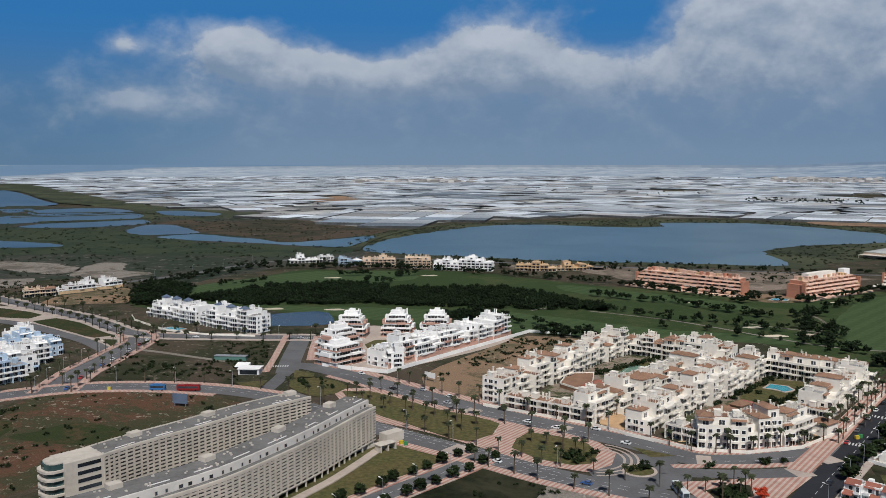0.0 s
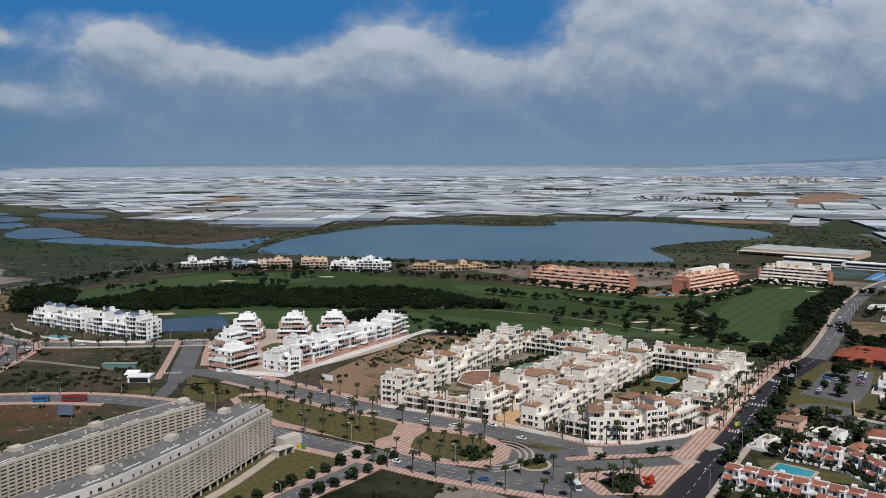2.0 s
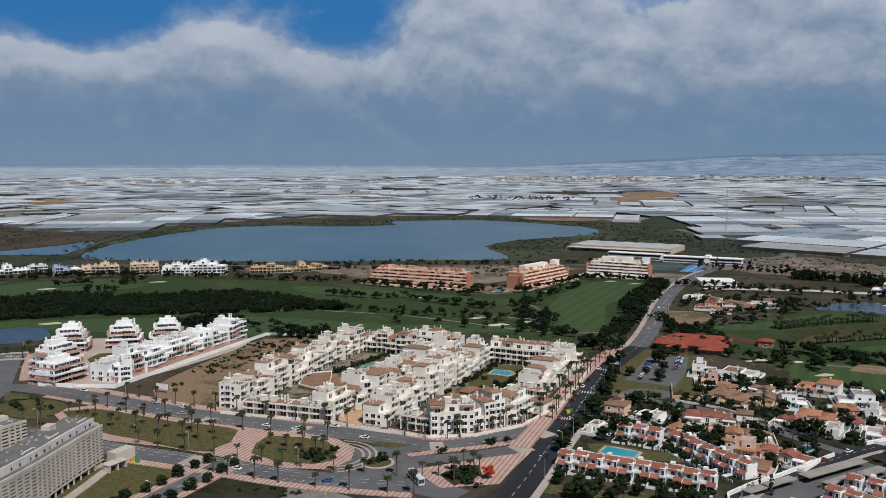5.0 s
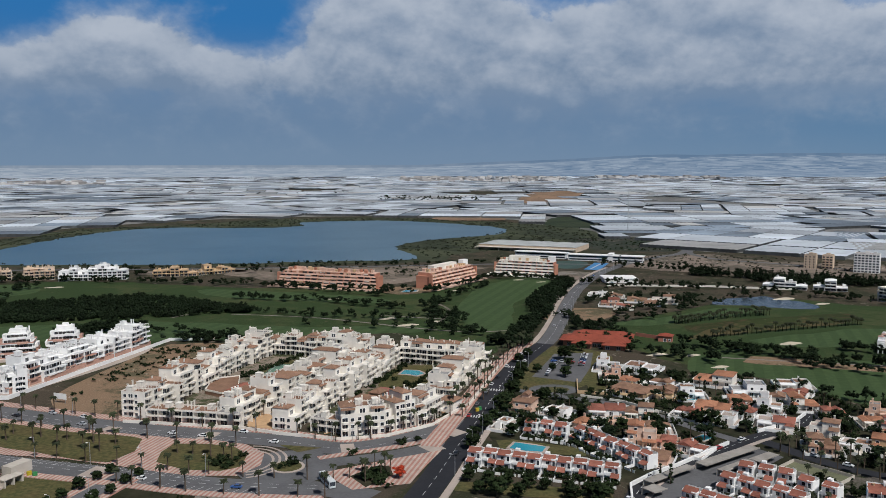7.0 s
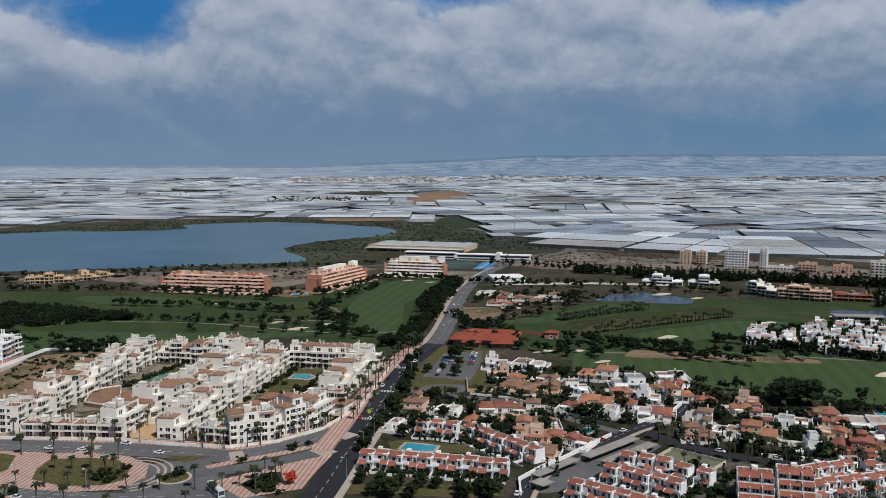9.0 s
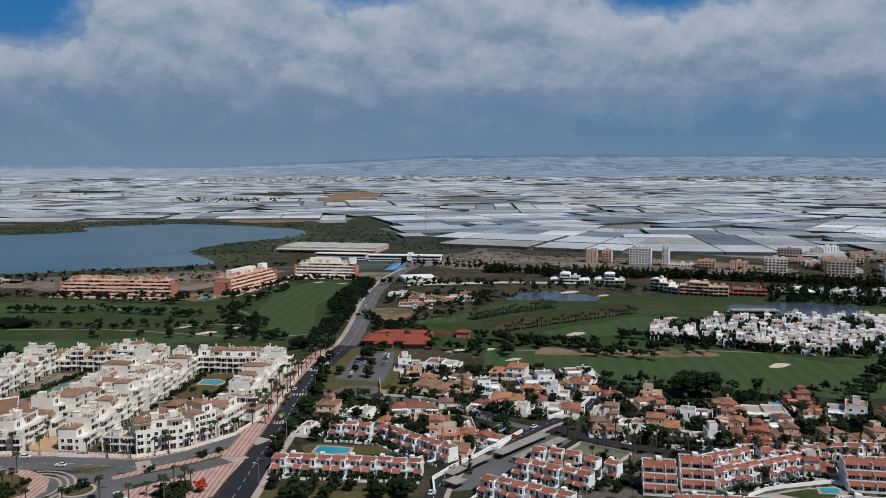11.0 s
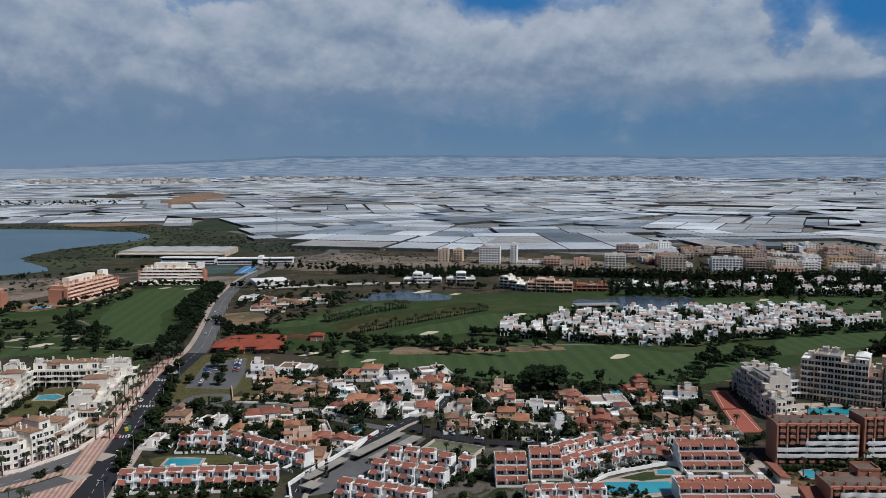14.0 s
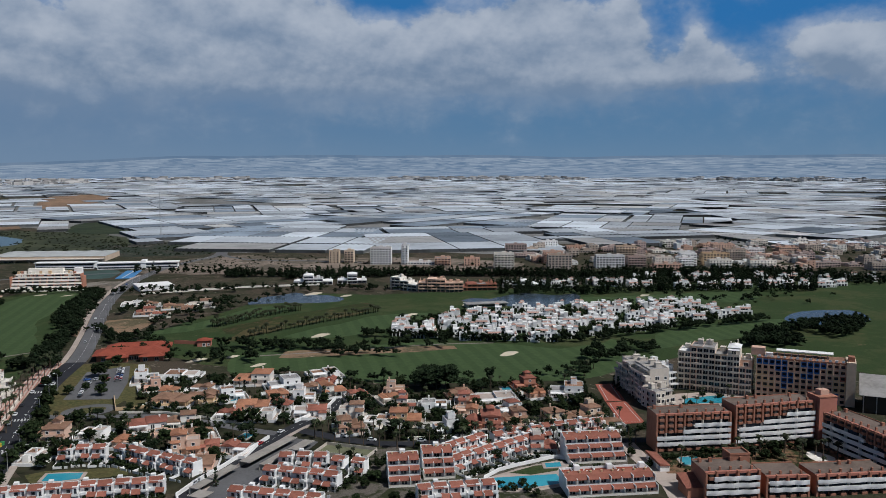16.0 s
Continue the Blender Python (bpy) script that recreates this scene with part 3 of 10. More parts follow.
patch("salt_pond", [(-877, 1180), (-846, 1245), (-764, 1216), (-685, 1185), (-628, 1156), (-598, 1195), (-573, 1252), (-545, 1310), (-525, 1235), (-512, 1160), (-520, 1118), (-589, 1114), (-666, 1132), (-764, 1141), (-820, 1153)], 0.35, M_WATER, "long shallow channel beside the lagoon", "pond", wob=5)
patch("brown_scrub", [(-1106, 1458), (-1085, 1550), (-1002, 1523), (-868, 1643), (-748, 1525), (-588, 1444), (-560, 1359), (-579, 1264), (-607, 1192), (-638, 1164), (-747, 1229), (-869, 1289), (-971, 1387)], 0.3, M_BROWNSCRUB, "brown scrub field beside the salt ponds", wob=10)
patch("reed_bed", [(-1301, 1228), (-1184, 1249), (-1092, 1296), (-874, 1167), (-748, 1117), (-655, 1114), (-580, 1096), (-483, 1088), (-488, 1014), (-563, 973), (-653, 960), (-730, 926), (-827, 916), (-953, 898)], 0.12, M_REED, "dark green reed bed across the marsh", wob=14)
for pts in ([(-832, 797), (-825, 825), (-742, 816), (-696, 791), (-685, 748), (-737, 746)], [(-668, 739), (-707, 814), (-704, 856), (-676, 848), (-636, 800), (-582, 781), (-596, 754), (-620, 732)], [(-717, 682), (-678, 703), (-648, 655), (-670, 636)]):
    patch("salt_flat", pts, 0.16, M_PALE, "bare pale salt flat in the marsh", wob=11, step=9)
for line in ([(-1500, 1500), (-1380, 1620), (-1300, 1740)], [(-1700, 1745), (-1560, 1640), (-1420, 1745)], [(-1330, 1400), (-1215, 1525), (-1180, 1560)], [(-476, 1076), (-508, 1180), (-524, 1270), (-533, 1383), (-527, 1506), (-507, 1557)]):
    solid("dyke", ribbon(MB(), line, 9, 1.6, 1.6, smooth=False), M_SHORE, "low dark dyke between salt ponds", "dyke", kind="structure")

GOLF_A = [(-488, 611), (-501, 688), (-470, 770), (-445, 862), (-381, 873), (-284, 905), (-148, 853), (-78, 834), (52, 826), (129, 873), (225, 926), (222, 842), (130, 632), (86, 520), (68, 517), (31, 601), (-26, 617), (-130, 586), (-136, 562), (-295, 589), (-348, 612), (-427, 586)]
GOLF_B = [(182, 599), (269, 670), (366, 729), (436, 677), (537, 640), (620, 615), (727, 562), (925, 454), (902, 286), (522, 165), (506, 247), (469, 327), (416, 334), (372, 340), (334, 370), (262, 411), (230, 459), (203, 481), (186, 518)]
patch("golf_course_west", GOLF_A, 0.10, M_GOLF, "green golf course beside the avenue", wob=5)
patch("golf_course_east", GOLF_B, 0.10, M_GOLF, "green golf course with ponds and paths", wob=5)
for k, (pts, label) in enumerate((
        ([(92, 730), (143, 854), (203, 880), (181, 802), (140, 720), (113, 609), (86, 603), (84, 650)], "bright mown fairway in light and dark bands"),
        ([(-494, 679), (-436, 844), (-329, 879), (-305, 815), (-389, 753), (-434, 662)], "long mown fairway beside the marsh"),
        ([(-375, 632), (-283, 648), (-159, 660), (-26, 629), (49, 623), (44, 598), (-25, 598), (-125, 586), (-284, 606)], "long mown fairway behind the apartments"),
        ([(-144, 833), (-60, 802), (23, 763), (23, 733), (-56, 753), (-137, 796)], "narrow mown fairway between pines"),
        ([(192, 618), (224, 633), (259, 649), (302, 677), (331, 679), (352, 675), (310, 646), (260, 627), (214, 606)], "mown fairway beside a row of palms"),
        ([(273, 548), (328, 569), (373, 582), (417, 563), (418, 533), (371, 545), (337, 525), (290, 527)], "mown fairway below the palm row"),
        ([(239, 463), (276, 470), (305, 460), (336, 451), (382, 441), (407, 397), (461, 397), (402, 372), (322, 408), (275, 426)], "long mown fairway below the white houses"),
        ([(559, 551), (603, 538), (663, 512), (742, 476), (692, 442), (616, 475), (572, 510)], "mown fairway behind the white village"),
        ([(508, 393), (558, 389), (611, 384), (640, 360), (553, 346), (494, 355), (459, 358)], "mown fairway before the white village"))):
    patch("fairway", pts, 0.16, M_FAIR, label, "fairway", wob=5, seed=k)
for k, pts in enumerate(([(-329, 553), (-341, 592), (-310, 619), (-288, 604), (-277, 570)], [(309, 698), (328, 723), (356, 731), (375, 738), (380, 718), (393, 702), (398, 683), (384, 664), (356, 672), (335, 688)],
                         [(476, 601), (493, 607), (505, 593), (534, 603), (556, 599), (567, 573), (588, 569), (585, 556), (548, 530), (518, 530), (495, 529), (490, 555), (473, 565)], [(628, 370), (672, 382), (714, 362), (697, 337), (665, 326), (632, 336), (618, 360)])):
    patch("golf_pond", pts, 0.22, M_POND, "dark still pond on the golf course", "pond", wob=3, seed=k)
patch("building_plot_west", [(-333, 320), (-329, 352), (-282, 369), (-243, 374), (-226, 368), (-222, 333), (-233, 290), (-238, 259), (-243, 232), (-274, 193), (-360, 200)], 0.07, M_REDDIRT, "empty plot of reddish earth and weeds", wob=3)
patch("building_plot_middle", [(-156, 444), (-110, 408), (-88, 470), (-65, 545), (-91, 575), (-117, 575), (-133, 560)], 0.07, M_DIRT, "empty plot of dry brown earth", wob=3)
patch("building_plot_north", [(-336, 395), (-366, 476), (-285, 505), (-262, 453), (-250, 405)], 0.07, M_SCRUB, "empty plot of scrub with a footpath", wob=3)
patch("hotel_lawn", [(-128, 331), (-100, 321), (-106, 300), (-122, 262), (-135, 235), (-150, 262), (-143, 300), (-137, 326)], 0.07, M_LAWN, "patchy lawn below the long building", wob=1)
patch("weed_plot", [(-86, 318), (-60, 306), (-25, 292), (-10, 270), (-40, 240), (-125, 235), (-108, 272)], 0.07, M_WEED, "overgrown plot of green weeds", wob=2)
patch("rubble_ground", [(-58, 303), (-25, 290), (-12, 268), (-40, 262), (-62, 285)], 0.11, M_PALE, "pale bare rubble ground", wob=4)

# ---- roads ----
SPUR = [(-276, 529), (-261, 492), (-246, 455), (-234, 428)]
UPPER = [(-246, 444), (-240, 446), (-230, 447), (-205, 438), (-170, 421), (-140, 406), (-104, 390), (-74, 379), (-48, 370), (-30, 363), (-11, 353), (2, 352), (20, 359), (42, 374), (54, 384)]
LOWER = [(-380, 300), (-352, 338), (-331, 360), (-310, 372), (-280, 381), (-248, 384), (-215, 380), (-190, 369), (-135, 345), (-88, 328), (-60, 317), (-33, 310), (-10, 306), (6, 296)]
LOWER_TWO = [(-20, 333), (-8, 335), (9, 339), (24, 345), (40, 353)]
AVENUE = [(7, 240), (19, 280), (32, 315), (43, 346), (59, 388), (78, 442), (97, 491), (112, 522), (128, 552)]
AVENUE_FAR = [(112, 522), (128, 552), (142, 587), (165, 653), (177, 692), (206, 773), (237, 845), (270, 910), (300, 957), (338, 1009), (392, 1064), (440, 1107), (478, 1180), (503, 1260)]
NORTH = [(-245, 528), (-265, 524), (-314, 510), (-363, 498), (-400, 500), (-462, 534), (-528, 559), (-606, 589), (-800, 660)]
WEST = [(-331, 352), (-348, 391), (-360, 435), (-374, 480), (-395, 500)]
SIDE = [(-90, 328), (-100, 304), (-108, 288), (-115, 272), (-132, 235), (-150, 200)]
VILLA_ROAD = [(92, 262), (99, 281), (111, 300), (123, 312), (141, 323), (160, 336), (177, 347), (204, 361), (217, 373), (228, 388)]
PALM_ROAD = [(177, 347), (184, 330), (192, 313), (205, 298), (230, 284), (255, 268), (288, 243), (325, 220), (380, 190)]
LANE = [(84, 440), (95, 430), (112, 419), (132, 405), (146, 384), (157, 362), (168, 344)]
BEHIND = [(-592, 655), (-576, 705), (-559, 750), (-546, 800), (-542, 853), (-531, 898), (-514, 941), (-490, 978), (-450, 1000), (-380, 1006), (-300, 1002), (-150, 997), (50, 1004), (200, 1010), (300, 990)]
road("road_upper", UPPER, 15, M_ASPHALT, 0.215)
road("road_lower", LOWER, 13.5, M_ASPHALT, 0.22)
road("road_lower_east", LOWER_TWO, 9.5, M_ASPHALT, 0.225)
road("road_avenue", AVENUE, 12.5, M_NEWROAD, 0.24, "freshly laid dark asphalt avenue")
road("road_avenue_far", AVENUE_FAR, 12.0, M_ASPHALT, 0.23, "grey avenue running towards the lagoon")
road("road_north", NORTH, 13, M_ASPHALT, 0.226)
road("road_park", [(-600, 508), (-560, 511), (-521, 505), (-486, 498), (-446, 482), (-408, 466), (-376, 447), (-362, 436)], 10, M_ASPHALT, 0.224)
road("road_west", WEST, 15, M_ASPHALT, 0.228)
road("road_side", SIDE, 9, M_ASPHALT, 0.23)
road("road_spur", SPUR, 13, M_ASPHALT, 0.229)
road("road_link", [(-236, 432), (-230, 408), (-227, 392), (-227, 381)], 8.5, M_ASPHALT, 0.232)
road("road_villas", VILLA_ROAD, 7, M_NEWROAD, 0.234, "narrow dark asphalt road past garden walls")
road("road_palms", PALM_ROAD, 7, M_NEWROAD, 0.238, "dark asphalt road lined with palms")
road("road_lagoon", BEHIND, 9, M_ASPHALT, 0.21, "straight road along the lagoon")
ring = [( -27 + 13.5 * math.cos(a), 331 + 13.5 * math.sin(a)) for a in np.linspace(0, 2 * math.pi, 40)]
solid("road_roundabout", ribbon(MB(), ring, 13, 0.245, smooth=False), M_ASPHALT, "asphalt ring of the roundabout", "road", kind="structure")
island = thing("roundabout_island", "round traffic island with grass and a palm clump", "traffic island", pose(-27, 331, 0))
disc = [(7 * math.cos(a), 7 * math.sin(a)) for a in np.linspace(0, 2 * math.pi, 32)[:-1]]
part("kerb", MB().prism(disc, 0.2, 0.45), M_PLAINPAVE, island)
part("lawn", MB().prism([(x * 0.82, y * 0.82) for x, y in disc], 0.3, 0.55), M_LAWN, island)
# ---- buildings ----
SHARED = {}


def shared(key, make):
    """One mesh for alike pieces."""
    if key not in SHARED:
        SHARED[key] = make()
    return SHARED[key]


def pane_mesh(w, h, material, frame_mat=None, deep=0.10):
    """A window: a sunk pane in a raised frame with a mullion and a sill; the front looks along -y, origin at the middle of the sill."""
    def make():
        me = bpy.data.meshes.new("window")
        mb = MB().box(-w / 2, 0.0, 0, w / 2, deep, h)
        n = len(mb.f)
        t = 0.14
        for a in ((-w / 2 - t, -0.08, -t, -w / 2, deep, h + t), (w / 2, -0.08, -t, w / 2 + t, deep, h + t), (-w / 2, -0.08, h, w / 2, deep, h + t), (-w / 2 - t, -0.2, -t, w / 2 + t, deep, 0.0)):
            mb.box(*a)
        if w > 1.5:
            mb.box(-0.06, -0.05, 0, 0.06, deep, h)
        me.from_pydata(mb.v, [], mb.f)
        me.materials.append(material)
        me.materials.append(frame_mat or M_WHITE)
        me.polygons.foreach_set("material_index", [0] * n + [1] * (len(mb.f) - n))
        return me
    return shared(("window", w, h, material.name, (frame_mat or M_WHITE).name), make)


def window(parent, x, y, z, w, h, material=None, frame_mat=None, turn=0, split=False):
    if not split:
        return part("window", pane_mesh(w, h, material or M_GLASS, frame_mat), None, parent, m=pose(x, y, z, 0, 0, turn))

    def frame_only():
        mb = MB()
        t = 0.14
        for a in ((-w / 2 - t, -0.08, -t, -w / 2, 0.1, h + t), (w / 2, -0.08, -t, w / 2 + t, 0.1, h + t), (-w / 2, -0.08, h, w / 2, 0.1, h + t), (-w / 2 - t, -0.2, -t, w / 2 + t, 0.1, 0.0), (-0.06, -0.05, 0, 0.06, 0.1, h)):
            mb.box(*a)
        me = mb.mesh("window")
        me.materials.append(frame_mat or M_WHITE)
        return me

    def pane_only():
        me = MB().box(-w / 2, 0.0, 0, w / 2, 0.09, h).mesh("pane")
        me.materials.append(material or M_GLASS)
        return me
    f = part("window", shared(("frame", w, h, (frame_mat or M_WHITE).name), frame_only), None, parent, m=pose(x, y, z, 0, 0, turn))
    part("pane", shared(("pane", w, h, (material or M_GLASS).name), pane_only), None, f)
    return f


class Panes:
    """Windows too small to tell apart, joined into one mesh for each piece of a facade."""

    def __init__(self):
        self.v, self.f, self.k, self.mats = [], [], [], None

    def put(self, x, y, z, w, h, material=None, turn=0):
        me = pane_mesh(w, h, material or M_GLASS)
        at, n = pose(x, y, z, 0, 0, turn), len(self.v)
        self.mats = self.mats or list(me.materials)
        self.v.extend(at @ q.co for q in me.vertices)
        for poly in me.polygons:
            self.f.append([n + i for i in poly.vertices])
            self.k.append(poly.material_index)

    def close(self, parent):
        if self.f:
            me = bpy.data.meshes.new("window_grid")
            me.from_pydata(self.v, [], self.f)
            for q in self.mats:
                me.materials.append(q)
            me.polygons.foreach_set("material_index", self.k)
            tagged(part("window_grid", me, None, parent), kind="stuff")


def wing(b, p, q, deep, storeys, seed, wall, roof_mat, face="loggia", rec=2.4, bay=3.9, piece=10.0, jog=0.8, vary=1, tiles=0.5, h=3.0, band=None, glass=None, base_mat=None, parapet=0.68, steps=True, far=False, accent=None, back_too=False, walls=(), beams_on=True):
    """A range of flats from p to q; its front looks to the right of that line. Every piece has its own height, roof, terrace and balconies."""
    m, length = along(p, q)
    turn = math.degrees(m.to_euler().z)
    rnd = random.Random(seed)
    n = max(1, round(length / piece))
    w = length / n
    band = band or wall
    for i in range(n):
        s = storeys + (rnd.choice((-1, 0, 0, 1)) if vary else 0)
        if steps and vary and n > 3 and i in (0, n - 1):
            s = storeys - 1 + rnd.choice((0, 0, 1))
        off = rnd.uniform(-jog, jog)
        x0, x1, top = i * w, (i + 1) * w, s * h + 0.3
        back = 2.4 if steps and s > 2 and not far and rnd.random() < 0.75 else 0.0
        low = top - h if back else top
        body, panes = MB(m), Panes()
        f = off + rec if face == "loggia" else off
        e = 0.004 * (i % 3)
        body.box(x0 + e, f, 0, x1 - e, deep, low)
        if back:
            body.box(x0 + e, f + back, low, x1 - e, deep, top)
            body.box(x0 + 0.2, f - (rec if face == "loggia" else 0), low, x1, f - (rec if face == "loggia" else 0) + 0.18, low + 0.95)
            panes.put(*(m @ Vector(((x0 + x1) / 2, f + back - 0.04, low + 0.2))), 2.4, 2.1, glass, turn=turn)
            if rnd.random() < 0.45:
                part("tile_strip", MB(m).shed(x0 + 0.3, f + back - 1.3, x1 - 0.3, f + back + 0.3, top - 0.6, 0.7, 0.1), roof_mat, b)
        y0 = f + back if back else off
        body.box(x0, y0, top, x1, y0 + 0.2, top + 0.6)
        body.box(x0, deep - 0.2, top, x1, deep, top + 0.6)
        body.box(x0, y0 + 0.2, top, x0 + 0.2, deep - 0.2, top + 0.6)
        body.box(x1 - 0.2, y0 + 0.2, top, x1, deep - 0.2, top + 0.6)
        levels = int(low / h)
        if i in (0, n - 1) and not far:
            xe, tt = (x0 + e - 0.04, -90) if i == 0 else (x1 - e + 0.04, 90)
            for z in range(levels):
                for yy, ww in ((f + 2.2, 1.4), (f + (deep - f) * 0.5, 2.2), (deep - 2.0, 1.4)):
                    panes.put(*(m @ Vector((xe, yy, z * h + (0.4 if ww > 2 else 0.9)))), ww, 2.1 if ww > 2 else 1.4, glass, turn=turn + tt)
                if z and steps:
                    yy, sx = f + (deep - f) * 0.5, -1 if i == 0 else 1
                    part("balcony", MB(m).box(*sorted((xe, xe + sx * 1.2))[:1], yy - 2.0, z * h, sorted((xe, xe + sx * 1.2))[1], yy + 2.0, z * h + 0.2).box(*sorted((xe + sx * 1.06, xe + sx * 1.2))[:1], yy - 2.0, z * h + 0.2, sorted((xe + sx * 1.06, xe + sx * 1.2))[1], yy + 2.0, z * h + 1.05), band, b)
        # the back: tall windows and shallow balconies
        if not far and back_too:
            k = max(1, round(w / 3.4))
            for z in range(int(top / h)):
                for j in range(k):
                    xx = x0 + w * (j + 0.5) / k
                    panes.put(*(m @ Vector((xx, deep + 0.04, z * h + 0.4))), 2.1 if (i + j) % 2 else 1.4, 2.1, glass, turn=turn + 180)
                if z:
                    part("balcony", MB(m).box(x0 + 0.5, deep, z * h, x1 - 0.5, deep + 1.2, z * h + 0.2).box(x0 + 0.5, deep + 1.08, z * h + 0.2, x1 - 0.5, deep + 1.2, z * h + 1.0), band, b)
        if face == "loggia":
            body.box(x0 + 0.01, off - 0.05, 0, x0 + 0.34, f + 0.01, low - rnd.choice((0, 0, h)) * (1 if steps else 0))
            body.box(x0 + 0.34, off, low - 0.3, x1, f + 0.01, low)
            k = max(1, round(w / bay))
            for j in range(1, k):
                xx = x0 + w * j / k
                body.box(xx - 0.16, off + 0.03, 0, xx + 0.16, off + 0.35, low - 0.3)
            for z in range(levels):
                if z:
                    fr = off - (rnd.choice((0.0, 0.8, 1.2, 1.4)) if steps else 0.0)
                    xa, xb = x0 + 0.4, x1
                    if fr < off and w > 5:
                        xa, xb = (x0 + 0.4, x0 + w * 0.62) if (i + z) % 2 else (x0 + w * 0.4, x1)
                    bal = MB(m).box(x0 + 0.36, off, z * h, x1, f, z * h + 0.24).box(x0 + 0.36, off - 0.02, z * h + 0.24, x1, off + 0.12, z * h + 0.24 + parapet)
                    if fr < off:
                        bal.box(xa, fr, z * h, xb, off - 0.02, z * h + 0.22).box(xa, fr, z * h + 0.22, xb, fr + 0.12, z * h + 0.22 + parapet).box(xa, fr + 0.12, z * h + 0.22, xa + 0.12, off - 0.02, z * h + 0.22 + parapet).box(xb - 0.12, fr + 0.12, z * h + 0.22, xb, off - 0.02, z * h + 0.22 + parapet)
                    part("balcony", bal, accent if accent and rnd.random() < 0.4 else band, b)
                if far:
                    part("glazing", MB(m).box(x0 + 0.5, f - 0.08, z * h + 0.4, x1 - 0.1, f + 0.05, z * h + 2.4), glass or M_GLASS, b)
                for j in range(0 if far else k):
                    ww = round(min(3.2, w / k - 0.6) * 5) / 5
                    panes.put(*(m @ Vector((x0 + w * (j + 0.5) / k + 0.15, f - 0.04, z * h + 0.3))), ww, 2.3, glass, turn=turn)
        else:
            k = max(2, round(w / 3.4))
            for z in range(levels):
                for j in range(k):
                    xx = x0 + w * (j + 0.5) / k
                    if (i + j) % 2:
                        panes.put(*(m @ Vector((xx, off - 0.04, z * h + 0.9))), 1.5, 1.5, glass, turn=turn)
                    else:
                        panes.put(*(m @ Vector((xx, off - 0.04, z * h + 0.3))), 2.4, 2.3, glass, turn=turn)
                        if z:
                            arc = [(xx - 1.7, off), (xx - 1.6, off - 0.9), (xx - 0.9, off - 1.5), (xx + 0.9, off - 1.5), (xx + 1.6, off - 0.9), (xx + 1.7, off)]
                            part("balcony", MB(m).prism(arc, z * h - 0.05, z * h + 0.9), band, b)
            body.box(x0 - 0.2, off - 0.9, 0, x0 + 0.2, off, low - 1.2)
        if base_mat:
            part("plinth", MB(m).box(x0, off - 0.35, 0, x1, off + 0.02, 2.6), base_mat, b)
        panes.close(b)
        part("wall", body, walls[i % len(walls)] if walls else wall, b)
        r = rnd.random()
        if r < tiles:
            part("roof", MB(m).hip(x0 + 0.3, y0 + 0.3, x1 - 0.3, deep - 0.6, top + 0.6, 1.6, 0.55), roof_mat, b)
        else:
            part("roof", MB(m).box(x0 + 0.2, y0 + 0.2, top, x1 - 0.2, deep - 0.2, top + 0.06), M_ROOFGREY if rnd.random() < 0.4 else roof_mat, b)
            hut = MB(m)
            cx = rnd.uniform(x0 + 0.6, max(x0 + 0.7, x1 - 3.4))
            yy = deep - 5.5
            hut.box(cx, yy, top, cx + 2.8, yy + 3.2, top + 2.4).box(cx - 0.15, yy - 0.15, top + 2.4, cx + 2.95, yy + 3.35, top + 2.6)
            part("stair_hut", hut, wall, b)
            if not far and beams_on and rnd.random() < 0.7:
                beams = MB(m)
                ya, yb = y0 + 0.6, y0 + 3.4
                for q in range(5):
                    xx = x0 + 0.5 + (w - 1.2) * q / 4
                    beams.box(xx, ya, top + 2.2, xx + 0.18, yb, top + 2.4)
                    if q in (0, 2, 4):
                        beams.box(xx, ya, top, xx + 0.18, ya + 0.18, top + 2.2).box(xx, yb - 0.18, top, xx + 0.18, yb, top + 2.2)
                part("pergola", beams, wall, b)
        stack = MB(m)
        for _ in range(rnd.choice((2, 3, 3))):
            cx, cy = rnd.uniform(x0 + 0.4, x1 - 1.1), rnd.uniform(deep * 0.35, deep - 1.0)
            zz = top + rnd.uniform(1.8, 3.4)
            stack.box(cx, cy, top, cx + 0.6, cy + 0.6, zz).box(cx - 0.12, cy - 0.12, zz, cx + 0.72, cy + 0.72, zz + 0.2)
        part("chimney", stack, wall, b)


def flats(label, group=""):
    return thing("apartment_building", label, "building", group=group)


M_PENT = stuff_mat("pale_penthouse_render", (0.60, 0.57, 0.53), 0.9, 0.10, 0.5, 0.06)
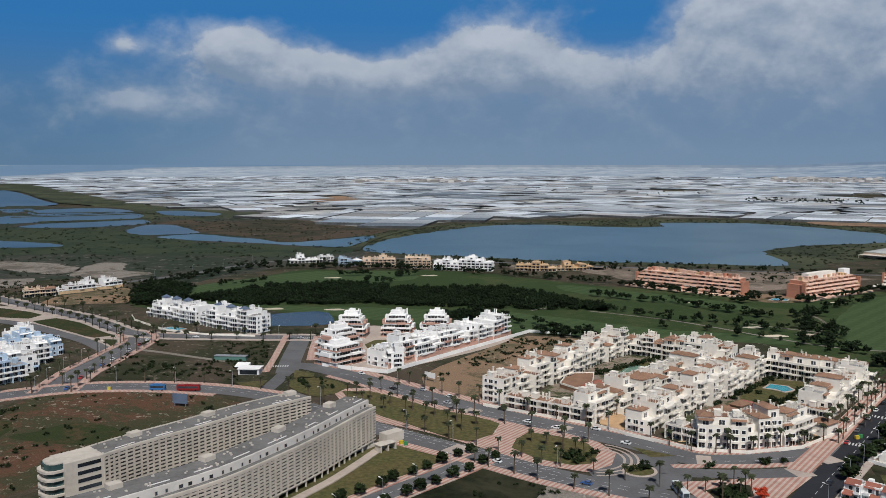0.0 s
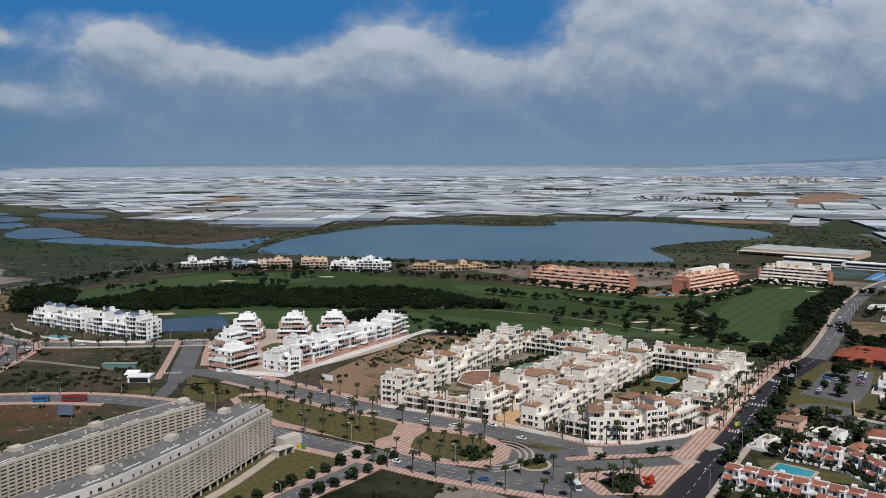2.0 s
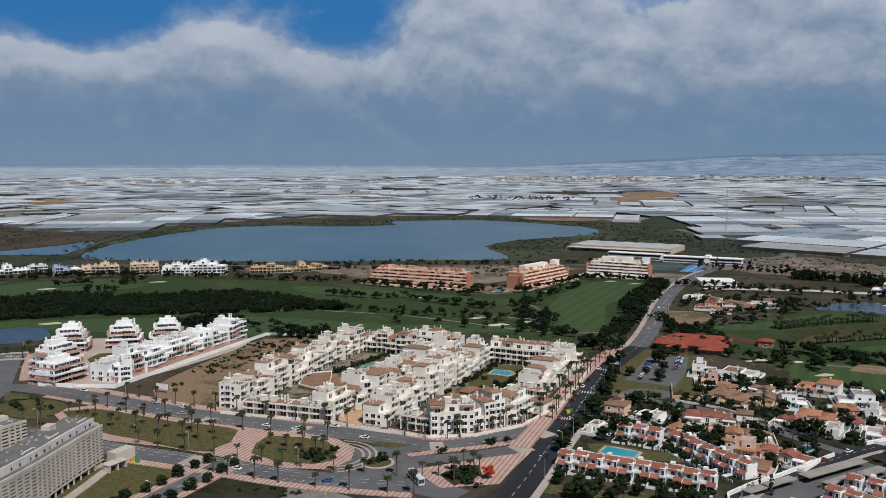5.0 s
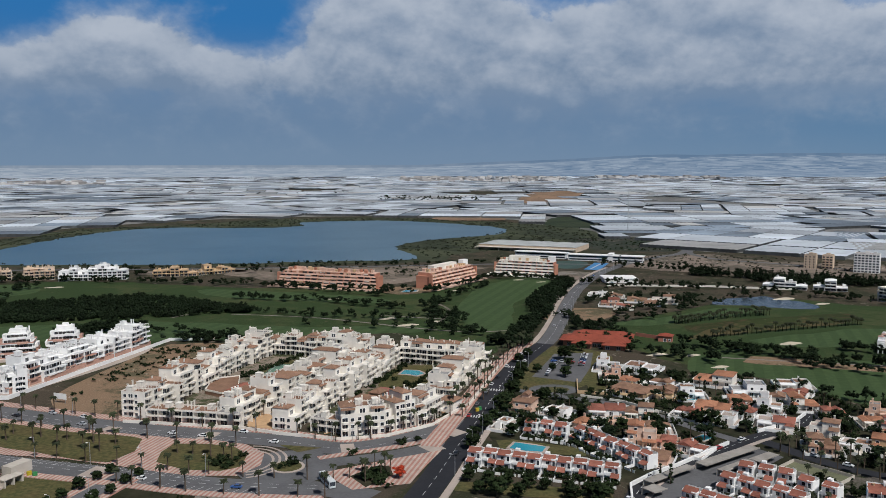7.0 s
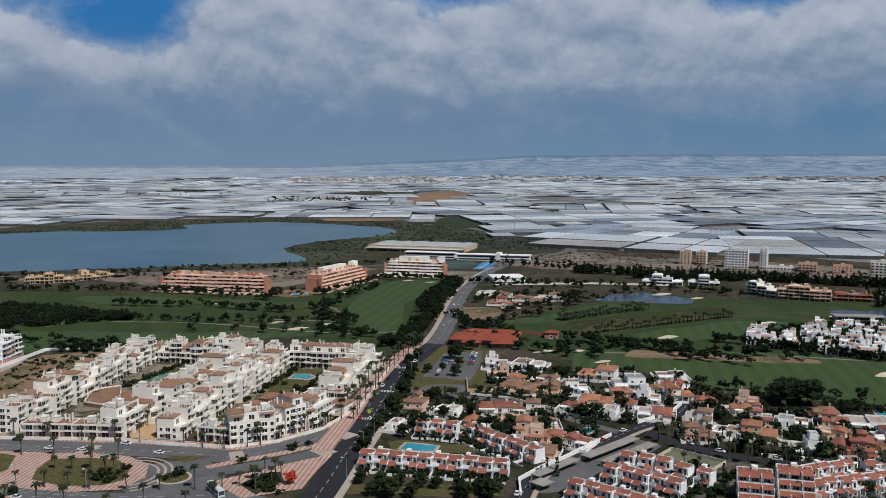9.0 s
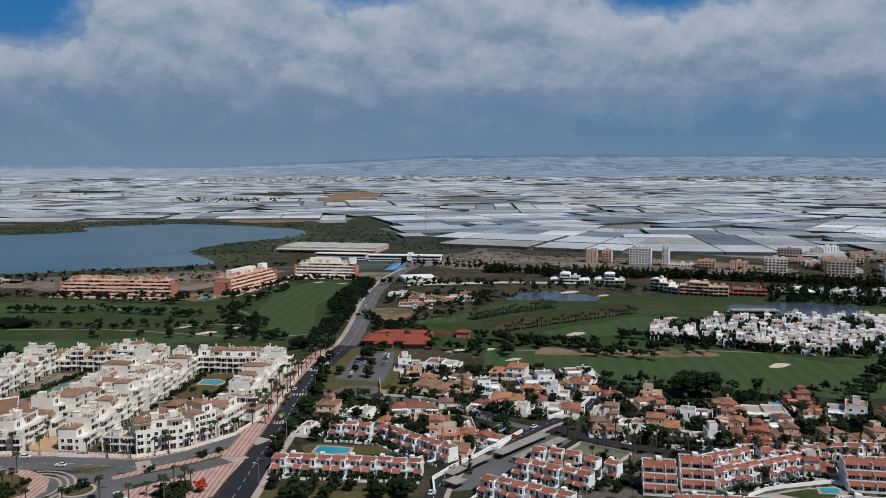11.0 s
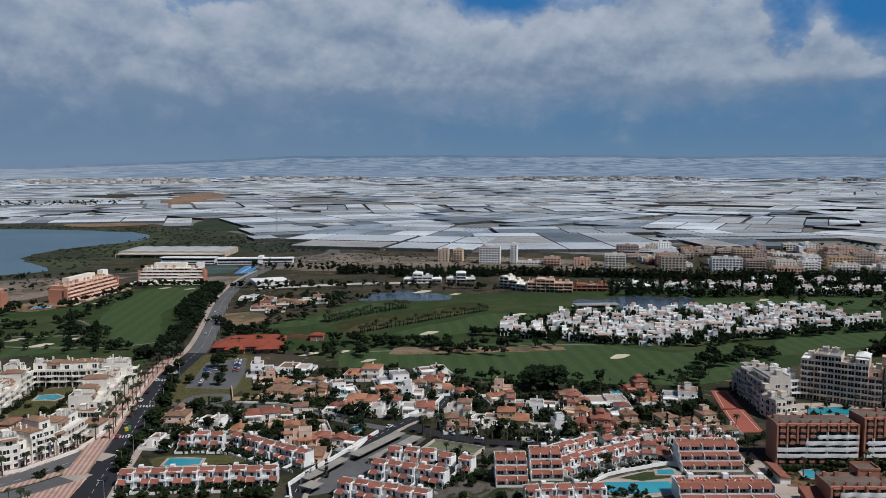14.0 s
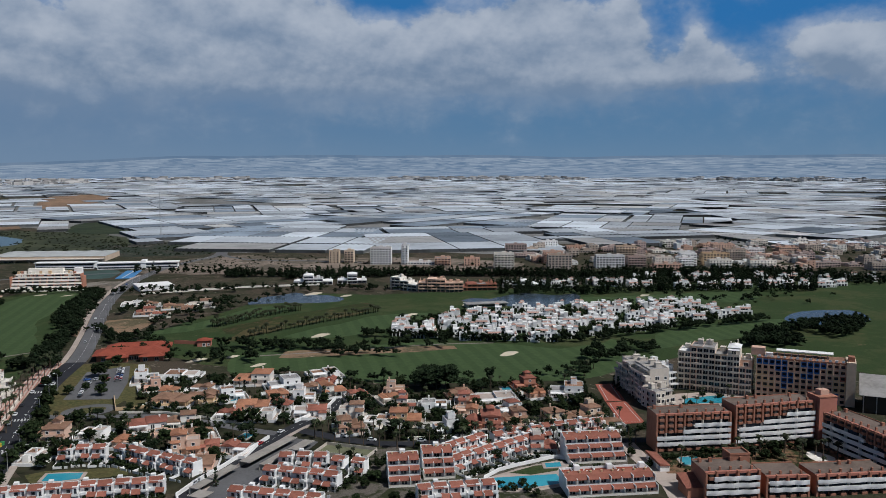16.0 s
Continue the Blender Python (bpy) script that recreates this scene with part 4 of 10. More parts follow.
# the long slabs with a screen of concrete louvres
def louvre_slab(line, deep, top, label, seed, penthouse):
    b = thing("louvred_building", label, "building")
    rnd = random.Random(seed)
    pts = curve(line, 9.0)
    low = 2.8
    n_sl = 11
    pitch = (top - low) / n_sl
    for i, (p, q) in enumerate(zip(pts, pts[1:])):
        m, w = along(p, q)
        e = 0.05
        body = MB(m).box(-e, 0.9, low, w + e, deep, top).box(-e, 3.2, 0, w + e, deep - 1, low).box(-e, 0.0, top - 0.55, w + e, 0.9, top + 0.5).box(-e, 0.0, low - 0.4, w + e, 0.9, low)
        part("wall", body, M_CONC, b)
        # shade behind the louvres is put into the colour of this sheet
        part("glazing", MB(m).box(-e, 0.62, low, w + e, 0.88, top - 0.55), M_SHADE, b, "recessed glazing with shade painted into its dark colour")
        for k in range(1, n_sl):
            z = low + k * pitch
            part("louvre", MB(m).box(-e, 0.05, z - 0.31, w + e, 0.5, z + 0.31), M_CONC, b)
        for k in range(3):
            x = w * k / 3
            part("rib", MB(m).box(x - 0.22, -0.10, low - 0.2, x + 0.30, 0.6, top - 0.2), M_CONC, b)
        for x in (w * 0.25, w * 0.75):
            part("pillar", MB(m).box(x, 0.1, 0, x + 0.5, 0.7, low - 0.4), M_CONC, b)
        part("parapet", MB(m).box(-e, deep - 0.3, top, w + e, deep, top + 0.55), M_CONC, b)
        if penthouse:
            part("penthouse", MB(m).box(-e, 3.6, top + 0.06, w + e, deep - 0.4, top + 3.0), M_PENT, b)
            for x in (w * 0.2, w * 0.6):
                window(b, *(m @ Vector((x, 3.55, top + 0.5))), rnd.choice((0.8, 0.8, 1.4)), 1.2, M_GLASS, M_CONC, turn=math.degrees(m.to_euler().z))
        z = top + (3.08 if penthouse else 0.06)
        y0 = 5.0 if penthouse else 1.6
        for _ in range(4):
            x, y = rnd.uniform(0, w - 1.4), rnd.uniform(y0, deep - 2)
            part("roof_unit", MB(m).box(x, y, z, x + rnd.uniform(0.4, 0.9), y + rnd.uniform(0.4, 0.8), z + rnd.uniform(0.3, 0.6)), M_CONC, b, "pale rooftop machinery")
        if i % 2:
            part("duct", MB(m).box(0.4, y0 + 1.2, z, w - 0.8, y0 + 1.5, z + 0.25), M_WHITE, b, "white rooftop duct")
        if i % 4 == 2:
            part("roof_hut", MB(m).box(1, deep - 4.4, z, 5.5, deep - 0.8, z + 1.6), M_CONC, b)
    # one gravel sheet over all the bays
    part("roof", ribbon(MB(), pts, deep - 1.2, top + 0.12, 0.3, side=(deep + 0.6) / 2, smooth=False), M_SLABROOF, b, "grey gravel roof")
    if penthouse:
        part("penthouse_roof", ribbon(MB(), pts, deep - 4.8, top + 3.1, 0.3, side=(deep + 4.0) / 2, smooth=False), M_SLABROOF, b)
    return b, pts


slab_a, pts_a = louvre_slab([(-203, 239), (-199, 254), (-190, 277), (-181, 303), (-168, 329)], 12.5, 18.0, "long pale concrete apartment slab behind a screen of louvres", 3, False)
slab_b, pts_b = louvre_slab([(-176, 186), (-162, 213), (-152, 236), (-146, 262), (-142, 284), (-139.5, 309), (-137, 328)], 15.5, 16.5, "long curved concrete apartment slab with louvres and penthouse", 4, True)
# its end: a plain wall with slot windows and a stack of rounded balconies
m, w = along((-209, 226.5), (-203, 239))
part("end_wall", MB(m).box(0, 0.1, 0, w + 0.2, 12.5, 18.4), M_CONC, slab_a)
for k in range(6):
    part("slot_window", MB(m).box(4.5, 0.0, 2.2 + k * 2.75, w - 1.2, 0.3, 3.5 + k * 2.75), M_GLASS, slab_a)
    arc = [(0.3, 0.3), (-3.6, 0.5), (-5.6, 2.0), (-6.2, 4.5), (-6.2, 7.5), (-5.4, 9.6), (-3.4, 11.0), (0.3, 11.2)]
    part("balcony", MB(m).prism(arc, 1.9 + k * 2.75, 2.7 + k * 2.75), M_CONC, slab_a, "deep concrete balcony with bevelled corners")
    part("glazing", MB(m).prism([(x * 0.80, 5.6 + (y - 5.6) * 0.84) for x, y in arc], 2.7 + k * 2.75, 4.65 + k * 2.75), M_TEALGLASS, slab_a)
part("crown", MB(m).prism([(x * 0.7, 5.6 + (y - 5.6) * 0.8) for x, y in arc], 18.4, 18.8), M_CONC, slab_a)
m, w = along((-138.6, 328.4), (-152, 334))
part("end_wall", MB(m).box(0, 0, 0, w + 1, 1.2, 17.5), M_CONC, slab_b)
terrace = thing("garage_ramp", "pale concrete garage entrance beside the long building", "entrance", pose(-133, 330, 0, 0, 0, 62))
part("wall", MB().box(0, 0, 0, 10, 5, 4.2).box(-8, -2.2, 0, 0, -1.8, 1.1), M_CONC, terrace)
part("pergola", MB().box(-9, -7.0, 0, -8.4, -3.4, 3).box(-5, -7, 0, -4.4, -3.4, 3).box(-1, -7, 0, -0.4, -3.4, 3).box(-9.4, -7.2, 3, 0, -3.2, 3.3), M_CONC, terrace)
part("ramp_wall", MB().box(-22, 1.5, 0, 0, 2.0, 1.4), M_CONC, terrace)

# the cream flats round two courtyards
CREAM = "cream terraced apartment range with brown tiled roofs"
b = flats(CREAM + " along an empty plot", "cream courtyard flats")
wing(b, (-99, 405), (-52, 545), 14, 4, 11, M_CREAM, M_TILE, jog=1.9, piece=6.6, tiles=0.42)
b = flats(CREAM + " closing a garden court", "cream courtyard flats")
wing(b, (-58, 540), (8, 516), 13, 4, 12, M_CREAM, M_TILE, tiles=0.6, jog=1.0, piece=7)
b = flats("low cream shop range with wide dark openings", "cream courtyard flats")
wing(b, (-98, 399), (-53, 386), 9, 2, 13, M_CREAM, M_TILE, piece=11, vary=0, tiles=0.0, bay=5.2, rec=2.2, steps=False)
b = flats(CREAM + " with stacked rounded balconies", "cream courtyard flats")
wing(b, (-51, 388), (10, 520), 13.5, 4, 14, M_CREAM, M_TILE, back_too=True, rec=2.2, bay=3.3, jog=2.0, tiles=0.5, piece=6.6)
b = flats(CREAM + " facing a lawn", "cream courtyard flats")
wing(b, (-26, 378), (30, 508), 13, 4, 15, M_CREAM, M_TILE, back_too=True, jog=1.9, tiles=0.45, piece=6.6)
b = flats("curved cream corner range of flats with white balconies", "cream courtyard flats")
wing(b, (-6, 367), (14, 370), 12, 4, 16, M_CREAM, M_TILE, face="plain", bay=3.2, piece=6.6, tiles=0.4, jog=1.0)
wing(b, (14, 370), (33, 383), 13, 4, 17, M_CREAM, M_TILE, face="plain", piece=6, tiles=0.7, jog=1.2)
wing(b, (33, 383), (43, 398), 13, 4, 18, M_CREAM, M_TILE, back_too=True, rec=2.2, bay=3.2, piece=8, tiles=0.5)
b = flats(CREAM + " beside the avenue", "cream courtyard flats")
wing(b, (51, 424), (81, 493), 14, 4, 19, M_CREAM, M_TILE, back_too=True, rec=2.2, bay=3.3, jog=2.0, tiles=0.45, piece=6.6)
b = flats(CREAM + " above the swimming pools", "cream courtyard flats")
wing(b, (26, 507), (74, 488), 13, 4, 20, M_CREAM, M_TILE, tiles=0.65, vary=0, jog=0.9, piece=7)
b = flats("low cream gatehouse range with tall square openings", "cream courtyard flats")
wing(b, (-20, 377), (-6, 370), 8, 2, 21, M_CREAM, M_TILE, vary=0, tiles=0, rec=2.4, bay=3.4, steps=False)
wing(b, (36, 424), (48, 417), 10, 2, 22, M_CREAM, M_TILE, vary=0, tiles=0, rec=2.4, bay=3.4, steps=False)


def wall_run(name, pts, high, thick, material, label, z=0.0, cap=True):
    mb = MB()
    ribbon(mb, pts, thick, z + high, high, smooth=False)
    return solid(name, mb, material, label, "wall")


wall_run("garden_wall", [(-109, 399), (-52, 383), (-34, 373), (-6, 362), (14, 365), (36, 379), (47, 396), (58, 412), (86, 490)], 1.6, 0.4, M_CREAM, "cream street wall around the courtyard flats")
patch("court_ground", [(-92, 410), (-50, 538), (-10, 514), (-50, 396)], 0.10, M_COURT, "paved and planted ground of the garden court", wob=1)
patch("court_ground", [(-22, 384), (26, 503), (32, 498), (-8, 374)], 0.10, M_COURT, "paved and planted ground between ranges", wob=1)
patch("court_ground", [(36, 402), (28, 500), (70, 486), (52, 426)], 0.10, M_COURT, "paved and planted ground round the pools", wob=1)
patch("court_lawn", [(-58, 470), (-42, 520), (-10, 510), (-30, 462)], 0.13, M_LAWN, "lawn in the garden court", wob=1.5)
patch("court_lawn", [(-10, 405), (14, 455), (22, 470), (28, 452), (6, 402)], 0.13, M_LAWN, "narrow lawn between ranges of flats", wob=1.5)
patch("court_lawn", [(12, 455), (30, 500), (62, 486), (50, 450), (34, 440)], 0.12, M_LAWN, "lawn around the swimming pools", wob=1.5)


def pool(pts, label, rim=1.6):
    p = thing("swimming_pool", label, "pool")
    cx, cy = sum(x for x, _ in pts) / len(pts), sum(y for _, y in pts) / len(pts)
    outer = [(cx + (x - cx) * (1 + rim / max(3, math.hypot(x - cx, y - cy))), cy + (y - cy) * (1 + rim / max(3, math.hypot(x - cx, y - cy)))) for x, y in pts]
    part("rim", MB().prism(outer, 0.0, 0.42), M_PLAINPAVE, p)
    part("water", MB().prism(pts, 0.1, 0.47), M_POOL, p, "clear turquoise water")
    return p


pool([(26, 478), (29, 487), (37, 485), (40, 478), (35, 473), (31, 477)], "blue courtyard swimming pool with a stepped outline")
pool([(42, 462), (44, 468), (51, 466), (49, 460)], "small blue courtyard paddling pool")
pool([(-33, 470), (-30, 478), (-24, 476), (-27, 468)], "blue pool beside a sports court")
court = thing("sports_court", "green sports court between the flats", "sports court", pose(-42, 462, 0, 0, 0, 67))
part("floor", MB().box(-14, -6, 0.15, 14, 6, 0.22), stuff_mat("court_green", (0.12, 0.20, 0.15), 0.9, 0.1), court)
for x in (-14, 0, 14):
    part("fence_post", MB().box(x - 0.06, -6.1, 0, x + 0.06, -5.98, 3), M_METAL, court)


def pavilion(x, y, turn, w, d, h, wall, roof, label):
    v = thing("pavilion", label, "pavilion", pose(x, y, 0, 0, 0, turn))
    part("wall", MB().box(-w / 2, -d / 2, 0, w / 2, d / 2, h), wall, v)
    part("roof", MB().hip(-w / 2, -d / 2, w / 2, d / 2, h, 1.8, 0.7), roof, v)
    window(v, 0, -d / 2 - 0.04, 0.3, 1.8, 2.0)
    window(v, w / 3, -d / 2 - 0.04, 0.9, 1.2, 1.2)
    return v


patch("court_paving", [(6, 436), (14, 452), (24, 446), (16, 430)], 0.17, stuff_mat("red_court_paving", (0.30, 0.12, 0.10), 0.9, 0.15, 0.6, 0.1), "red paved court between the flats", wob=0.6)
patch("street_forecourt", [(-14, 372), (-8, 392), (6, 400), (0, 378)], 0.17, M_OCHREPAVE, "ochre paved forecourt between ranges", wob=0.5)
patch("street_forecourt", [(30, 398), (40, 416), (50, 412), (42, 396)], 0.17, M_OCHREPAVE, "ochre paved forecourt between ranges", wob=0.5)
pavilion(3, 418, 60, 14, 8, 3.2, M_SALMON, M_TILE, "low red-tiled pool pavilion in the court")
pavilion(12, 432, 60, 8, 6, 3.0, M_SALMON, M_TILE, "small red-tiled garden pavilion")
pavilion(-60, 447, 65, 15, 8, 3.2, M_CREAM, M_REDTILE, "low red-roofed garden hall in the court")
pavilion(47, 404, 55, 9, 8, 5.8, M_CREAM, M_TILE, "cream two-storey gatehouse with a tiled roof")

# the white flats with brick-pink ground floors


def stepped_tower(x, y, turn, w, d, storeys, seed, label, group):
    """A ziggurat of flats: every storey a little smaller, with deep terraces behind white parapets."""
    b = thing("apartment_building", label, "building", pose(x, y, 0, 0, 0, turn), group)
    rnd = random.Random(seed)
    for k in range(storeys):
        s = (1, 1, 0.98, 0.88, 0.72, 0.6)[k]
        a, c, z = w / 2 * s, d / 2 * s, k * 3.0
        if k:
            u = rnd.choice((-1, 1))
            part("bay", MB().box(u * a * 0.35 - a * 0.3, -c - 1.5, z, u * a * 0.35 + a * 0.3, -c + 1.6, z + 1.15).box(-a * u - 0.9, -c * 0.5, z, -a * u + 0.9, c * 0.4, z + 2.4), M_PINKWALL if k in (1, 3) else M_WHITE, b)
        part("wall", MB().box(-a + 1.6, -c + 1.6, z, a - 1.6, c - 1.6, z + 3.0), M_WHITE, b)
        part("slab", MB().box(-a, -c, z - 0.12 if k else 0, a, c, z + 0.2), M_WHITE, b)
        rail = MB()
        t = 0.16
        for q in ((-a, -c, a, -c + t), (-a, c - t, a, c), (-a, -c + t, -a + t, c - t), (a - t, -c + t, a, c - t)):
            rail.box(q[0], q[1], z + 0.2, q[2], q[3], z + 1.15)
        part("parapet", rail, M_PINKWALL if k in (0, 1, 3) else M_WHITE, b)
        # dark strip across the recess, painting its shade between the panes
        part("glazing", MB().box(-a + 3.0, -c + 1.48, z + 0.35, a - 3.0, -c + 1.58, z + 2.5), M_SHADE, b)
        panes = Panes()
        for sx in np.linspace(-a + 3.2, a - 3.2, max(2, int(a * 2 / 4.4))):
            panes.put(sx, -c + 1.55, z + 0.3, 2.2, 2.1)
        for sy in np.linspace(-c + 3.2, c - 3.2, max(2, int(c * 2 / 5.5))):
            panes.put(a - 1.55, sy, z + 0.3, 2.2, 2.1, turn=90)
            panes.put(-a + 1.55, sy, z + 0.3, 2.2, 2.1, turn=-90)
        panes.close(b)
    z = storeys * 3.0
    s = 0.72
    a = w / 2 * s - 2
    part("penthouse", MB().box(-a + 1, -2.5, z, a - 1, 3, z + 2.6).box(-1.5, -1.0, z + 2.6, 2.2, 2, z + 4.2), M_WHITE, b)
    for q in range(6):
        x, y, t = rnd.uniform(-a, a), rnd.uniform(-3.4, 4), rnd.uniform(2.6, 4.2)
        part("chimney", MB().box(x, y, z - 3 if abs(y) > 3 else z, x + 0.8, y + 0.8, z + t), M_WHITE, b)
    return b


for k, (x, y, s) in enumerate(((-216, 462, 4), (-231, 492, 5), (-243, 540, 5), (-213, 552, 5), (-187, 560, 5))):
    stepped_tower(x, y, 68 if k < 2 else 12, 25 if k < 2 else 22, 19, s, k, "white stepped apartment tower with brick-pink parapets", "white stepped flats")
b = flats("long white stepped apartment range with brick-pink ground floor", "white stepped flats")
wing(b, (-184, 457), (-168, 497), 16, 4, 31, M_WHITE, M_WHITE, accent=M_PINKWALL, rec=2.6, bay=4.5, tiles=0.0, base_mat=M_PINKWALL, jog=2.0, piece=8)
wing(b, (-169, 500), (-152, 540), 17, 4, 32, M_WHITE, M_WHITE, accent=M_PINKWALL, rec=2.6, bay=4.5, tiles=0.0, base_mat=M_PINKWALL, jog=2.0, piece=8)
wing(b, (-152, 541), (-136, 576), 17, 4, 33, M_WHITE, M_WHITE, accent=M_PINKWALL, rec=2.6, bay=4.5, tiles=0.0, base_mat=M_PINKWALL, jog=2.0, piece=8)
wing(b, (-192, 470), (-183, 456), 10, 3, 34, M_WHITE, M_WHITE, accent=M_PINKWALL, rec=2.0, bay=4.5, tiles=0.0, jog=0.5, piece=8)
wall_run("site_wall", [(-231, 470), (-222, 450), (-200, 447), (-179, 446), (-127, 588), (-97, 588)], 2.2, 0.5, M_WHITE, "white boundary wall of the stepped flats")
patch("white_flats_court", [(-228, 470), (-218, 452), (-180, 452), (-134, 580), (-250, 575), (-262, 540)], 0.09, M_PLAINPAVE, "paved court between the white flats", wob=1)
patch("white_flats_lawn", [(-214, 500), (-222, 530), (-180, 535), (-186, 500)], 0.13, M_LAWN, "lawn between the white flats", wob=1.5)

# white flats by the pond, with slate-blue pavilions on the roof
M_SLATE = stuff_mat("slate_blue_roof", (0.10, 0.13, 0.19), 0.7, 0.15, 1.0, 0.1)
b = flats("white apartment range with slate-blue pyramid roofs by a pond", "pond flats")
wing(b, (-428, 560), (-373, 541), 17, 4, 41, M_WHITE, M_WHITE, rec=2.3, bay=3.6, tiles=0.0, piece=8, jog=1.4)
c = flats("white apartment range with slate-blue pyramid roofs beside the road", "pond flats")
wing(c, (-367, 539), (-311, 521), 17, 4, 42, M_WHITE, M_WHITE, rec=2.3, bay=3.6, tiles=0.0, piece=8, jog=1.4)
for host, p, q in ((b, (-428, 560), (-373, 541)), (c, (-367, 539), (-311, 521))):
    m, w = along(p, q)
    for x in (w * 0.22, w * 0.45, w * 0.7):
        part("roof_pavilion", MB(m).box(x - 2.5, 6, 12, x + 2.5, 11, 15.3), M_WHITE, host)
        part("pyramid_roof", MB(m).hip(x - 2.5, 6, x + 2.5, 11, 15.3, 2.4, 0.4), M_SLATE, host, "slate-blue pyramid roof")
pool([(-385, 520), (-380, 526), (-368, 523), (-370, 515)], "blue swimming pool before the white flats")
wall_run("garden_wall", [(-440, 556), (-425, 540), (-380, 514), (-340, 508), (-305, 514)], 1.4, 0.4, M_CREAM, "cream street wall before the white flats")

# courtyards of the cream flats: ochre forecourt, red tiled deck, green sports court
patch("forecourt", [(-50, 388), (-49, 403), (-44, 414), (-38, 411), (-37, 387), (-42, 378)], 0.2, stuff_mat("ochre_paving", (0.46, 0.31, 0.19), 0.9, 0.12, 0.6, 0.08), "ochre paved forecourt between the cream flats", wob=0.5, step=5)
deck = thing("courtyard_deck", "red tiled deck over the courtyard garage", "terrace")
part("floor", MB().prism([(-79, 446), (-79, 470), (-65, 475), (-62, 447), (-69, 438)], 0.1, 2.2), M_TILE, deck)
part("edge", ribbon(MB(), [(-79, 446), (-79, 470), (-65, 475), (-62, 447), (-69, 438), (-79, 446)], 0.4, 2.9, 0.9, smooth=False), M_CREAM, deck)
yard = thing("courtyard_court", "green sports court in the garden of the cream flats", "sports court")
part("floor", MB().prism([(-53, 486), (-48, 511), (-37, 508), (-40, 483)], 0.12, 0.26), stuff_mat("court_green", (0.075, 0.125, 0.065), 0.9, 0.12, 0.6, 0.1), yard)
part("line", ribbon(MB(), [(-51, 487.5), (-47, 508.5), (-39, 506), (-42, 485.5), (-51, 487.5)], 0.3, 0.3, smooth=False), M_PAINT, yard)

# white and pale-blue cubes
for k, (x, y, s) in enumerate(((-372, 364, 4), (-384, 384, 4), (-393, 404, 4), (-402, 424, 4), (-400, 374, 4), (-414, 398, 4), (-424, 424, 4), (-438, 440, 4))):
    b = flats("cubic white and pale-blue apartment block with flat roof", "blue and white cubes")
    wl = M_WHITE if k % 3 else M_BLUEWALL
    m = pose(x, y, 0, 0, 0, 70)
    p0, q0 = m @ Vector((-8, -7, 0)), m @ Vector((8, -7, 0))
    wing(b, p0[:2], q0[:2], 14, s, 50 + k, wl, M_WHITE, face="plain" if k % 2 else "loggia", tiles=0, piece=8, jog=1.5, band=M_BLUEWALL if k % 2 else M_WHITE)

# ochre row beside the marsh
b = flats("row of white and ochre terraced houses with dark roofs", "marsh terrace")
wing(b, (-576, 627), (-552, 686), 13, 2, 61, M_WHITE, M_DARKROOF, rec=1.4, tiles=0.0, piece=9, jog=1.0, vary=1, base_mat=M_OCHRE)
b = flats("low beige house at the end of the terrace", "marsh terrace")
wing(b, (-592, 602), (-574, 622), 12, 2, 62, M_BEIGE, M_TILE, rec=1.4, tiles=0.3, piece=9, jog=1.0)

patch("earth_bank", [(-545, 571), (-568, 613), (-562, 640), (-543, 681), (-517, 655), (-486, 612), (-521, 590)], 0.13, M_DIRT, "bare brown earth bank before the terrace", wob=4)
# ranges along the lagoon road
M_OCHRETILE = stuff_mat("ochre_tiles", (0.50, 0.35, 0.22), 0.9, 0.15, 0.9, 0.12, 0.3, each=0.1)
LAGOON = (
    ((-490, 912), (-450, 948), 12, 2, M_WHITE, M_WHITE, "low white houses in a row near the lagoon"),
    ((-420, 902), (-399, 918), 14, 3, M_BLUEWALL, M_WHITE, "pale blue and white flats near the lagoon"),
    ((-394, 906), (-358, 918), 14, 3, M_BEIGE, M_BEIGE, "beige flats with deep balconies near the lagoon"),
    ((-343, 911), (-315, 921), 14, 4, M_BEIGE, M_BEIGE, "taller beige flats near the lagoon"),
    ((-307, 906), (-240, 912), 16, 4, M_WHITE, M_WHITE, "white stepped flats near the lagoon"),
    ((-217, 930), (-172, 935), 12, 2, M_OCHRE, M_OCHRE, "long low ochre houses near the lagoon"),
    ((-170, 938), (-134, 965), 12, 2, M_OCHRE, M_OCHRE, "long low ochre houses at the lagoon road"),
)
for k, (p, q, d, s, wl, rf, label) in enumerate(LAGOON):
    b = flats(label, "flats along the lagoon")
    wing(b, p, q, d, s, 70 + k, wl, M_OCHRETILE if wl is M_OCHRE else rf, rec=1.8, bay=4.5, piece=9, tiles=0.8 if wl is M_OCHRE else 0.15, jog=1.6)


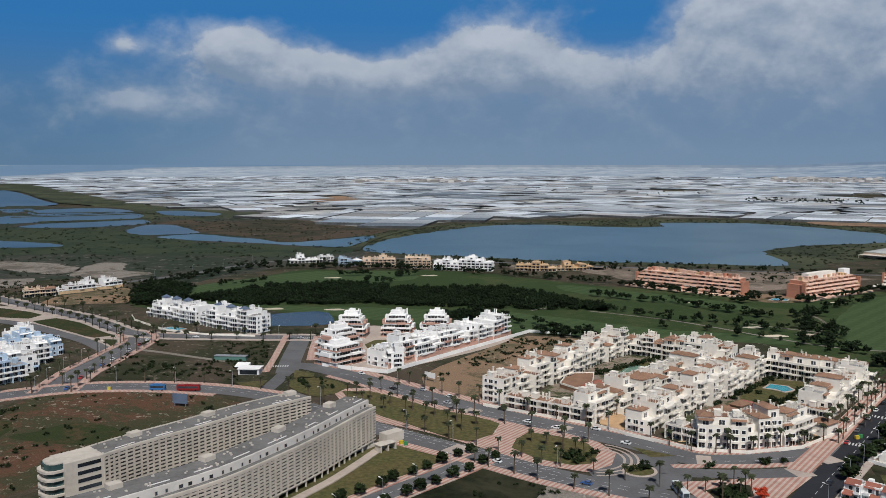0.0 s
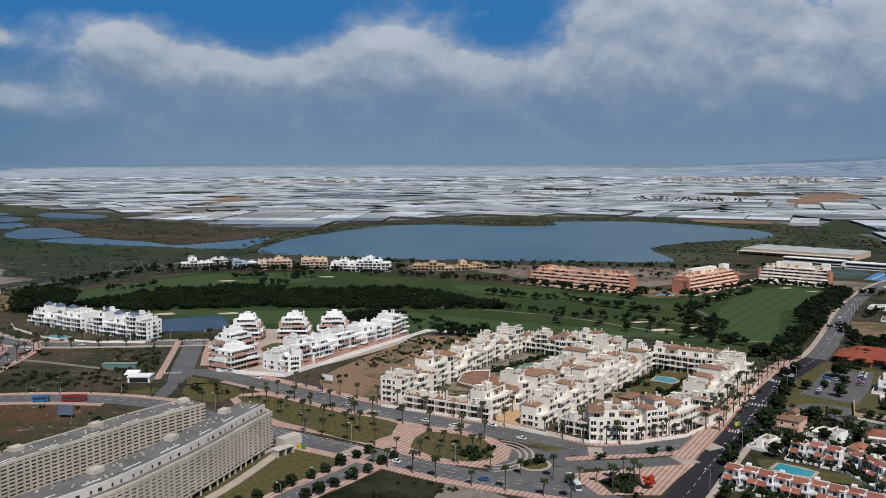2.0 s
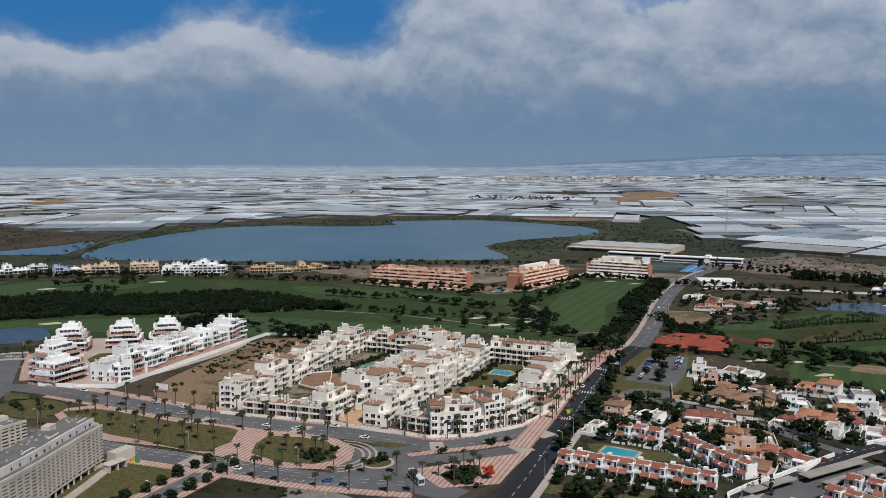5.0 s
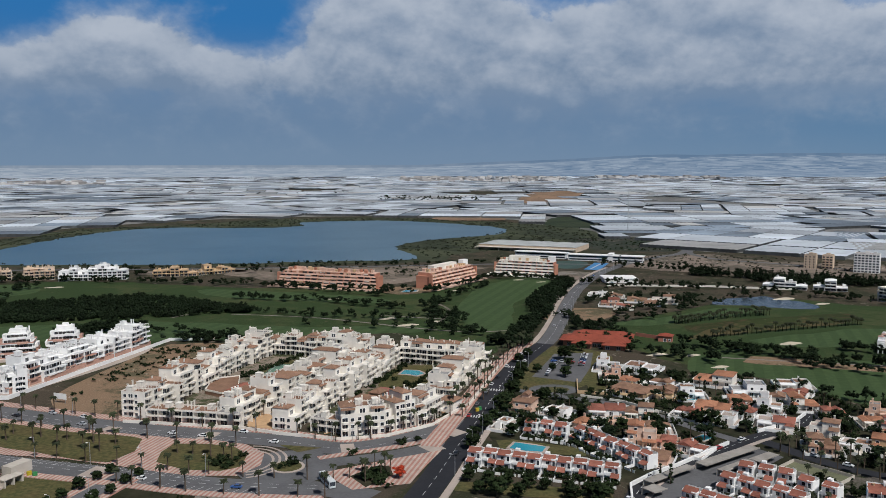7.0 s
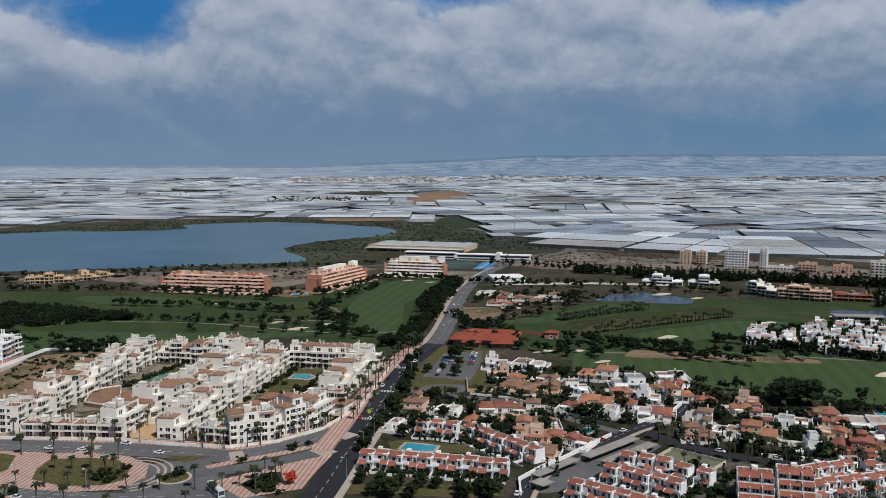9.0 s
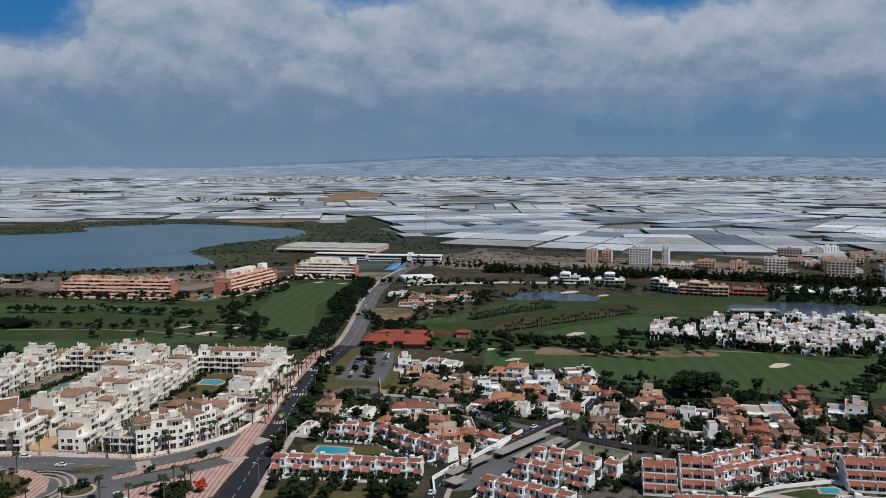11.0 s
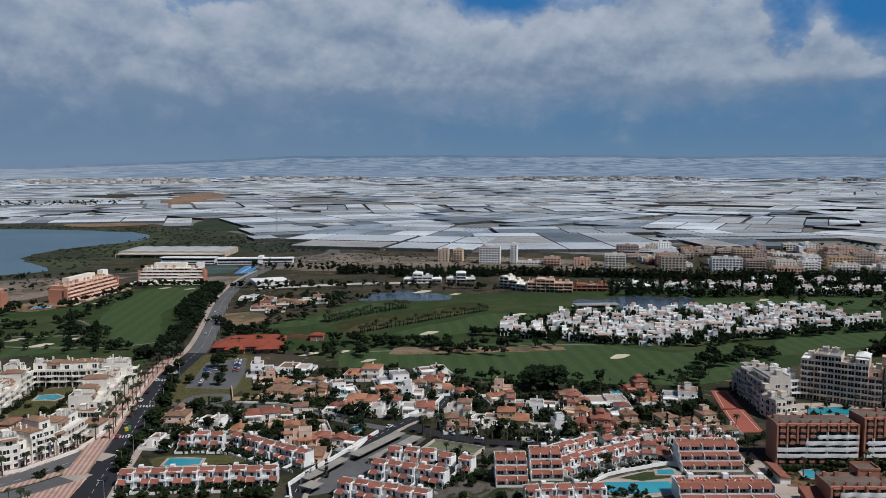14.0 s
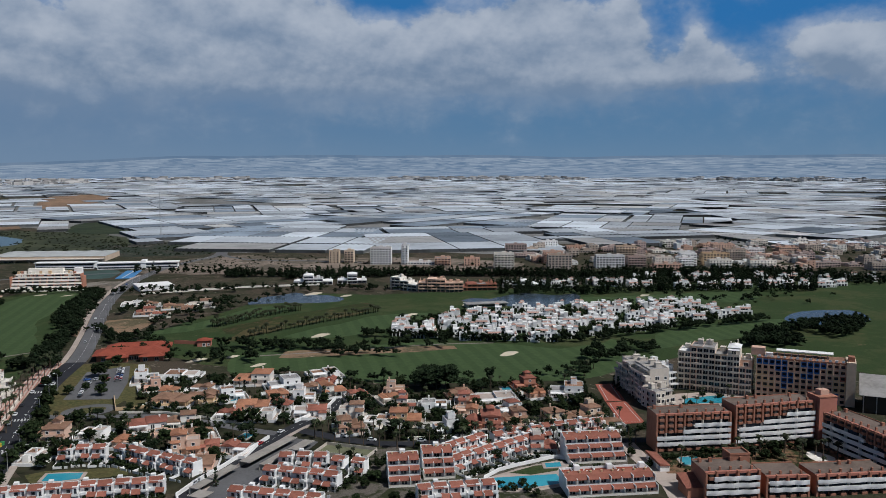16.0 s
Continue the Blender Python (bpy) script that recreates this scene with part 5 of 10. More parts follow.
def terrace_hotel(p, q, deep, storeys, wall, band, label, seed):
    """Storeys stepping back over long pale balconies, with end towers and many roof pavilions."""
    b = thing("hotel", label, "hotel", group="terracotta blocks")
    m, w = along(p, q)
    rnd = random.Random(seed)
    h, n = 3.1, max(4, round(w / 7))
    for k in range(storeys):
        y0, z = 1.5 * k, k * h
        xa, xb = (0.0, w) if k < storeys - 1 else (w * 0.04, w * 0.97)
        part("wall", MB(m).box(xa, y0 + 3.0, z, xb, deep, z + h), wall, b)
        # back of the balcony recess, its shade painted in
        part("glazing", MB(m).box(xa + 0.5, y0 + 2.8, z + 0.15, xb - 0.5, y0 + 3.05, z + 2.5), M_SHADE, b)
        part("balcony", MB(m).box(xa, y0, z - 0.25, xb, y0 + 3.0, z + 0.1).box(xa, y0, z + 0.1, xb, y0 + 0.2, z + 1.15).box(xa, y0 + 0.5, z + h - 0.36, xb, y0 + 3.0, z + h - 0.26), band, b)
        for j in range(n + 1):
            x = xa + (xb - xa) * j / n
            part("party_wall", MB(m).box(x - 0.22, y0 + 0.2, z + 0.12, x + 0.22, y0 + 3.0, z + h - 0.42), wall, b)
            if j < n and rnd.random() < 0.3:
                part("awning", MB(m).shed(x + 0.6, y0 + 0.5, x + (xb - xa) / n - 0.6, y0 + 2.6, z + 2.0, 0.5, 0.1), rnd.choice((M_OCHRE, M_CREAM, M_SALMON)), b)
    t = storeys * h
    part("roof", MB(m).box(w * 0.04, 1.5 * storeys + 0.9, t, w * 0.97, deep, t + 0.15), band, b)
    for j in range(2 * n):
        x = w * 0.05 + w * 0.9 * j / (2 * n)
        y, s = rnd.uniform(storeys * 1.5 + 1.2, deep - 5), rnd.uniform(1.6, 3.0)
        tall = rnd.uniform(1.7, 3.2)
        part("roof_pavilion", MB(m).box(x, y, t + 0.15, x + s, y + 3.4, t + tall).box(x - 0.3, y - 0.3, t + tall, x + s + 0.3, y + 3.7, t + tall + 0.25), rnd.choice((wall, band, band, M_OCHRE)), b)
    for x in (-1.2, w - 0.6):
        part("end_tower", MB(m).box(x, 3.0, 0, x + 1.8, 6.5, t - 1.6), wall, b)
    for j in range(n):
        x = w * (0.06 + 0.88 * rnd.random())
        part("pergola", MB(m).box(x, storeys * 1.5 - 0.9, t - h + 0.1, x + 2.4, storeys * 1.5 + 0.8, t - h + 2.5), rnd.choice((wall, band)), b)
    part("lower_terrace", MB(m).box(-7, -7, 0, w + 6, -0.2, 1.4).box(-4, -4, 1.4, w * 0.3, -0.2, 2.6), band, b)
    return b, m, w, t


for k, (p, q, d, s, wl, bd, label) in enumerate((((-78, 850), (19, 806), 20, 5, M_TERRA, M_BANDPEACH, "long terracotta hotel with peach balcony bands"), ((77, 808), (130, 878), 22, 5, M_TERRA, M_BANDPEACH, "terracotta hotel with peach balcony bands beside the fairway"), ((152, 914), (211, 882), 20, 5, M_TERRA, M_CREAM, "white and terracotta apartment block with balcony bands"))):
    b, m, w, t = terrace_hotel(p, q, d, s, wl, bd, label, 80 + k)
    if k:
        part("roof_hall", MB(m).box(w * 0.2, 12, t + 0.15, w * 0.7, 19, t + 5.2), M_CREAM, b)
        part("lift_tower", MB(m).box(w * 0.86, 12, t + 0.15, w * 0.97, 18, t + 5.6), M_WHITE, b)
patch("hotel_garden", [(20, 808), (40, 780), (78, 800), (64, 830), (30, 830)], 0.12, M_DIRT, "sandy pool garden between two hotels", wob=2)
pool([(44, 795), (48, 806), (60, 806), (58, 796)], "turquoise hotel swimming pool")
# ---- the plain of greenhouses ----
GREEN = [(-4607, 4370), (-4116, 4047), (-3631, 3797), (-2652, 2955), (-2123, 2526), (-1748, 2211), (-1518, 2047), (-1284, 1923), (-1036, 1876), (-1000, 1640), (-868, 1660), (-748, 1545), (-575, 1475), (-545, 1640), (-350, 1860), (-140, 1960), (90, 1960), (330, 1830), (360, 1640), (400, 1500), (349, 1380), (406, 1345), (454, 1365), (510, 1320), (500, 1230), (471, 1141), (570, 1080), (614, 1024), (719, 958), (761, 899), (844, 894), (931, 957), (1043, 873), (1042, 808), (1110, 824), (1152, 793), (1200, 711), (1327, 630), (1494, 560)]
FAR_EDGE = [(24000 * math.sin(radians(a)), 24000 * math.cos(radians(a))) for a in (66, 50, 35, 20, 5, -10, -25, -34)] + [(-10088, 13158), (-7415, 8549), (-5580, 5490), (-4961, 4706)]
BARE = [[(441, 1866), (513, 1900), (534, 1738), (484, 1587), (409, 1578), (375, 1649)], [(703, 3380), (868, 3585), (929, 3412), (741, 2856), (598, 2600), (494, 2546)], [(-1273, 2515), (-1303, 2793), (-1125, 2563), (-1107, 2373), (-1174, 2351)], [(361, 3367), (545, 3732), (702, 3480), (487, 3164)], [(173, 1880), (302, 1960), (320, 1800), (200, 1800)]]


def greenhouse_mesh(w, d, h, ridges):
    """A low plastic house: netted side walls, then a roof of very flat gables with open gutters between."""
    prof = []
    for k in range(ridges):
        a, b = -w / 2 + w * k / ridges, -w / 2 + w * (k + 1) / ridges
        prof += [(a, h - 0.35), (a + 0.4, h - 0.15), ((a + b) / 2, h + 0.15), (b - 0.4, h - 0.15)]
    prof += [(w / 2, h - 0.5)]
    n = len(prof)
    v = [(x, -d / 2, z) for x, z in prof] + [(x, d / 2, z) for x, z in prof] + [(-w / 2, -d / 2, 0), (w / 2, -d / 2, 0), (w / 2, d / 2, 0), (-w / 2, d / 2, 0)]
    roof = [(i, i + 1, n + i + 1, n + i) for i in range(n - 1)]
    side = [(2 * n, 2 * n + 1) + tuple(range(n - 1, -1, -1)), (2 * n + 2, 2 * n + 3) + tuple(range(n, 2 * n)), (2 * n + 1, 2 * n + 2, 2 * n - 1, n - 1), (2 * n + 3, 2 * n, 0, n)]
    me = bpy.data.meshes.new("greenhouse")
    me.from_pydata(v, [], roof + side)
    me.polygons.foreach_set("material_index", [0] * len(roof) + [1] * 4)
    return me


def build_greenhouses():
    """Plots in blocks that share one direction each, with tracks between; the nearest are things, the rest joined by tone."""
    rnd = random.Random(5)
    region = GREEN + FAR_EDGE
    near, fields = [], {"white": MB(), "dark": MB(), "tan": MB(), "far": MB(), "mid": MB()}
    sites = []
    r = 1050.0
    while r < 24000:
        step = max(420.0, r * 0.20)
        a = -44.0
        while a < 70:
            q = r + rnd.uniform(-.3, .3) * step
            s = a + rnd.uniform(-.4, .4) * math.degrees(step / r)
            az = rnd.uniform(-9, 9) + s * -0.55 + rnd.choice((0, 0, 30, -22))
            sites.append((q * math.sin(radians(s)), q * math.cos(radians(s)), az, max(1.0, q / 9000)))
            a += math.degrees(step / r)
        r += step
    pos = np.array([s[:2] for s in sites])
    for k, (sx, sy, turn, big) in enumerate(sites):
        away = math.hypot(sx, sy)
        reach = max(420.0, away * 0.20) * 1.25
        c, s = math.cos(radians(turn)), math.sin(radians(turn))
        long = 1.0 if away < 4500 else 1.6 if away < 8500 else 2.6
        y, rows, cuts = -reach, 0, []
        while y < reach:
            d = rnd.uniform(42, 115) * big * long
            if rows == 0:
                rows, cuts, x = rnd.randint(1, 4), [], -reach
                while x < reach:
                    w = rnd.choice((rnd.uniform(40, 75), rnd.uniform(65, 150))) * big
                    cuts.append((x, w))
                    x += w + rnd.choice((2, 2.5, 3, 3, 9)) * big
            rows -= 1
            for x, w in cuts:
                px, py = sx + (x + w / 2) * c - (y + d / 2) * s, sy + (x + w / 2) * s + (y + d / 2) * c
                if abs(math.atan2(px, py)) > 1.12 or np.argmin(((pos - (px, py)) ** 2).sum(1)) != k:
                    continue
                if not inside((px, py), region) or inside((px, py), SHORE) or any(inside((px, py), q) for q in BARE):
                    continue
                dist, east = math.hypot(px, py), math.degrees(math.atan2(px, py)) > 8
                gone = rnd.random()
                if gone < (0.03 if dist < 6000 else 0.14 + 0.16 * east):
                    continue
                if noise.noise((px / 420, py / 420, 2.0)) > 0.46 and gone < 0.7:
                    continue
                # dark nets gather in patches, which also paint cloud shadows on the plain
                shade = noise.noise((px / 600, py / 600, 7.0))
                tone = "dark" if rnd.random() < (0.07 + 0.42 * (shade > 0.16)) else "tan" if rnd.random() < 0.12 + 0.30 * (shade < -0.22) else "white"
                if dist < 2100 and len(near) < 160:
                    near.append((px, py, turn, w, d, tone))
                    continue
                h = 5.0 * big
                # the farther a plot, the likelier it takes the haze-tinted colours
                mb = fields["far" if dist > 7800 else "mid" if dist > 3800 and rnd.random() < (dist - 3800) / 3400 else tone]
                cor = [(px + (u * w * c - v * d * s) / 2, py + (u * w * s + v * d * c) / 2) for u, v in ((-1, -1), (1, -1), (1, 1), (-1, 1))]
                n = len(mb.v)
                mb.v.extend(warp(a, b, 0) for a, b in cor)
                mb.v.extend(warp(a, b, h) for a, b in cor)
                mb.f.extend((n + 4, n + 5, n + 6, n + 7) if q == 0 else (n + q - 1, n + q % 4, n + 4 + q % 4, n + 3 + q) for q in range(5))
            y += d + rnd.choice((2, 2.5, 3, 4, 10)) * big
    meshes = {}
    paint = {"white": (M_POLY, "long low greenhouse under white plastic sheeting"), "dark": (M_POLYDARK, "greenhouse under dark shade net"), "tan": (M_POLYTAN, "greenhouse under dusty tan plastic sheeting")}
    for px, py, turn, w, d, tone in near:
        w, d = round(w), round(d)
        key = (w, d, tone)
        if key not in meshes:
            meshes[key] = greenhouse_mesh(w, d, 4.8, max(4, round(w / 8)))
            meshes[key].materials.append(paint[tone][0])
            meshes[key].materials.append(M_NETWALL)
        solid("greenhouse", meshes[key], None, paint[tone][1], "greenhouse", "greenhouses of the plain", m=pose(px, py, 0, 0, 0, turn))
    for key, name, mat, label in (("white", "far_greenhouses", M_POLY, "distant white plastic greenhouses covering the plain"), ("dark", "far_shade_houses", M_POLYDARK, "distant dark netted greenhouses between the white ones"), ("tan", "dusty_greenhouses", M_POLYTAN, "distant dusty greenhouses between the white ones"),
                                  ("mid", "grey_greenhouses", M_MIDPOLY, "far greenhouses tinted grey-blue for haze towards the slopes"), ("far", "hazy_greenhouses", M_HAZEPOLY, "farthest greenhouses in painted haze on the slopes at the horizon")):
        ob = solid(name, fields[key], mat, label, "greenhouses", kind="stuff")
        if key != "far":
            ob.data.materials.append(M_NETWALL)
            ob.data.polygons.foreach_set("material_index", [int(i % 5 != 0) for i in range(len(ob.data.polygons))])
    # distant villages: specks of pale houses
    specks = MB()
    for a0, a1, r0, r1, n in ((3, 14, 5600, 7400, 260), (16, 24, 6800, 7800, 120), (33, 46, 6700, 7900, 200), (-24, -16, 5200, 6000, 90), (52, 66, 6500, 8000, 120)):
        for _ in range(n):
            a, r = radians(rnd.uniform(a0, a1)), rnd.uniform(r0, r1)
            x, y, w, h = r * math.sin(a), r * math.cos(a), rnd.uniform(9, 28), rnd.uniform(6, 20)
            n0 = len(specks.v)
            cor = [(x - w, y - w), (x + w, y - w), (x + w, y + w), (x - w, y + w)]
            specks.v.extend(warp(p, q, 0) for p, q in cor)
            specks.v.extend(warp(p, q, h) for p, q in cor)
            specks.f.extend((n0 + 4, n0 + 5, n0 + 6, n0 + 7) if q == 0 else (n0 + q - 1, n0 + q % 4, n0 + 4 + q % 4, n0 + 3 + q) for q in range(5))
    solid("far_village_houses", specks, stuff_mat("far_house_walls", (0.44, 0.42, 0.40), 0.9, 0.1, 0.05, 0.01, island=0.5), "distant villages of pale houses", "houses", kind="stuff")


build_greenhouses()
patch("plain_ground", [p for p in GREEN if math.hypot(*p) < 3600] + [(1500, 900), (1400, 2600), (300, 3200), (-700, 3000), (-1500, 2600)], 0.06, M_PLAINSOIL, "pale dusty tracks between the greenhouses", wob=4)
# a sheet of painted haze over the far slopes
patch("distant_slopes", [(7700 * math.sin(radians(a)), 7700 * math.cos(radians(a))) for a in range(-48, 76, 4)] + [(60000 * math.sin(radians(a)), 60000 * math.cos(radians(a))) for a in range(72, -50, -4)], 0.0, M_HAZESLOPE, "slopes in painted blue-grey haze at the foot of the mountains", "hills", wob=0, step=900)
patch("scrub_hill", [(343, 1345), (413, 1361), (480, 1340), (506, 1292), (481, 1204), (444, 1134), (375, 1148), (323, 1197)], 0.12, M_MARSH, "dark scrub field below the radio mast", wob=8)
# a dark area among the greenhouses, filled with the reed-bed colour
patch("dark_field", [(441, 1866), (513, 1900), (534, 1738), (484, 1587), (409, 1578), (375, 1649)], 0.3, M_REED, "dark area between greenhouses", wob=8)
for k, pts in enumerate(([(703, 3380), (868, 3585), (929, 3412), (741, 2856), (598, 2600), (494, 2546)], [(-1273, 2515), (-1303, 2793), (-1125, 2563), (-1107, 2373), (-1174, 2351)], [(173, 1880), (302, 1960), (320, 1800), (200, 1800)])):
    patch("ploughed_field", pts, 1.2, M_PLOUGH, "bare orange-brown field between greenhouses", "field", wob=8, seed=k)
road("road_farm", [(497, 1298), (497, 1244), (478, 1165), (452, 1101), (459, 1035), (503, 988), (562, 921)], 9, M_ASPHALT, 0.25, "grey farm road bending round the greenhouses")

mast = thing("radio_mast", "thin grey lattice radio mast on the plain", "mast", pose(480, 1455, 0))
for k in range(3):
    a = radians(120 * k)
    part("leg", MB().rod((1.6 * math.cos(a), 1.6 * math.sin(a), 0), (0.6 * math.cos(a), 0.6 * math.sin(a), 78), 0.22, 0.16, 5), M_METAL, mast)
braces = MB()
for k in range(26):
    a, b = radians(120 * k), radians(120 * k + 120)
    braces.rod((1.5 * math.cos(a), 1.5 * math.sin(a), 3 * k), (1.3 * math.cos(b), 1.3 * math.sin(b), 3 * k + 3), 0.10, 0.10, 4)
part("brace", braces, M_METAL, mast)

# long packing shed, offices and courts at the end of the avenue
shed = thing("packing_shed", "long low packing shed with a pale sheet roof", "shed")
m, w = along((176, 1200), (300, 1128))
part("wall", MB(m).box(0, 0, 0, w, 70, 7), M_BEIGE, shed)
for k in range(6):
    part("roof", MB(m).hip(w * k / 6, 0, w * (k + 1) / 6, 70, 7, 0.9, 0.2, True), M_SHEDROOF, shed)
part("canopy", MB(m).box(0, -14, 4.4, w, -0.2, 4.8), M_CONC, shed)
for k in range(9):
    part("post", MB(m).box(w * k / 8 - 0.2, -13.6, 0, w * k / 8 + 0.2, -13.2, 4.4), M_CONC, shed)
off = thing("office_building", "low white office block with long window bands", "building", group="offices")
for p, q, s in (((209, 1090), (268, 1056), 2), ((268, 1044), (352, 1004), 2)):
    m, w = along(p, q)
    part("wall", MB(m).box(0, 0, 0, w, 14, s * 3.6), M_WHITE, off)
    for k in range(s):
        part("window_band", MB(m).box(1, -0.12, 1.0 + k * 3.6, w - 1, 0.2, 2.7 + k * 3.6), M_GLASS, off)
    part("roof", MB(m).box(-1.2, -1.6, s * 3.6, w + 1.2, 14.6, s * 3.6 + 0.6), M_WHITE, off)
part("stair_tower", MB(along((268, 1044), (352, 1004))[0]).box(50, -1, 0, 56, 15, 10), M_WHITE, off)
bc = thing("blue_sports_court", "bright blue sports court beside the avenue", "sports court")
part("floor", MB().prism([(262, 947), (293, 1011), (309, 1004), (278, 939)], 0.2, 0.3), stuff_mat("court_blue", (0.07, 0.22, 0.44), 0.8, 0.12, 0.6, 0.1), bc)
part("line", MB().prism([(270, 950), (271.5, 949), (301, 1004), (299.5, 1005)], 0.3, 0.32), M_PAINT, bc)
patch("office_green", [(229, 975), (246, 1034), (286, 1020), (258, 956)], 0.13, stuff_mat("net_green", (0.05, 0.085, 0.075), 0.8, 0.2, 0.3, 0.05), "green court surface before the offices", wob=1)
tent = thing("white_hall", "low white hall with a bowed roof", "hall")
m, w = along((254, 836), (288, 832))
part("wall", MB(m).box(0, 0, 0, w, 30, 4), M_WHITE, tent)
part("roof", MB(m).prism([(-0.5, -0.5), (w + 0.5, -0.5), (w + 0.5, 30.5), (-0.5, 30.5)], 4, 4.4).hip(0, 0, w, 30, 4.4, 2.0, 0), M_WHITE, tent)
wall_run("compound_wall", [(250, 815), (345, 800), (420, 770)], 1.8, 0.6, M_CREAM, "long cream compound wall")
patch("bare_lot", [(215, 885), (235, 850), (262, 920), (232, 930)], 0.12, M_PALE, "bare pale sand beside the avenue", wob=4)
patch("bare_lot", [(150, 640), (190, 740), (176, 745), (150, 690)], 0.12, M_DIRT, "bare verge under pines", wob=4)
patch("dry_fields", [(300, 985), (345, 1050), (455, 1105), (520, 1010), (640, 940), (720, 800), (660, 740), (560, 800), (420, 880)], 0.1, M_BAREFIELD, "dry brown fields behind the tree belt", wob=15)


# ---- the town behind the tree belt ----
WALLS = [M_CREAM, M_TOWNPINK, M_WHITE, M_TOWNSAND, M_TOWNPINK, M_SALMON, M_TOWNSAND, M_CREAM]


def town_block(x, y, turn, w, d, s, wall, label, seed, group="town buildings"):
    rnd = random.Random(seed)
    b = None
    h = s * 3.0
    body = MB().box(-w / 2, -d / 2, 0, w / 2, d / 2, h).box(-2.5, 0, h, 2.0, 4, h + 2.8)
    row = MB()
    for k in range(s):
        n = max(2, int(w / 3.6))
        for j in range(n):
            c = -w / 2 + w * (j + 0.5) / n
            row.box(c - (1.2 if seed % 3 else 0.6), -d / 2 - 0.06, k * 3 + 0.6, c + (1.2 if seed % 3 else 0.6), -d / 2 + 0.05, k * 3 + 2.3)
        for j in range(max(2, int(d / 4))):
            c = -d / 2 + d * (j + 0.5) / max(2, int(d / 4))
            row.box(-w / 2 - 0.06, c - 0.7, k * 3 + 0.8, -w / 2 + 0.05, c + 0.7, k * 3 + 2.2)
    roof = body
    if seed % 2:
        for k in range(1, s):
            body.box(-w / 2 + 1, -d / 2 - 1.3, k * 3 - 0.1, w / 2 - 1, -d / 2, k * 3 + 0.8)
    body.box(w / 4, -d / 3, h, w / 4 + 3.2, 0, h + rnd.uniform(1.5, 3.0)).box(-w / 2, d / 2, 0, w / 6, d / 2 + 7, max(3.0, h - 3))
    for q in ((-w / 2, -d / 2, w / 2, -d / 2 + 0.25), (-w / 2, d / 2 - 0.25, w / 2, d / 2), (-w / 2, -d / 2 + 0.25, -w / 2 + 0.25, d / 2 - 0.25), (w / 2 - 0.25, -d / 2 + 0.25, w / 2, d / 2 - 0.25)):
        roof.box(q[0], q[1], h, q[2], q[3], h + 0.9)
    b = solid("town_building", roof, wall, label, "building", group, m=pose(x, y, 0, 0, 0, turn))
    tagged(part("window_grid", row, M_GLASS, b), kind="stuff")
    part("roof", MB().box(-w / 2 + 0.25, -d / 2 + 0.25, h, w / 2 - 0.25, d / 2 - 0.25, h + 0.1), M_ROOFGREY if rnd.random() < 0.5 else M_TILE, b)
    return b


def build_town():
    rnd = random.Random(12)
    zone = [(700, 800), (850, 925), (985, 860), (1390, 660), (1300, 480), (1010, 470), (900, 560), (760, 700)]
    made = [(668, 765), (713, 716), (752, 768), (775, 693), (790, 682), (813, 684), (835, 660), (871, 652), (902, 634), (966, 650), (799, 892), (880, 760), (1010, 700)]
    names = {M_TOWNSAND: "sand-coloured", M_CREAM: "cream", M_WHITE: "white", M_BEIGE: "beige", M_SALMON: "salmon-pink", M_PEACH: "peach", M_TOWNPINK: "dusty pink"}
    tries = 0
    while len(made) < 128 and tries < 7000:
        tries += 1
        x, y = rnd.uniform(690, 1390), rnd.uniform(460, 930)
        if not inside((x, y), zone) or any(math.dist((x, y), p) < 19 for p in made):
            continue
        made.append((x, y))
        wl = rnd.choice(WALLS)
        s = rnd.choice((1, 1, 2, 2, 2, 3, 3, 4)) if x < 1050 else rnd.choice((1, 1, 2, 2, 3))
        town_block(x, y, -35 + rnd.choice((0, 0, 8, 90)), rnd.uniform(14, 34), rnd.uniform(11, 16), s, wl, names[wl] + " town building with flat roof and rows of windows", tries)
    for k, (x, y, w, d, s, wl, label) in enumerate(((532, 938, 13, 12, 5, M_BEIGE, "beige and white block of flats on bare ground"), (549, 930, 12, 12, 5, M_BEIGE, "beige and white block of flats on bare ground"), (572, 890, 26, 14, 7, M_WHITE, "white windowless tower block on bare ground"), (596, 872, 9, 10, 8, M_WHITE, "slim white tower block"),
                                                    (612, 860, 34, 10, 1, M_WHITE, "long low white hall"), (630, 838, 20, 16, 3, M_SALMON, "salmon block of flats behind the trees"), (656, 812, 20, 15, 3, M_SALMON, "salmon block of flats behind the trees"), (668, 765, 24, 14, 6, M_CREAM, "cream block of flats with balconies"), (713, 716, 28, 15, 6, M_TOWNSAND, "sand-coloured block of flats behind the trees"), (752, 768, 24, 14, 5, M_SALMON, "salmon block of flats in the town"), (775, 693, 34, 15, 5, M_WHITE, "white block of flats behind the trees"), (813, 684, 22, 14, 4, M_TOWNPINK, "dusty pink block of flats behind the trees"), (835, 660, 22, 13, 4, M_CREAM, "cream block of flats behind the trees"), (871, 652, 20, 14, 5, M_WHITE, "white block of flats behind the trees"), (902, 634, 32, 15, 5, M_OCHRE, "ochre block of flats with balconies"), (966, 650, 26, 14, 5, M_TOWNSAND, "sand-coloured block of flats in the town"), (799, 892, 30, 14, 4, M_TOWNPINK, "dusty pink block of flats in the town"), (880, 760, 28, 14, 5, M_BEIGE, "beige block of flats in the town"), (1010, 700, 30, 15, 5, M_PEACH, "peach block of flats in the town"))):
        town_block(x, y, -38, w, d, s, wl, label, 900 + k)


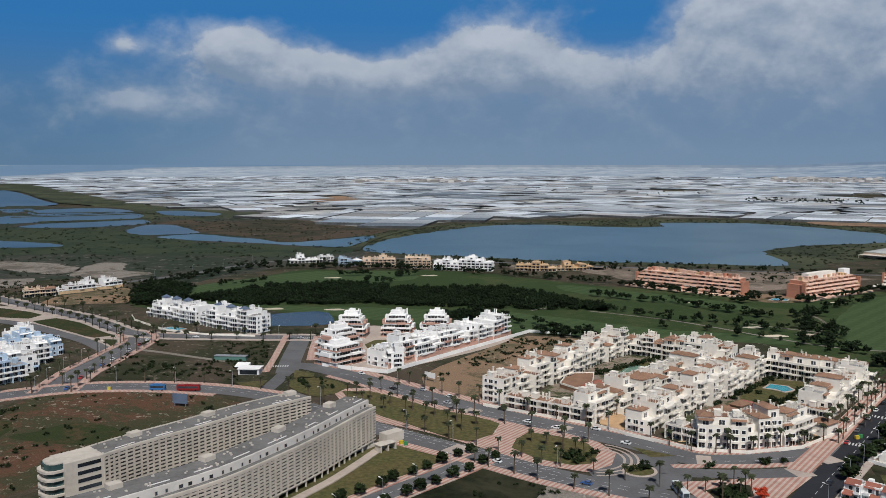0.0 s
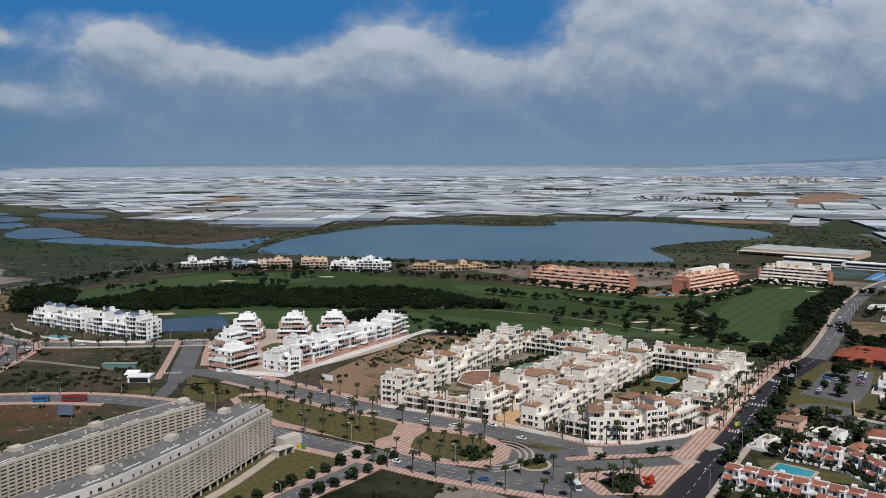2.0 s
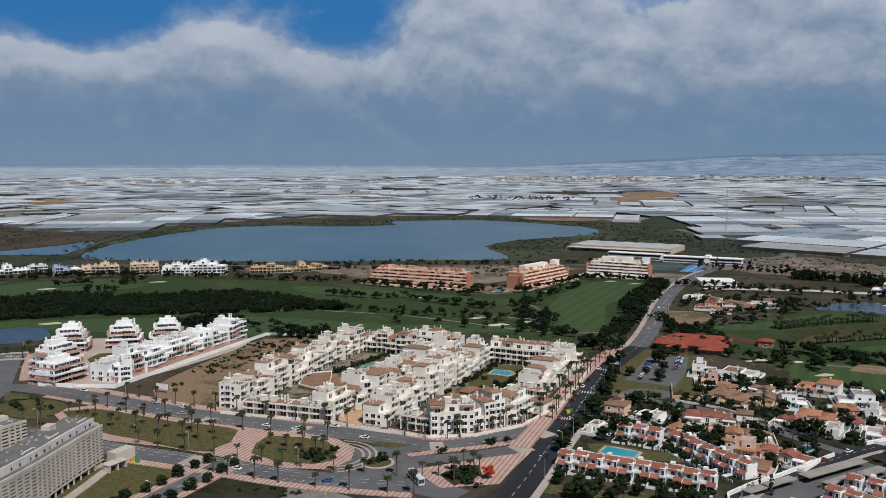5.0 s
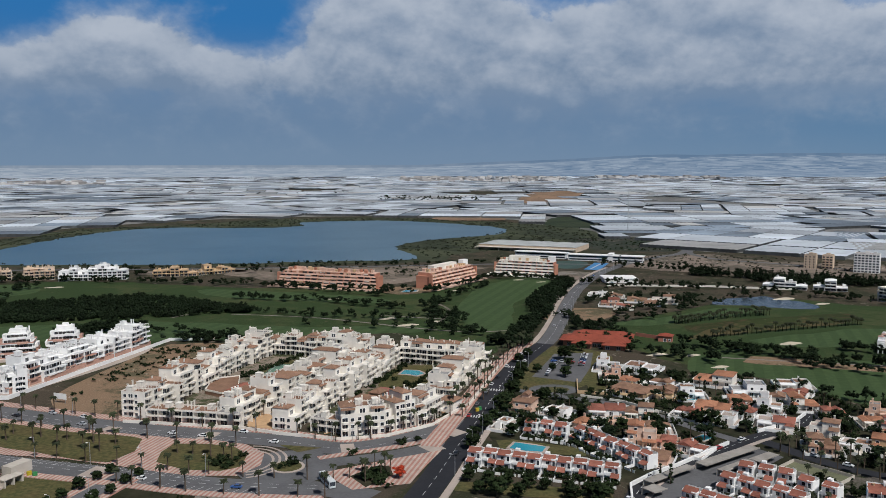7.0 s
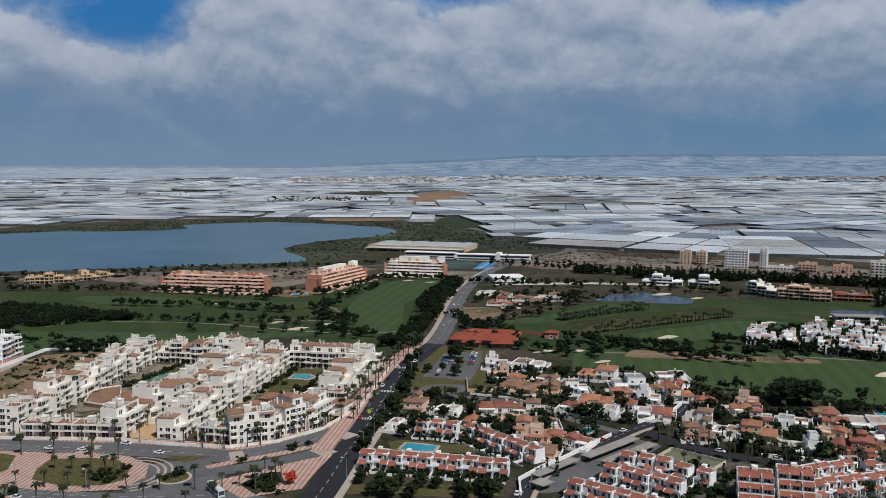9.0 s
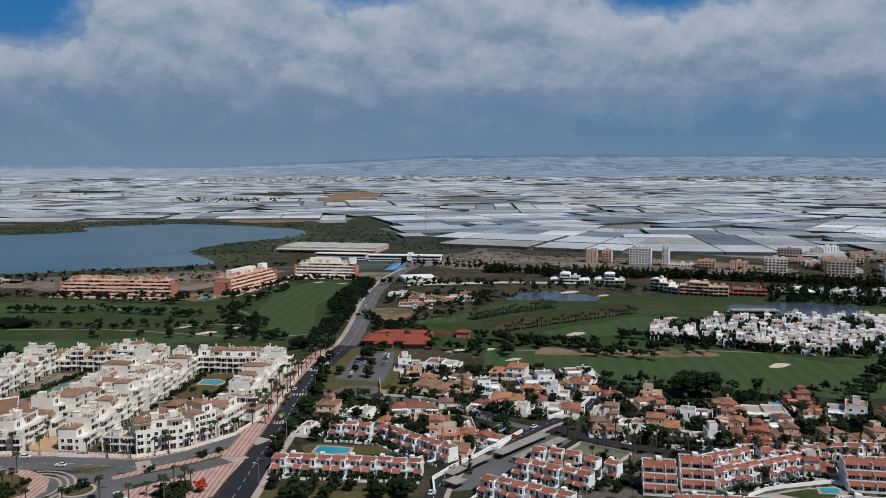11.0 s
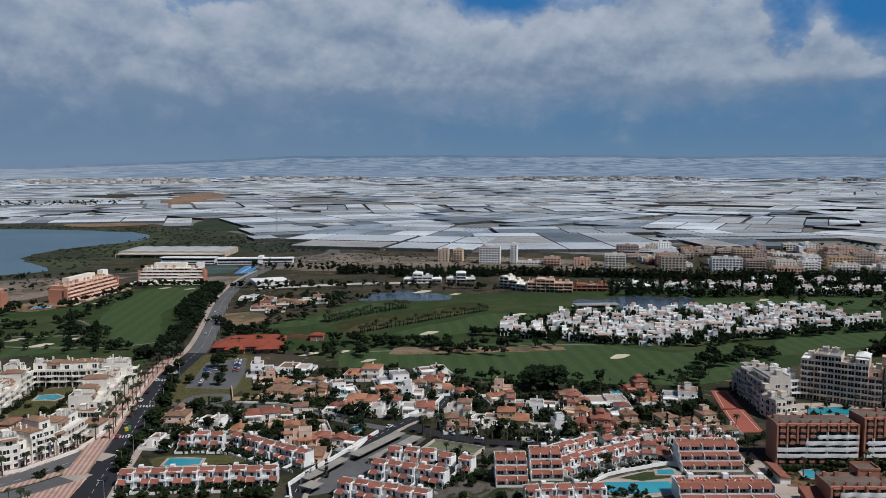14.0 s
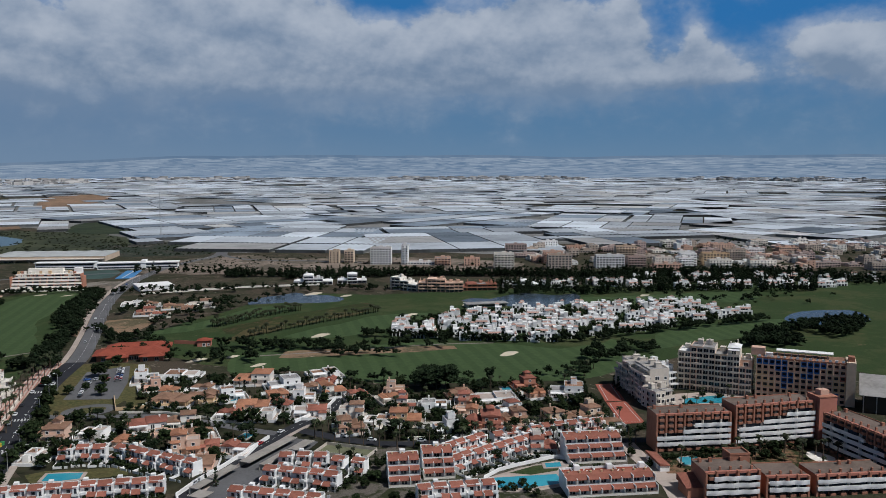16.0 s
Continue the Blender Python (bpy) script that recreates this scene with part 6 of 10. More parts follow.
build_town()
for k, (p, q, s, wl, label) in enumerate((((398, 786), (432, 765), 2, M_WHITE, "white club houses beside a golf pond"), ((440, 768), (466, 752), 2, M_WHITE, "low white houses beside a golf pond"), ((462, 700), (474, 672), 3, M_CREAM, "cream flats with arches by the golf course"),
                                           ((474, 668), (508, 640), 4, M_PEACH, "long peach flats by the golf course"), ((510, 652), (545, 632), 2, M_TERRA, "terracotta house by the golf course"), ((560, 640), (590, 620), 2, M_WHITE, "white house by the golf course"))):
    b = flats(label, "houses along the golf course")
    wing(b, p, q, 14, s, 200 + k, wl, M_REDTILE if k == 4 else wl, far=True, rec=1.6, bay=4.2, piece=9, tiles=0.3, jog=1.0)
hall = thing("golf_hall", "long low dark-roofed club hall by a pond", "building")
m, w = along((455, 566), (489, 552))
part("wall", MB(m).box(0, 0, 0, w, 9, 3.2), M_CONC, hall)
part("roof", MB(m).box(-1, -2, 3.2, w + 1, 10, 3.7), M_ROOFGREY, hall)
part("window_band", MB(m).box(2, -0.1, 0.8, w - 2, 0.1, 2.6), M_GLASS, hall)
M_FLATPAVE = mottled_mat("patio_ground", (0.12, 0.105, 0.09), (0.035, 0.040, 0.020), (0.30, 0.27, 0.24), 0.35, 0.09, 0.5, 0.6)
# ---- houses ----
def dish(parent, x, y, z):
    mb = MB().rod((x, y, z), (x, y, z + 0.7), 0.05, 0.05, 4)
    mb.add([(x + 0.45 * math.cos(a), y - 0.1 - 0.15, z + 0.9 + 0.45 * math.sin(a)) for a in np.linspace(0, 2 * math.pi, 9)[:-1]] + [(x, y + 0.1, z + 0.9)], [tuple(range(8))] + [(i, (i + 1) % 8, 8) for i in range(8)])
    return part("satellite_dish", mb, M_WHITE, parent)


def terrace_unit(w=5.8, tall=True, flip=False):
    """A white terrace house: porch, tiled lean-tos over ground and first floor, roof terrace between party walls."""
    u = thing("terrace_house", "white two-storey terrace house with red tiled lean-to roofs", "house", group="white terrace houses")
    wall = MB().box(0, 3.4, 0, w, 9.6, 3.0).box(0.02, 4.8, 3.0, w - 0.02, 9.6, 5.8)
    wall.box(-0.12, 1.6, 0, 0.12, 9.6, 3.6 if flip else 3.2).box(-0.12, 4.6, 3.2, 0.12, 9.6, 6.2)
    wall.box(0.12, 9.4, 5.8, w - 0.12, 9.6, 6.3).box(w * 0.62, 4.2, 3.0, w - 0.05, 4.8, 6.0)
    wall.box(w * 0.44, 2.0, 0, w * 0.50, 2.2, 2.5).box(w - 0.3, 2.0, 0, w - 0.12, 2.2, 2.5)
    wall.box(0.12, -3.2, 0, w * 0.6, -3.0, 1.1).box(-0.12, -3.2, 0, 0.12, 1.6, 1.2).box(w * 0.75, -3.2, 0, w - 0.12, -3.0, 1.1)
    if flip:
        wall.box(0.5, 7.4, 5.8, 2.2, 9.4, 7.4)
    part("wall", wall, M_WHITE, u)
    part("upper_roof", MB().shed(0.15, 4.1, w * 0.86, 7.2, 5.45 if tall else 5.25, 1.35, 0.1), M_REDTILE, u)
    part("porch_roof", MB().shed(w * 0.45 if flip else 0.2, 1.6, w - 0.2 if flip else w * 0.58, 4.4, 2.3, 1.0, 0.1), M_REDTILE, u)
    part("balcony", MB().box(w * 0.62 if not flip else 0.2, 2.4, 2.9, w - 0.2 if not flip else w * 0.42, 3.4, 3.05).box(w * 0.62 if not flip else 0.2, 2.4, 3.05, w - 0.2 if not flip else w * 0.42, 2.52, 3.9), M_WHITE, u)
    window(u, w * 0.36, 4.75, 3.5, 1.3, 1.4)
    window(u, w * 0.8, 4.15, 3.3, 1.0, 1.9)
    window(u, w * 0.28, 3.35, 0.2, 1.3, 2.0)
    window(u, w * 0.74, 3.35, 0.6, 1.3, 1.4)
    part("roof_terrace", MB().box(0.12, 7.2, 5.8, w - 0.12, 9.4, 5.85), M_ROOFGREY, u)
    if not flip:
        dish(u, w - 0.9, 8.4, 5.85)
    return u


UNITS = [terrace_unit(5.8, True, False), terrace_unit(5.8, False, True)]
used = [False, False]


def terrace_row(p, q, seed, zig=0.8, wide=5.8):
    m, length = along(p, q)
    rnd = random.Random(seed)
    n = max(1, int(length / wide))
    for i in range(n):
        k = i % 2
        at = m @ pose(i * length / n, rnd.uniform(-0.3, 0.3) + zig * (k - 0.5), 0)
        if not used[k]:
            UNITS[k].matrix_basis = at
            used[k] = True
        else:
            copy_thing(UNITS[k], at)


terrace_row((44, 323.5), (99.5, 297.5), 1)
terrace_row((74.5, 359.5), (93, 350), 2)
terrace_row((93, 351), (101, 335), 3)
terrace_row((101.5, 334), (113, 311), 4)
terrace_row((133, 288), (153.5, 263), 5)
terrace_row((160, 282), (170, 268), 6)
terrace_row((172, 233), (200, 220), 7)
terrace_row((204, 250), (252, 252), 8)
terrace_row((212, 264), (236, 266), 9)
terrace_row((236, 264), (262, 258), 10)
terrace_row((145.5, 297.5), (162.5, 284), 11)
terrace_row((262, 261), (292, 250), 12)
terrace_row((113.5, 275.5), (137, 247.5), 13)


def stepped_terrace(p, q, storeys, label, seed):
    """Flats stepping back storey by storey, with tiled strips over deep balconies."""
    b = thing("stepped_flats", label, "building", group="red-roofed stepped flats")
    m, w = along(p, q)
    n = max(2, round(w / 4.6))
    for k in range(storeys):
        y0 = k * 3.2
        part("wall", MB(m).box(0, y0 + 2.2, k * 3, w, 13.5, k * 3 + 3.0), M_WHITE, b)
        part("balcony", MB(m).box(0, y0 - 0.6, k * 3 - (0.2 if k else 0), w, y0 + 2.2, k * 3 + 0.15).box(0, y0 - 0.6, k * 3 + 0.15, w, y0 - 0.45, k * 3 + 0.9), M_WHITE if k else M_CREAM, b)
        part("tile_strip", MB(m).shed(0.1, y0 - 0.1, w - 0.1, y0 + 3.0, k * 3 + 2.35, 1.1, 0.15), M_REDTILE, b)
        for j in range(n + 1):
            part("party_wall", MB(m).box(w * j / n - 0.12, y0 - 0.6, k * 3, w * j / n + 0.12, y0 + 2.3, k * 3 + (2.9 if j % 2 else 3.5)), M_WHITE, b)
        for j in range(n):
            window(b, *(m @ Vector((w * (j + 0.5) / n, y0 + 2.15, k * 3 + 0.3))), 2.2, 2.0, turn=math.degrees(m.to_euler().z))
    t = storeys * 3
    part("roof", MB(m).box(0, storeys * 3.2, t, w, 13.5, t + 0.08), M_CLUBTILE, b, "red tiled roof terrace")
    part("parapet", MB(m).box(0, 13.2, t, w, 13.5, t + 0.9).box(-0.1, storeys * 3.2, t, 0.15, 13.2, t + 0.9).box(w - 0.15, storeys * 3.2, t, w + 0.1, 13.2, t + 0.9), M_WHITE, b)
    part("upper_tiles", MB(m).shed(0.3, storeys * 3.2 - 0.6, w - 0.3, storeys * 3.2 + 2.4, t + 0.1, 0.8, 0.1), M_REDTILE, b)
    rnd = random.Random(seed)
    for j in range(n):
        x = w * (j + 0.5) / n
        if j % 2:
            part("roof_divider", MB(m).box(w * j / n - 0.1, storeys * 3.2 + 1.8, t, w * j / n + 0.1, 13.2, t + 0.8), M_WHITE, b)
        if j % 3 == 1:
            part("stair_hut", MB(m).box(x - 1.1, 11.0, t, x + 1.1, 13.2, t + 2.1), M_WHITE, b)
        part("chimney", MB(m).box(x - 0.3, storeys * 3.2 + 1.0, t, x + 0.3, storeys * 3.2 + 1.6, t + 1.3).box(x - 0.4, storeys * 3.2 + 0.9, t + 1.3, x + 0.4, storeys * 3.2 + 1.7, t + 1.45), M_OCHRE, b)
    for _ in range(n):
        dish(b, *(m @ Vector((rnd.uniform(1, w - 1), rnd.uniform(storeys * 3.2 + 1, 12.8), t))))
    return b


for k, (p, q, s) in enumerate((((174, 257), (185, 251), 3), ((190, 256), (201, 250), 3), ((249, 234), (271, 222), 3), ((223, 208), (254, 191), 2))):
    stepped_terrace(p, q, s, "white stepped flats with red tiled strips over balconies", k)


def villa(x, y, turn, w, d, s, wall, roof, label, seed):
    """A detached house of several blocks at different heights: tiled or flat roofs, terraces with parapets, an arcade, chimneys, a walled garden."""
    rnd = random.Random(seed)
    v = thing("villa", label, "house", pose(x, y, 0, 0, 0, turn), "detached villas")
    f = rnd.choice((-1, 1))
    h = s * 2.9 + 0.1
    # the blocks: x0, x1, y0, y1, height, tiled
    main = w * rnd.uniform(0.50, 0.62)
    a0, a1 = (-w / 2, -w / 2 + main) if f > 0 else (w / 2 - main, w / 2)
    b0, b1 = (a1, w / 2) if f > 0 else (-w / 2, a0)
    lower = max(2.9, h - 2.9) if s > 1 else 2.5
    blocks = [(a0, a1, -d / 2 + 0.8, d / 2, h, bool(roof)), (b0, b1, -d / 2 + rnd.uniform(0, 2.0), d / 2 - rnd.uniform(0, 1.5), lower, bool(roof) and rnd.random() < 0.75)]
    if rnd.random() < 0.7:
        c = rnd.uniform(2.6, 4.0)
        e0 = a0 if f > 0 else a1 - c
        blocks.append((e0, e0 + c, -d / 2 - 1.4, -d / 2 + 0.8, h - 2.9 if s > 1 else 2.3, bool(roof)))
    if s > 1 and rnd.random() < 0.5:
        c = (a0 + a1) / 2
        blocks.append((c - 1.7, c + 1.7, 0.2, d / 2 - 0.6, h + 2.3, bool(roof) and rnd.random() < 0.6))
    for k, (x0, x1, y0, y1, t, tiled) in enumerate(blocks):
        z0 = h if k == 3 or (k == 2 and len(blocks) == 3 and t > h) else 0
        part("wall", MB().box(x0, y0, z0, x1, y1, t), wall, v)
        if tiled:
            part("roof", MB().hip(x0, y0, x1, y1, t, rnd.uniform(1.0, 1.6), 0.4, rnd.random() < 0.35), roof, v)
        else:
            rim = MB()
            for q in ((x0, y0, x1, y0 + 0.2), (x0, y1 - 0.2, x1, y1), (x0, y0 + 0.2, x0 + 0.2, y1 - 0.2), (x1 - 0.2, y0 + 0.2, x1, y1 - 0.2)):
                rim.box(q[0], q[1], t, q[2], q[3], t + 0.75)
            part("parapet", rim, wall, v)
            part("roof_terrace", MB().box(x0 + 0.2, y0 + 0.2, t, x1 - 0.2, y1 - 0.2, t + 0.06), rnd.choice((M_ROOFGREY, M_PLAINPAVE, M_TILE)), v)
        for lvl in range(int((t - z0) / 2.8)):
            n = max(1, int((x1 - x0) / 3.6))
            for j in range(n):
                xx = x0 + (x1 - x0) * (j + 0.5) / n
                tall = (lvl == 0 and k < 2)
                window(v, xx, y0 - 0.04, z0 + lvl * 2.9 + (0.3 if tall else 0.9), 1.6 if tall else 1.2, 2.0 if tall else 1.2, split=seed % 3 == 0)
            if x0 <= -w / 2 + 0.1:
                window(v, x0 - 0.04, (y0 + y1) / 2, z0 + lvl * 2.9 + 0.9, 1.2, 1.2, turn=-90, split=seed % 3 == 0)
    # arcade before the lower block
    pw = b1 - b0
    porch = MB().box(b0, -d / 2 - 1.9, 2.35, b1, blocks[1][2] - 0.02, 2.7)
    part("porch_roof", porch, wall, v)
    for k in range(3):
        px = b0 + 0.2 + (pw - 0.4) * k / 2
        part("porch_pillar", MB().box(px - 0.18, -d / 2 - 1.9, 0, px + 0.18, -d / 2 - 1.55, 2.35), wall, v)
    if roof and rnd.random() < 0.5:
        part("porch_tiles", MB().shed(b0, -d / 2 - 1.9, b1, blocks[1][2] - 0.02, 2.7, 0.7, 0.2), roof, v)
    if s > 1:
        part("balcony", MB().box(a0 + 0.3, -d / 2 - 0.4, 2.75, a1 - 0.3, -d / 2 + 0.78, 2.95).box(a0 + 0.3, -d / 2 - 0.4, 2.95, a1 - 0.3, -d / 2 - 0.28, 3.8), wall, v)
    gx, gy = w / 2 + 2.2, d / 2 + 3.0
    part("patio", MB().box(-w / 2 - 1.6, -d / 2 - 5.5, 0.1, w / 2 + 1.6, d / 2 + (2.4 if seed % 2 else 0.8), 0.26 + 0.004 * (seed % 9)), (M_PLAINPAVE, M_FLATPAVE, M_PLAINPAVE, M_CONC)[seed % 4], v)
    fence = wall if seed % 3 == 0 else M_WHITE
    run = MB().box(-gx, -gy - 3, 0, gx * 0.3, -gy - 2.75, 1.5).box(gx * 0.6, -gy - 3, 0, gx, -gy - 2.75, 1.5).box(-gx, -gy - 2.75, 0, -gx + 0.25, gy, 1.5)
    part("garden_wall", run.box(gx - 0.25, -gy - 2.75, 0, gx, gy, 1.5).box(-gx + 0.25, gy - 0.25, 0, gx - 0.25, gy, 1.7), fence, v)
    if seed % 4 == 1:
        part("pool_rim", MB().box(-w * 0.3 - 0.6, -d / 2 - 5.4, 0.3, w * 0.15 + 0.6, -d / 2 - 2.2, 0.36), M_WHITE, v)
        part("pool", MB().box(-w * 0.3, -d / 2 - 5.0, 0.36, w * 0.15, -d / 2 - 2.6, 0.40), M_POOL, v, "small blue garden pool")
    cx, cy = (a0 + a1) / 2 + rnd.uniform(-1.5, 1.5), rnd.uniform(0, d / 3)
    top = h + rnd.uniform(1.6, 2.4)
    part("chimney", MB().box(cx, cy, h, cx + 0.7, cy + 0.7, top).box(cx - 0.12, cy - 0.12, top, cx + 0.82, cy + 0.82, top + 0.2), wall, v)
    return v


W_, C_, S_, O_, B_, T_, P_ = M_WHITE, M_CREAM, M_SALMON, M_OCHRE, M_BEIGE, M_TERRA, M_PEACH
TONE = {M_PEACH: "peach", W_: "white", C_: "cream", S_: "salmon-pink", O_: "ochre", B_: "beige", T_: "terracotta"}
VILLAS = [
    (150, 479, 13, 10, 2, W_, None), (169, 474, 18, 14, 1, W_, None), (148, 426, 20, 14, 1, O_, M_TILE), (162, 423, 15, 10, 1, O_, M_TILE), (200, 441, 20, 14, 2, C_, M_ORANGETILE), (207, 417, 17, 12, 2, W_, None), (175, 414, 12, 8, 2, W_, None),
    (177, 391, 16, 12, 1, P_, M_ORANGETILE), (174, 374, 13, 9, 1, W_, None), (137, 384, 13, 9, 2, C_, M_TILE), (123, 392, 18, 13, 1, W_, M_REDTILE), (125, 345, 12, 8, 3, P_, M_ORANGETILE), (134, 343, 10, 8, 1, S_, M_REDTILE), (81, 400, 16, 12, 2, P_, M_TILE),
    (99, 392, 11, 8, 1, W_, None), (71, 374, 9, 8, 1, W_, None), (196, 364, 16, 12, 1, W_, M_REDTILE), (223, 390, 13, 9, 2, C_, M_ORANGETILE), (207, 342, 12, 8, 3, C_, M_TILE), (215, 329, 13, 9, 1, W_, None), (227, 324, 15, 10, 2, O_, M_ORANGETILE),
    (253, 336, 13, 9, 1, W_, None), (272, 331, 11, 8, 2, S_, M_REDTILE), (286, 326, 20, 14, 1, W_, None), (317, 338, 12, 8, 2, T_, M_REDTILE), (234, 300, 12, 9, 2, W_, None), (254, 297, 16, 12, 2, T_, M_REDTILE), (270, 293, 11, 8, 2, S_, M_TILE),
    (143, 333, 11, 8, 1, W_, M_REDTILE), (231, 377, 9, 8, 1, S_, M_REDTILE), (241, 360, 10, 8, 1, C_, M_ORANGETILE), (190, 383, 10, 8, 1, W_, M_REDTILE), (325, 312, 18, 13, 2, W_, None), (288, 280, 15, 10, 2, B_, M_TILE), (303, 276, 13, 9, 2, B_, M_TILE),
    (239, 429, 16, 10, 1, W_, None), (215, 404, 11, 8, 1, C_, M_TILE),
]
for k, (x, y, w, d, s, wl, rf) in enumerate(VILLAS):
    storey = ("single-storey", "two-storey", "three-storey")[s - 1]
    cover = {None: "flat roofs", M_REDTILE: "red tiled roofs", M_ORANGETILE: "orange tiled roofs"}.get(rf, "brown tiled roofs")
    villa(x, y, -30 + random.Random(k).choice((-14, -6, 0, 8, 16)), w, d, s, wl, rf, f"{TONE[wl]} {storey} villa with {cover} in a garden", 300 + k)
# smaller houses in the gaps between the villas
R = random.Random(31)
GARDEN = [(66, 368), (78, 430), (120, 420), (150, 478), (190, 458), (233, 440), (240, 416), (250, 396), (266, 376), (296, 362), (330, 343), (345, 312), (318, 258), (255, 232), (205, 300), (185, 350), (130, 320), (112, 330), (104, 350), (95, 372)]
LANES = [p for line in (VILLA_ROAD, PALM_ROAD, AVENUE, LANE) for p in curve(line, 4.0)]
HOUSES = [(v[0], v[1], max(v[2], v[3])) for v in VILLAS]
for _ in range(6000):
    x, y, w = R.uniform(80, 335), R.uniform(250, 470), R.uniform(9, 12)
    if len(HOUSES) >= len(VILLAS) + 22 or not inside((x, y), GARDEN) or not inside((x + 7, y + 7), GARDEN):
        continue
    if any(math.dist((x, y), p) < 10 for p in LANES) or any(math.dist((x, y), v[:2]) < 0.5 * (w + v[2]) + 3.0 for v in HOUSES) or math.dist((x, y), (275, 368)) < 16 or math.dist((x, y), (100, 330)) < 24 or inside((x, y), [(348, 324), (368, 315), (326, 246), (300, 255)]):
        continue
    wl, rf, tall = R.choice((W_, W_, C_, P_, S_)), R.choice((None, M_REDTILE, M_TILE, M_ORANGETILE)), R.choice((1, 1, 2))
    cover = {None: "a flat roof terrace", M_REDTILE: "red tiled roofs", M_ORANGETILE: "orange tiled roofs"}.get(rf, "brown tiled roofs")
    villa(x, y, -30 + R.choice((-14, -6, 0, 8, 16)), w, w * 0.72, tall, wl, rf, f"small {TONE[wl]} house with {cover} among gardens", 500 + len(HOUSES))
    HOUSES.append((x, y, w))
for pts, label in (([(168, 408), (176, 411), (182, 404), (176, 400)], "blue villa swimming pool with a rounded end"), ([(147, 446), (153, 448), (157, 443), (151, 441)], "small villa swimming pool on a lawn"), ([(150, 349), (156, 353), (159, 349), (153, 345)], "turquoise villa swimming pool"), ([(306, 345), (312, 341), (309, 336), (303, 340)], "turquoise villa swimming pool behind a hedge"),
                   ([(66, 344), (70, 351), (76, 347.5), (82, 344), (79, 338), (72, 340)], "turquoise terrace-house swimming pool"), ([(206, 232), (213, 240), (236, 228), (232, 219), (216, 224)], "large turquoise swimming pool of the stepped flats"), ([(238, 236), (241, 240), (247, 237), (244, 233)], "round shallow paddling pool"),
                   ([(362, 262), (370, 268), (388, 262), (392, 255), (380, 250)], "large turquoise hotel swimming pool"), ([(287, 204), (292, 211), (301, 207), (304, 201), (295, 197)], "round blue hotel swimming pool"), ([(215, 358), (221, 362), (226, 356), (220, 352)], "small villa swimming pool")):
    pool(pts, label)

# the club house with its wide red roofs
club = thing("club_house", "low red club house under wide red tiled roofs", "building", pose(163, 549, 0, 0, 0, -22))
part("wall", MB().box(-21, -12, 0, 21, 12, 4.2).box(-14, -17, 0, -2, -12, 3.4).box(6, -18, 0, 20, -12, 3.4), M_BROWNWALL, club)
part("roof", MB().hip(-22, -13, 22, 4, 4.2, 3.4, 1.4), M_CLUBTILE, club)
part("roof", MB().hip(-16, 2, 23, 14, 5.0, 3.0, 1.4), M_CLUBTILE, club)
part("porch_roof", MB().hip(-14, -18, -2, -11, 3.4, 2.0, 0.9), M_CLUBTILE, club)
part("porch_roof", MB().hip(6, -19, 20, -11, 3.4, 2.0, 0.9), M_CLUBTILE, club)
for x in (-17, -8, 0, 3, 9, 16):
    window(club, x, -12.05 if x not in (-8, 9, 16) else (-17.05 if x < 0 else -18.05), 0.4, 2.4, 2.2)
patch("car_park", [(101, 465), (114, 492), (127, 521), (153, 522), (140, 482), (125, 449)], 0.21, M_ASPHALT, "grey car park before the club house", wob=0, smooth=False)
patch("car_park_verge", [(86, 444), (112, 432), (146, 470), (162, 520), (128, 545), (112, 538)], 0.14, M_LAWN, "planted verge around the car park", wob=1)
patch("villa_lawn", [(128, 450), (140, 462), (160, 452), (156, 430), (138, 424), (126, 432)], 0.15, M_LAWN, "walled villa lawn", wob=1)
wall_run("villa_wall", [(124, 452), (118, 428), (140, 420), (160, 415)], 1.8, 0.5, M_OCHRE, "ochre garden wall around a lawn")
wall_run("white_wall", [(100, 283), (104, 297), (116, 307), (130, 316), (146, 328), (162, 340)], 1.7, 0.8, M_WHITE, "white garden wall along the villa road")
wall_run("white_wall", [(182, 354), (206, 366), (218, 378)], 1.7, 0.8, M_WHITE, "white garden wall climbing beside the road")
wall_run("white_wall", [(212, 300), (234, 289), (258, 273), (290, 249)], 1.6, 0.6, M_CREAM, "cream wall along the palm road")
wall_run("white_wall", [(200, 345), (214, 325), (236, 312), (262, 296), (300, 270)], 1.4, 0.5, M_CREAM, "cream garden wall above the palm road")

M_PORT = stuff_mat("car_port_sheet", (0.31, 0.285, 0.255), 0.85, 0.15, 0.5, 0.1)
# long car ports beside the villa road
for p, q, deep in (((137, 310.4), (168.2, 328.7), 5.4), ((109.7, 294.8), (132.6, 309.2), 4.2), ((142, 302.8), (159, 313), 4.0), ((160.2, 312.4), (172.3, 319.7), 5.0), ((107, 286), (113, 289.5), 6.5)):
    c = thing("car_port", "long grey car port with a flat sheet roof", "car port", group="car ports")
    m, w = along(p, q)
    part("roof", MB(m).box(0, -deep / 2, 2.6, w, deep / 2, 2.85).box(0, -deep / 2, 2.85, w, -deep / 2 + 0.25, 3.0), M_PORT, c)
    n = max(2, int(w / 6))
    for k in range(n + 1):
        part("post", MB(m).box(0.2 + k * (w - 0.6) / n, deep / 2 - 0.6, 0, 0.45 + k * (w - 0.6) / n, deep / 2 - 0.3, 2.6), M_METAL, c)
    part("back_wall", MB(m).box(0, deep / 2 - 0.25, 0, w, deep / 2, 2.2), M_CONC, c)
patch("car_port_yard", [(102, 284), (108, 300), (140, 317), (172, 333), (178, 322), (150, 300), (124, 282)], 0.17, M_ASPHALT, "grey yard under the car ports", wob=0, smooth=False)
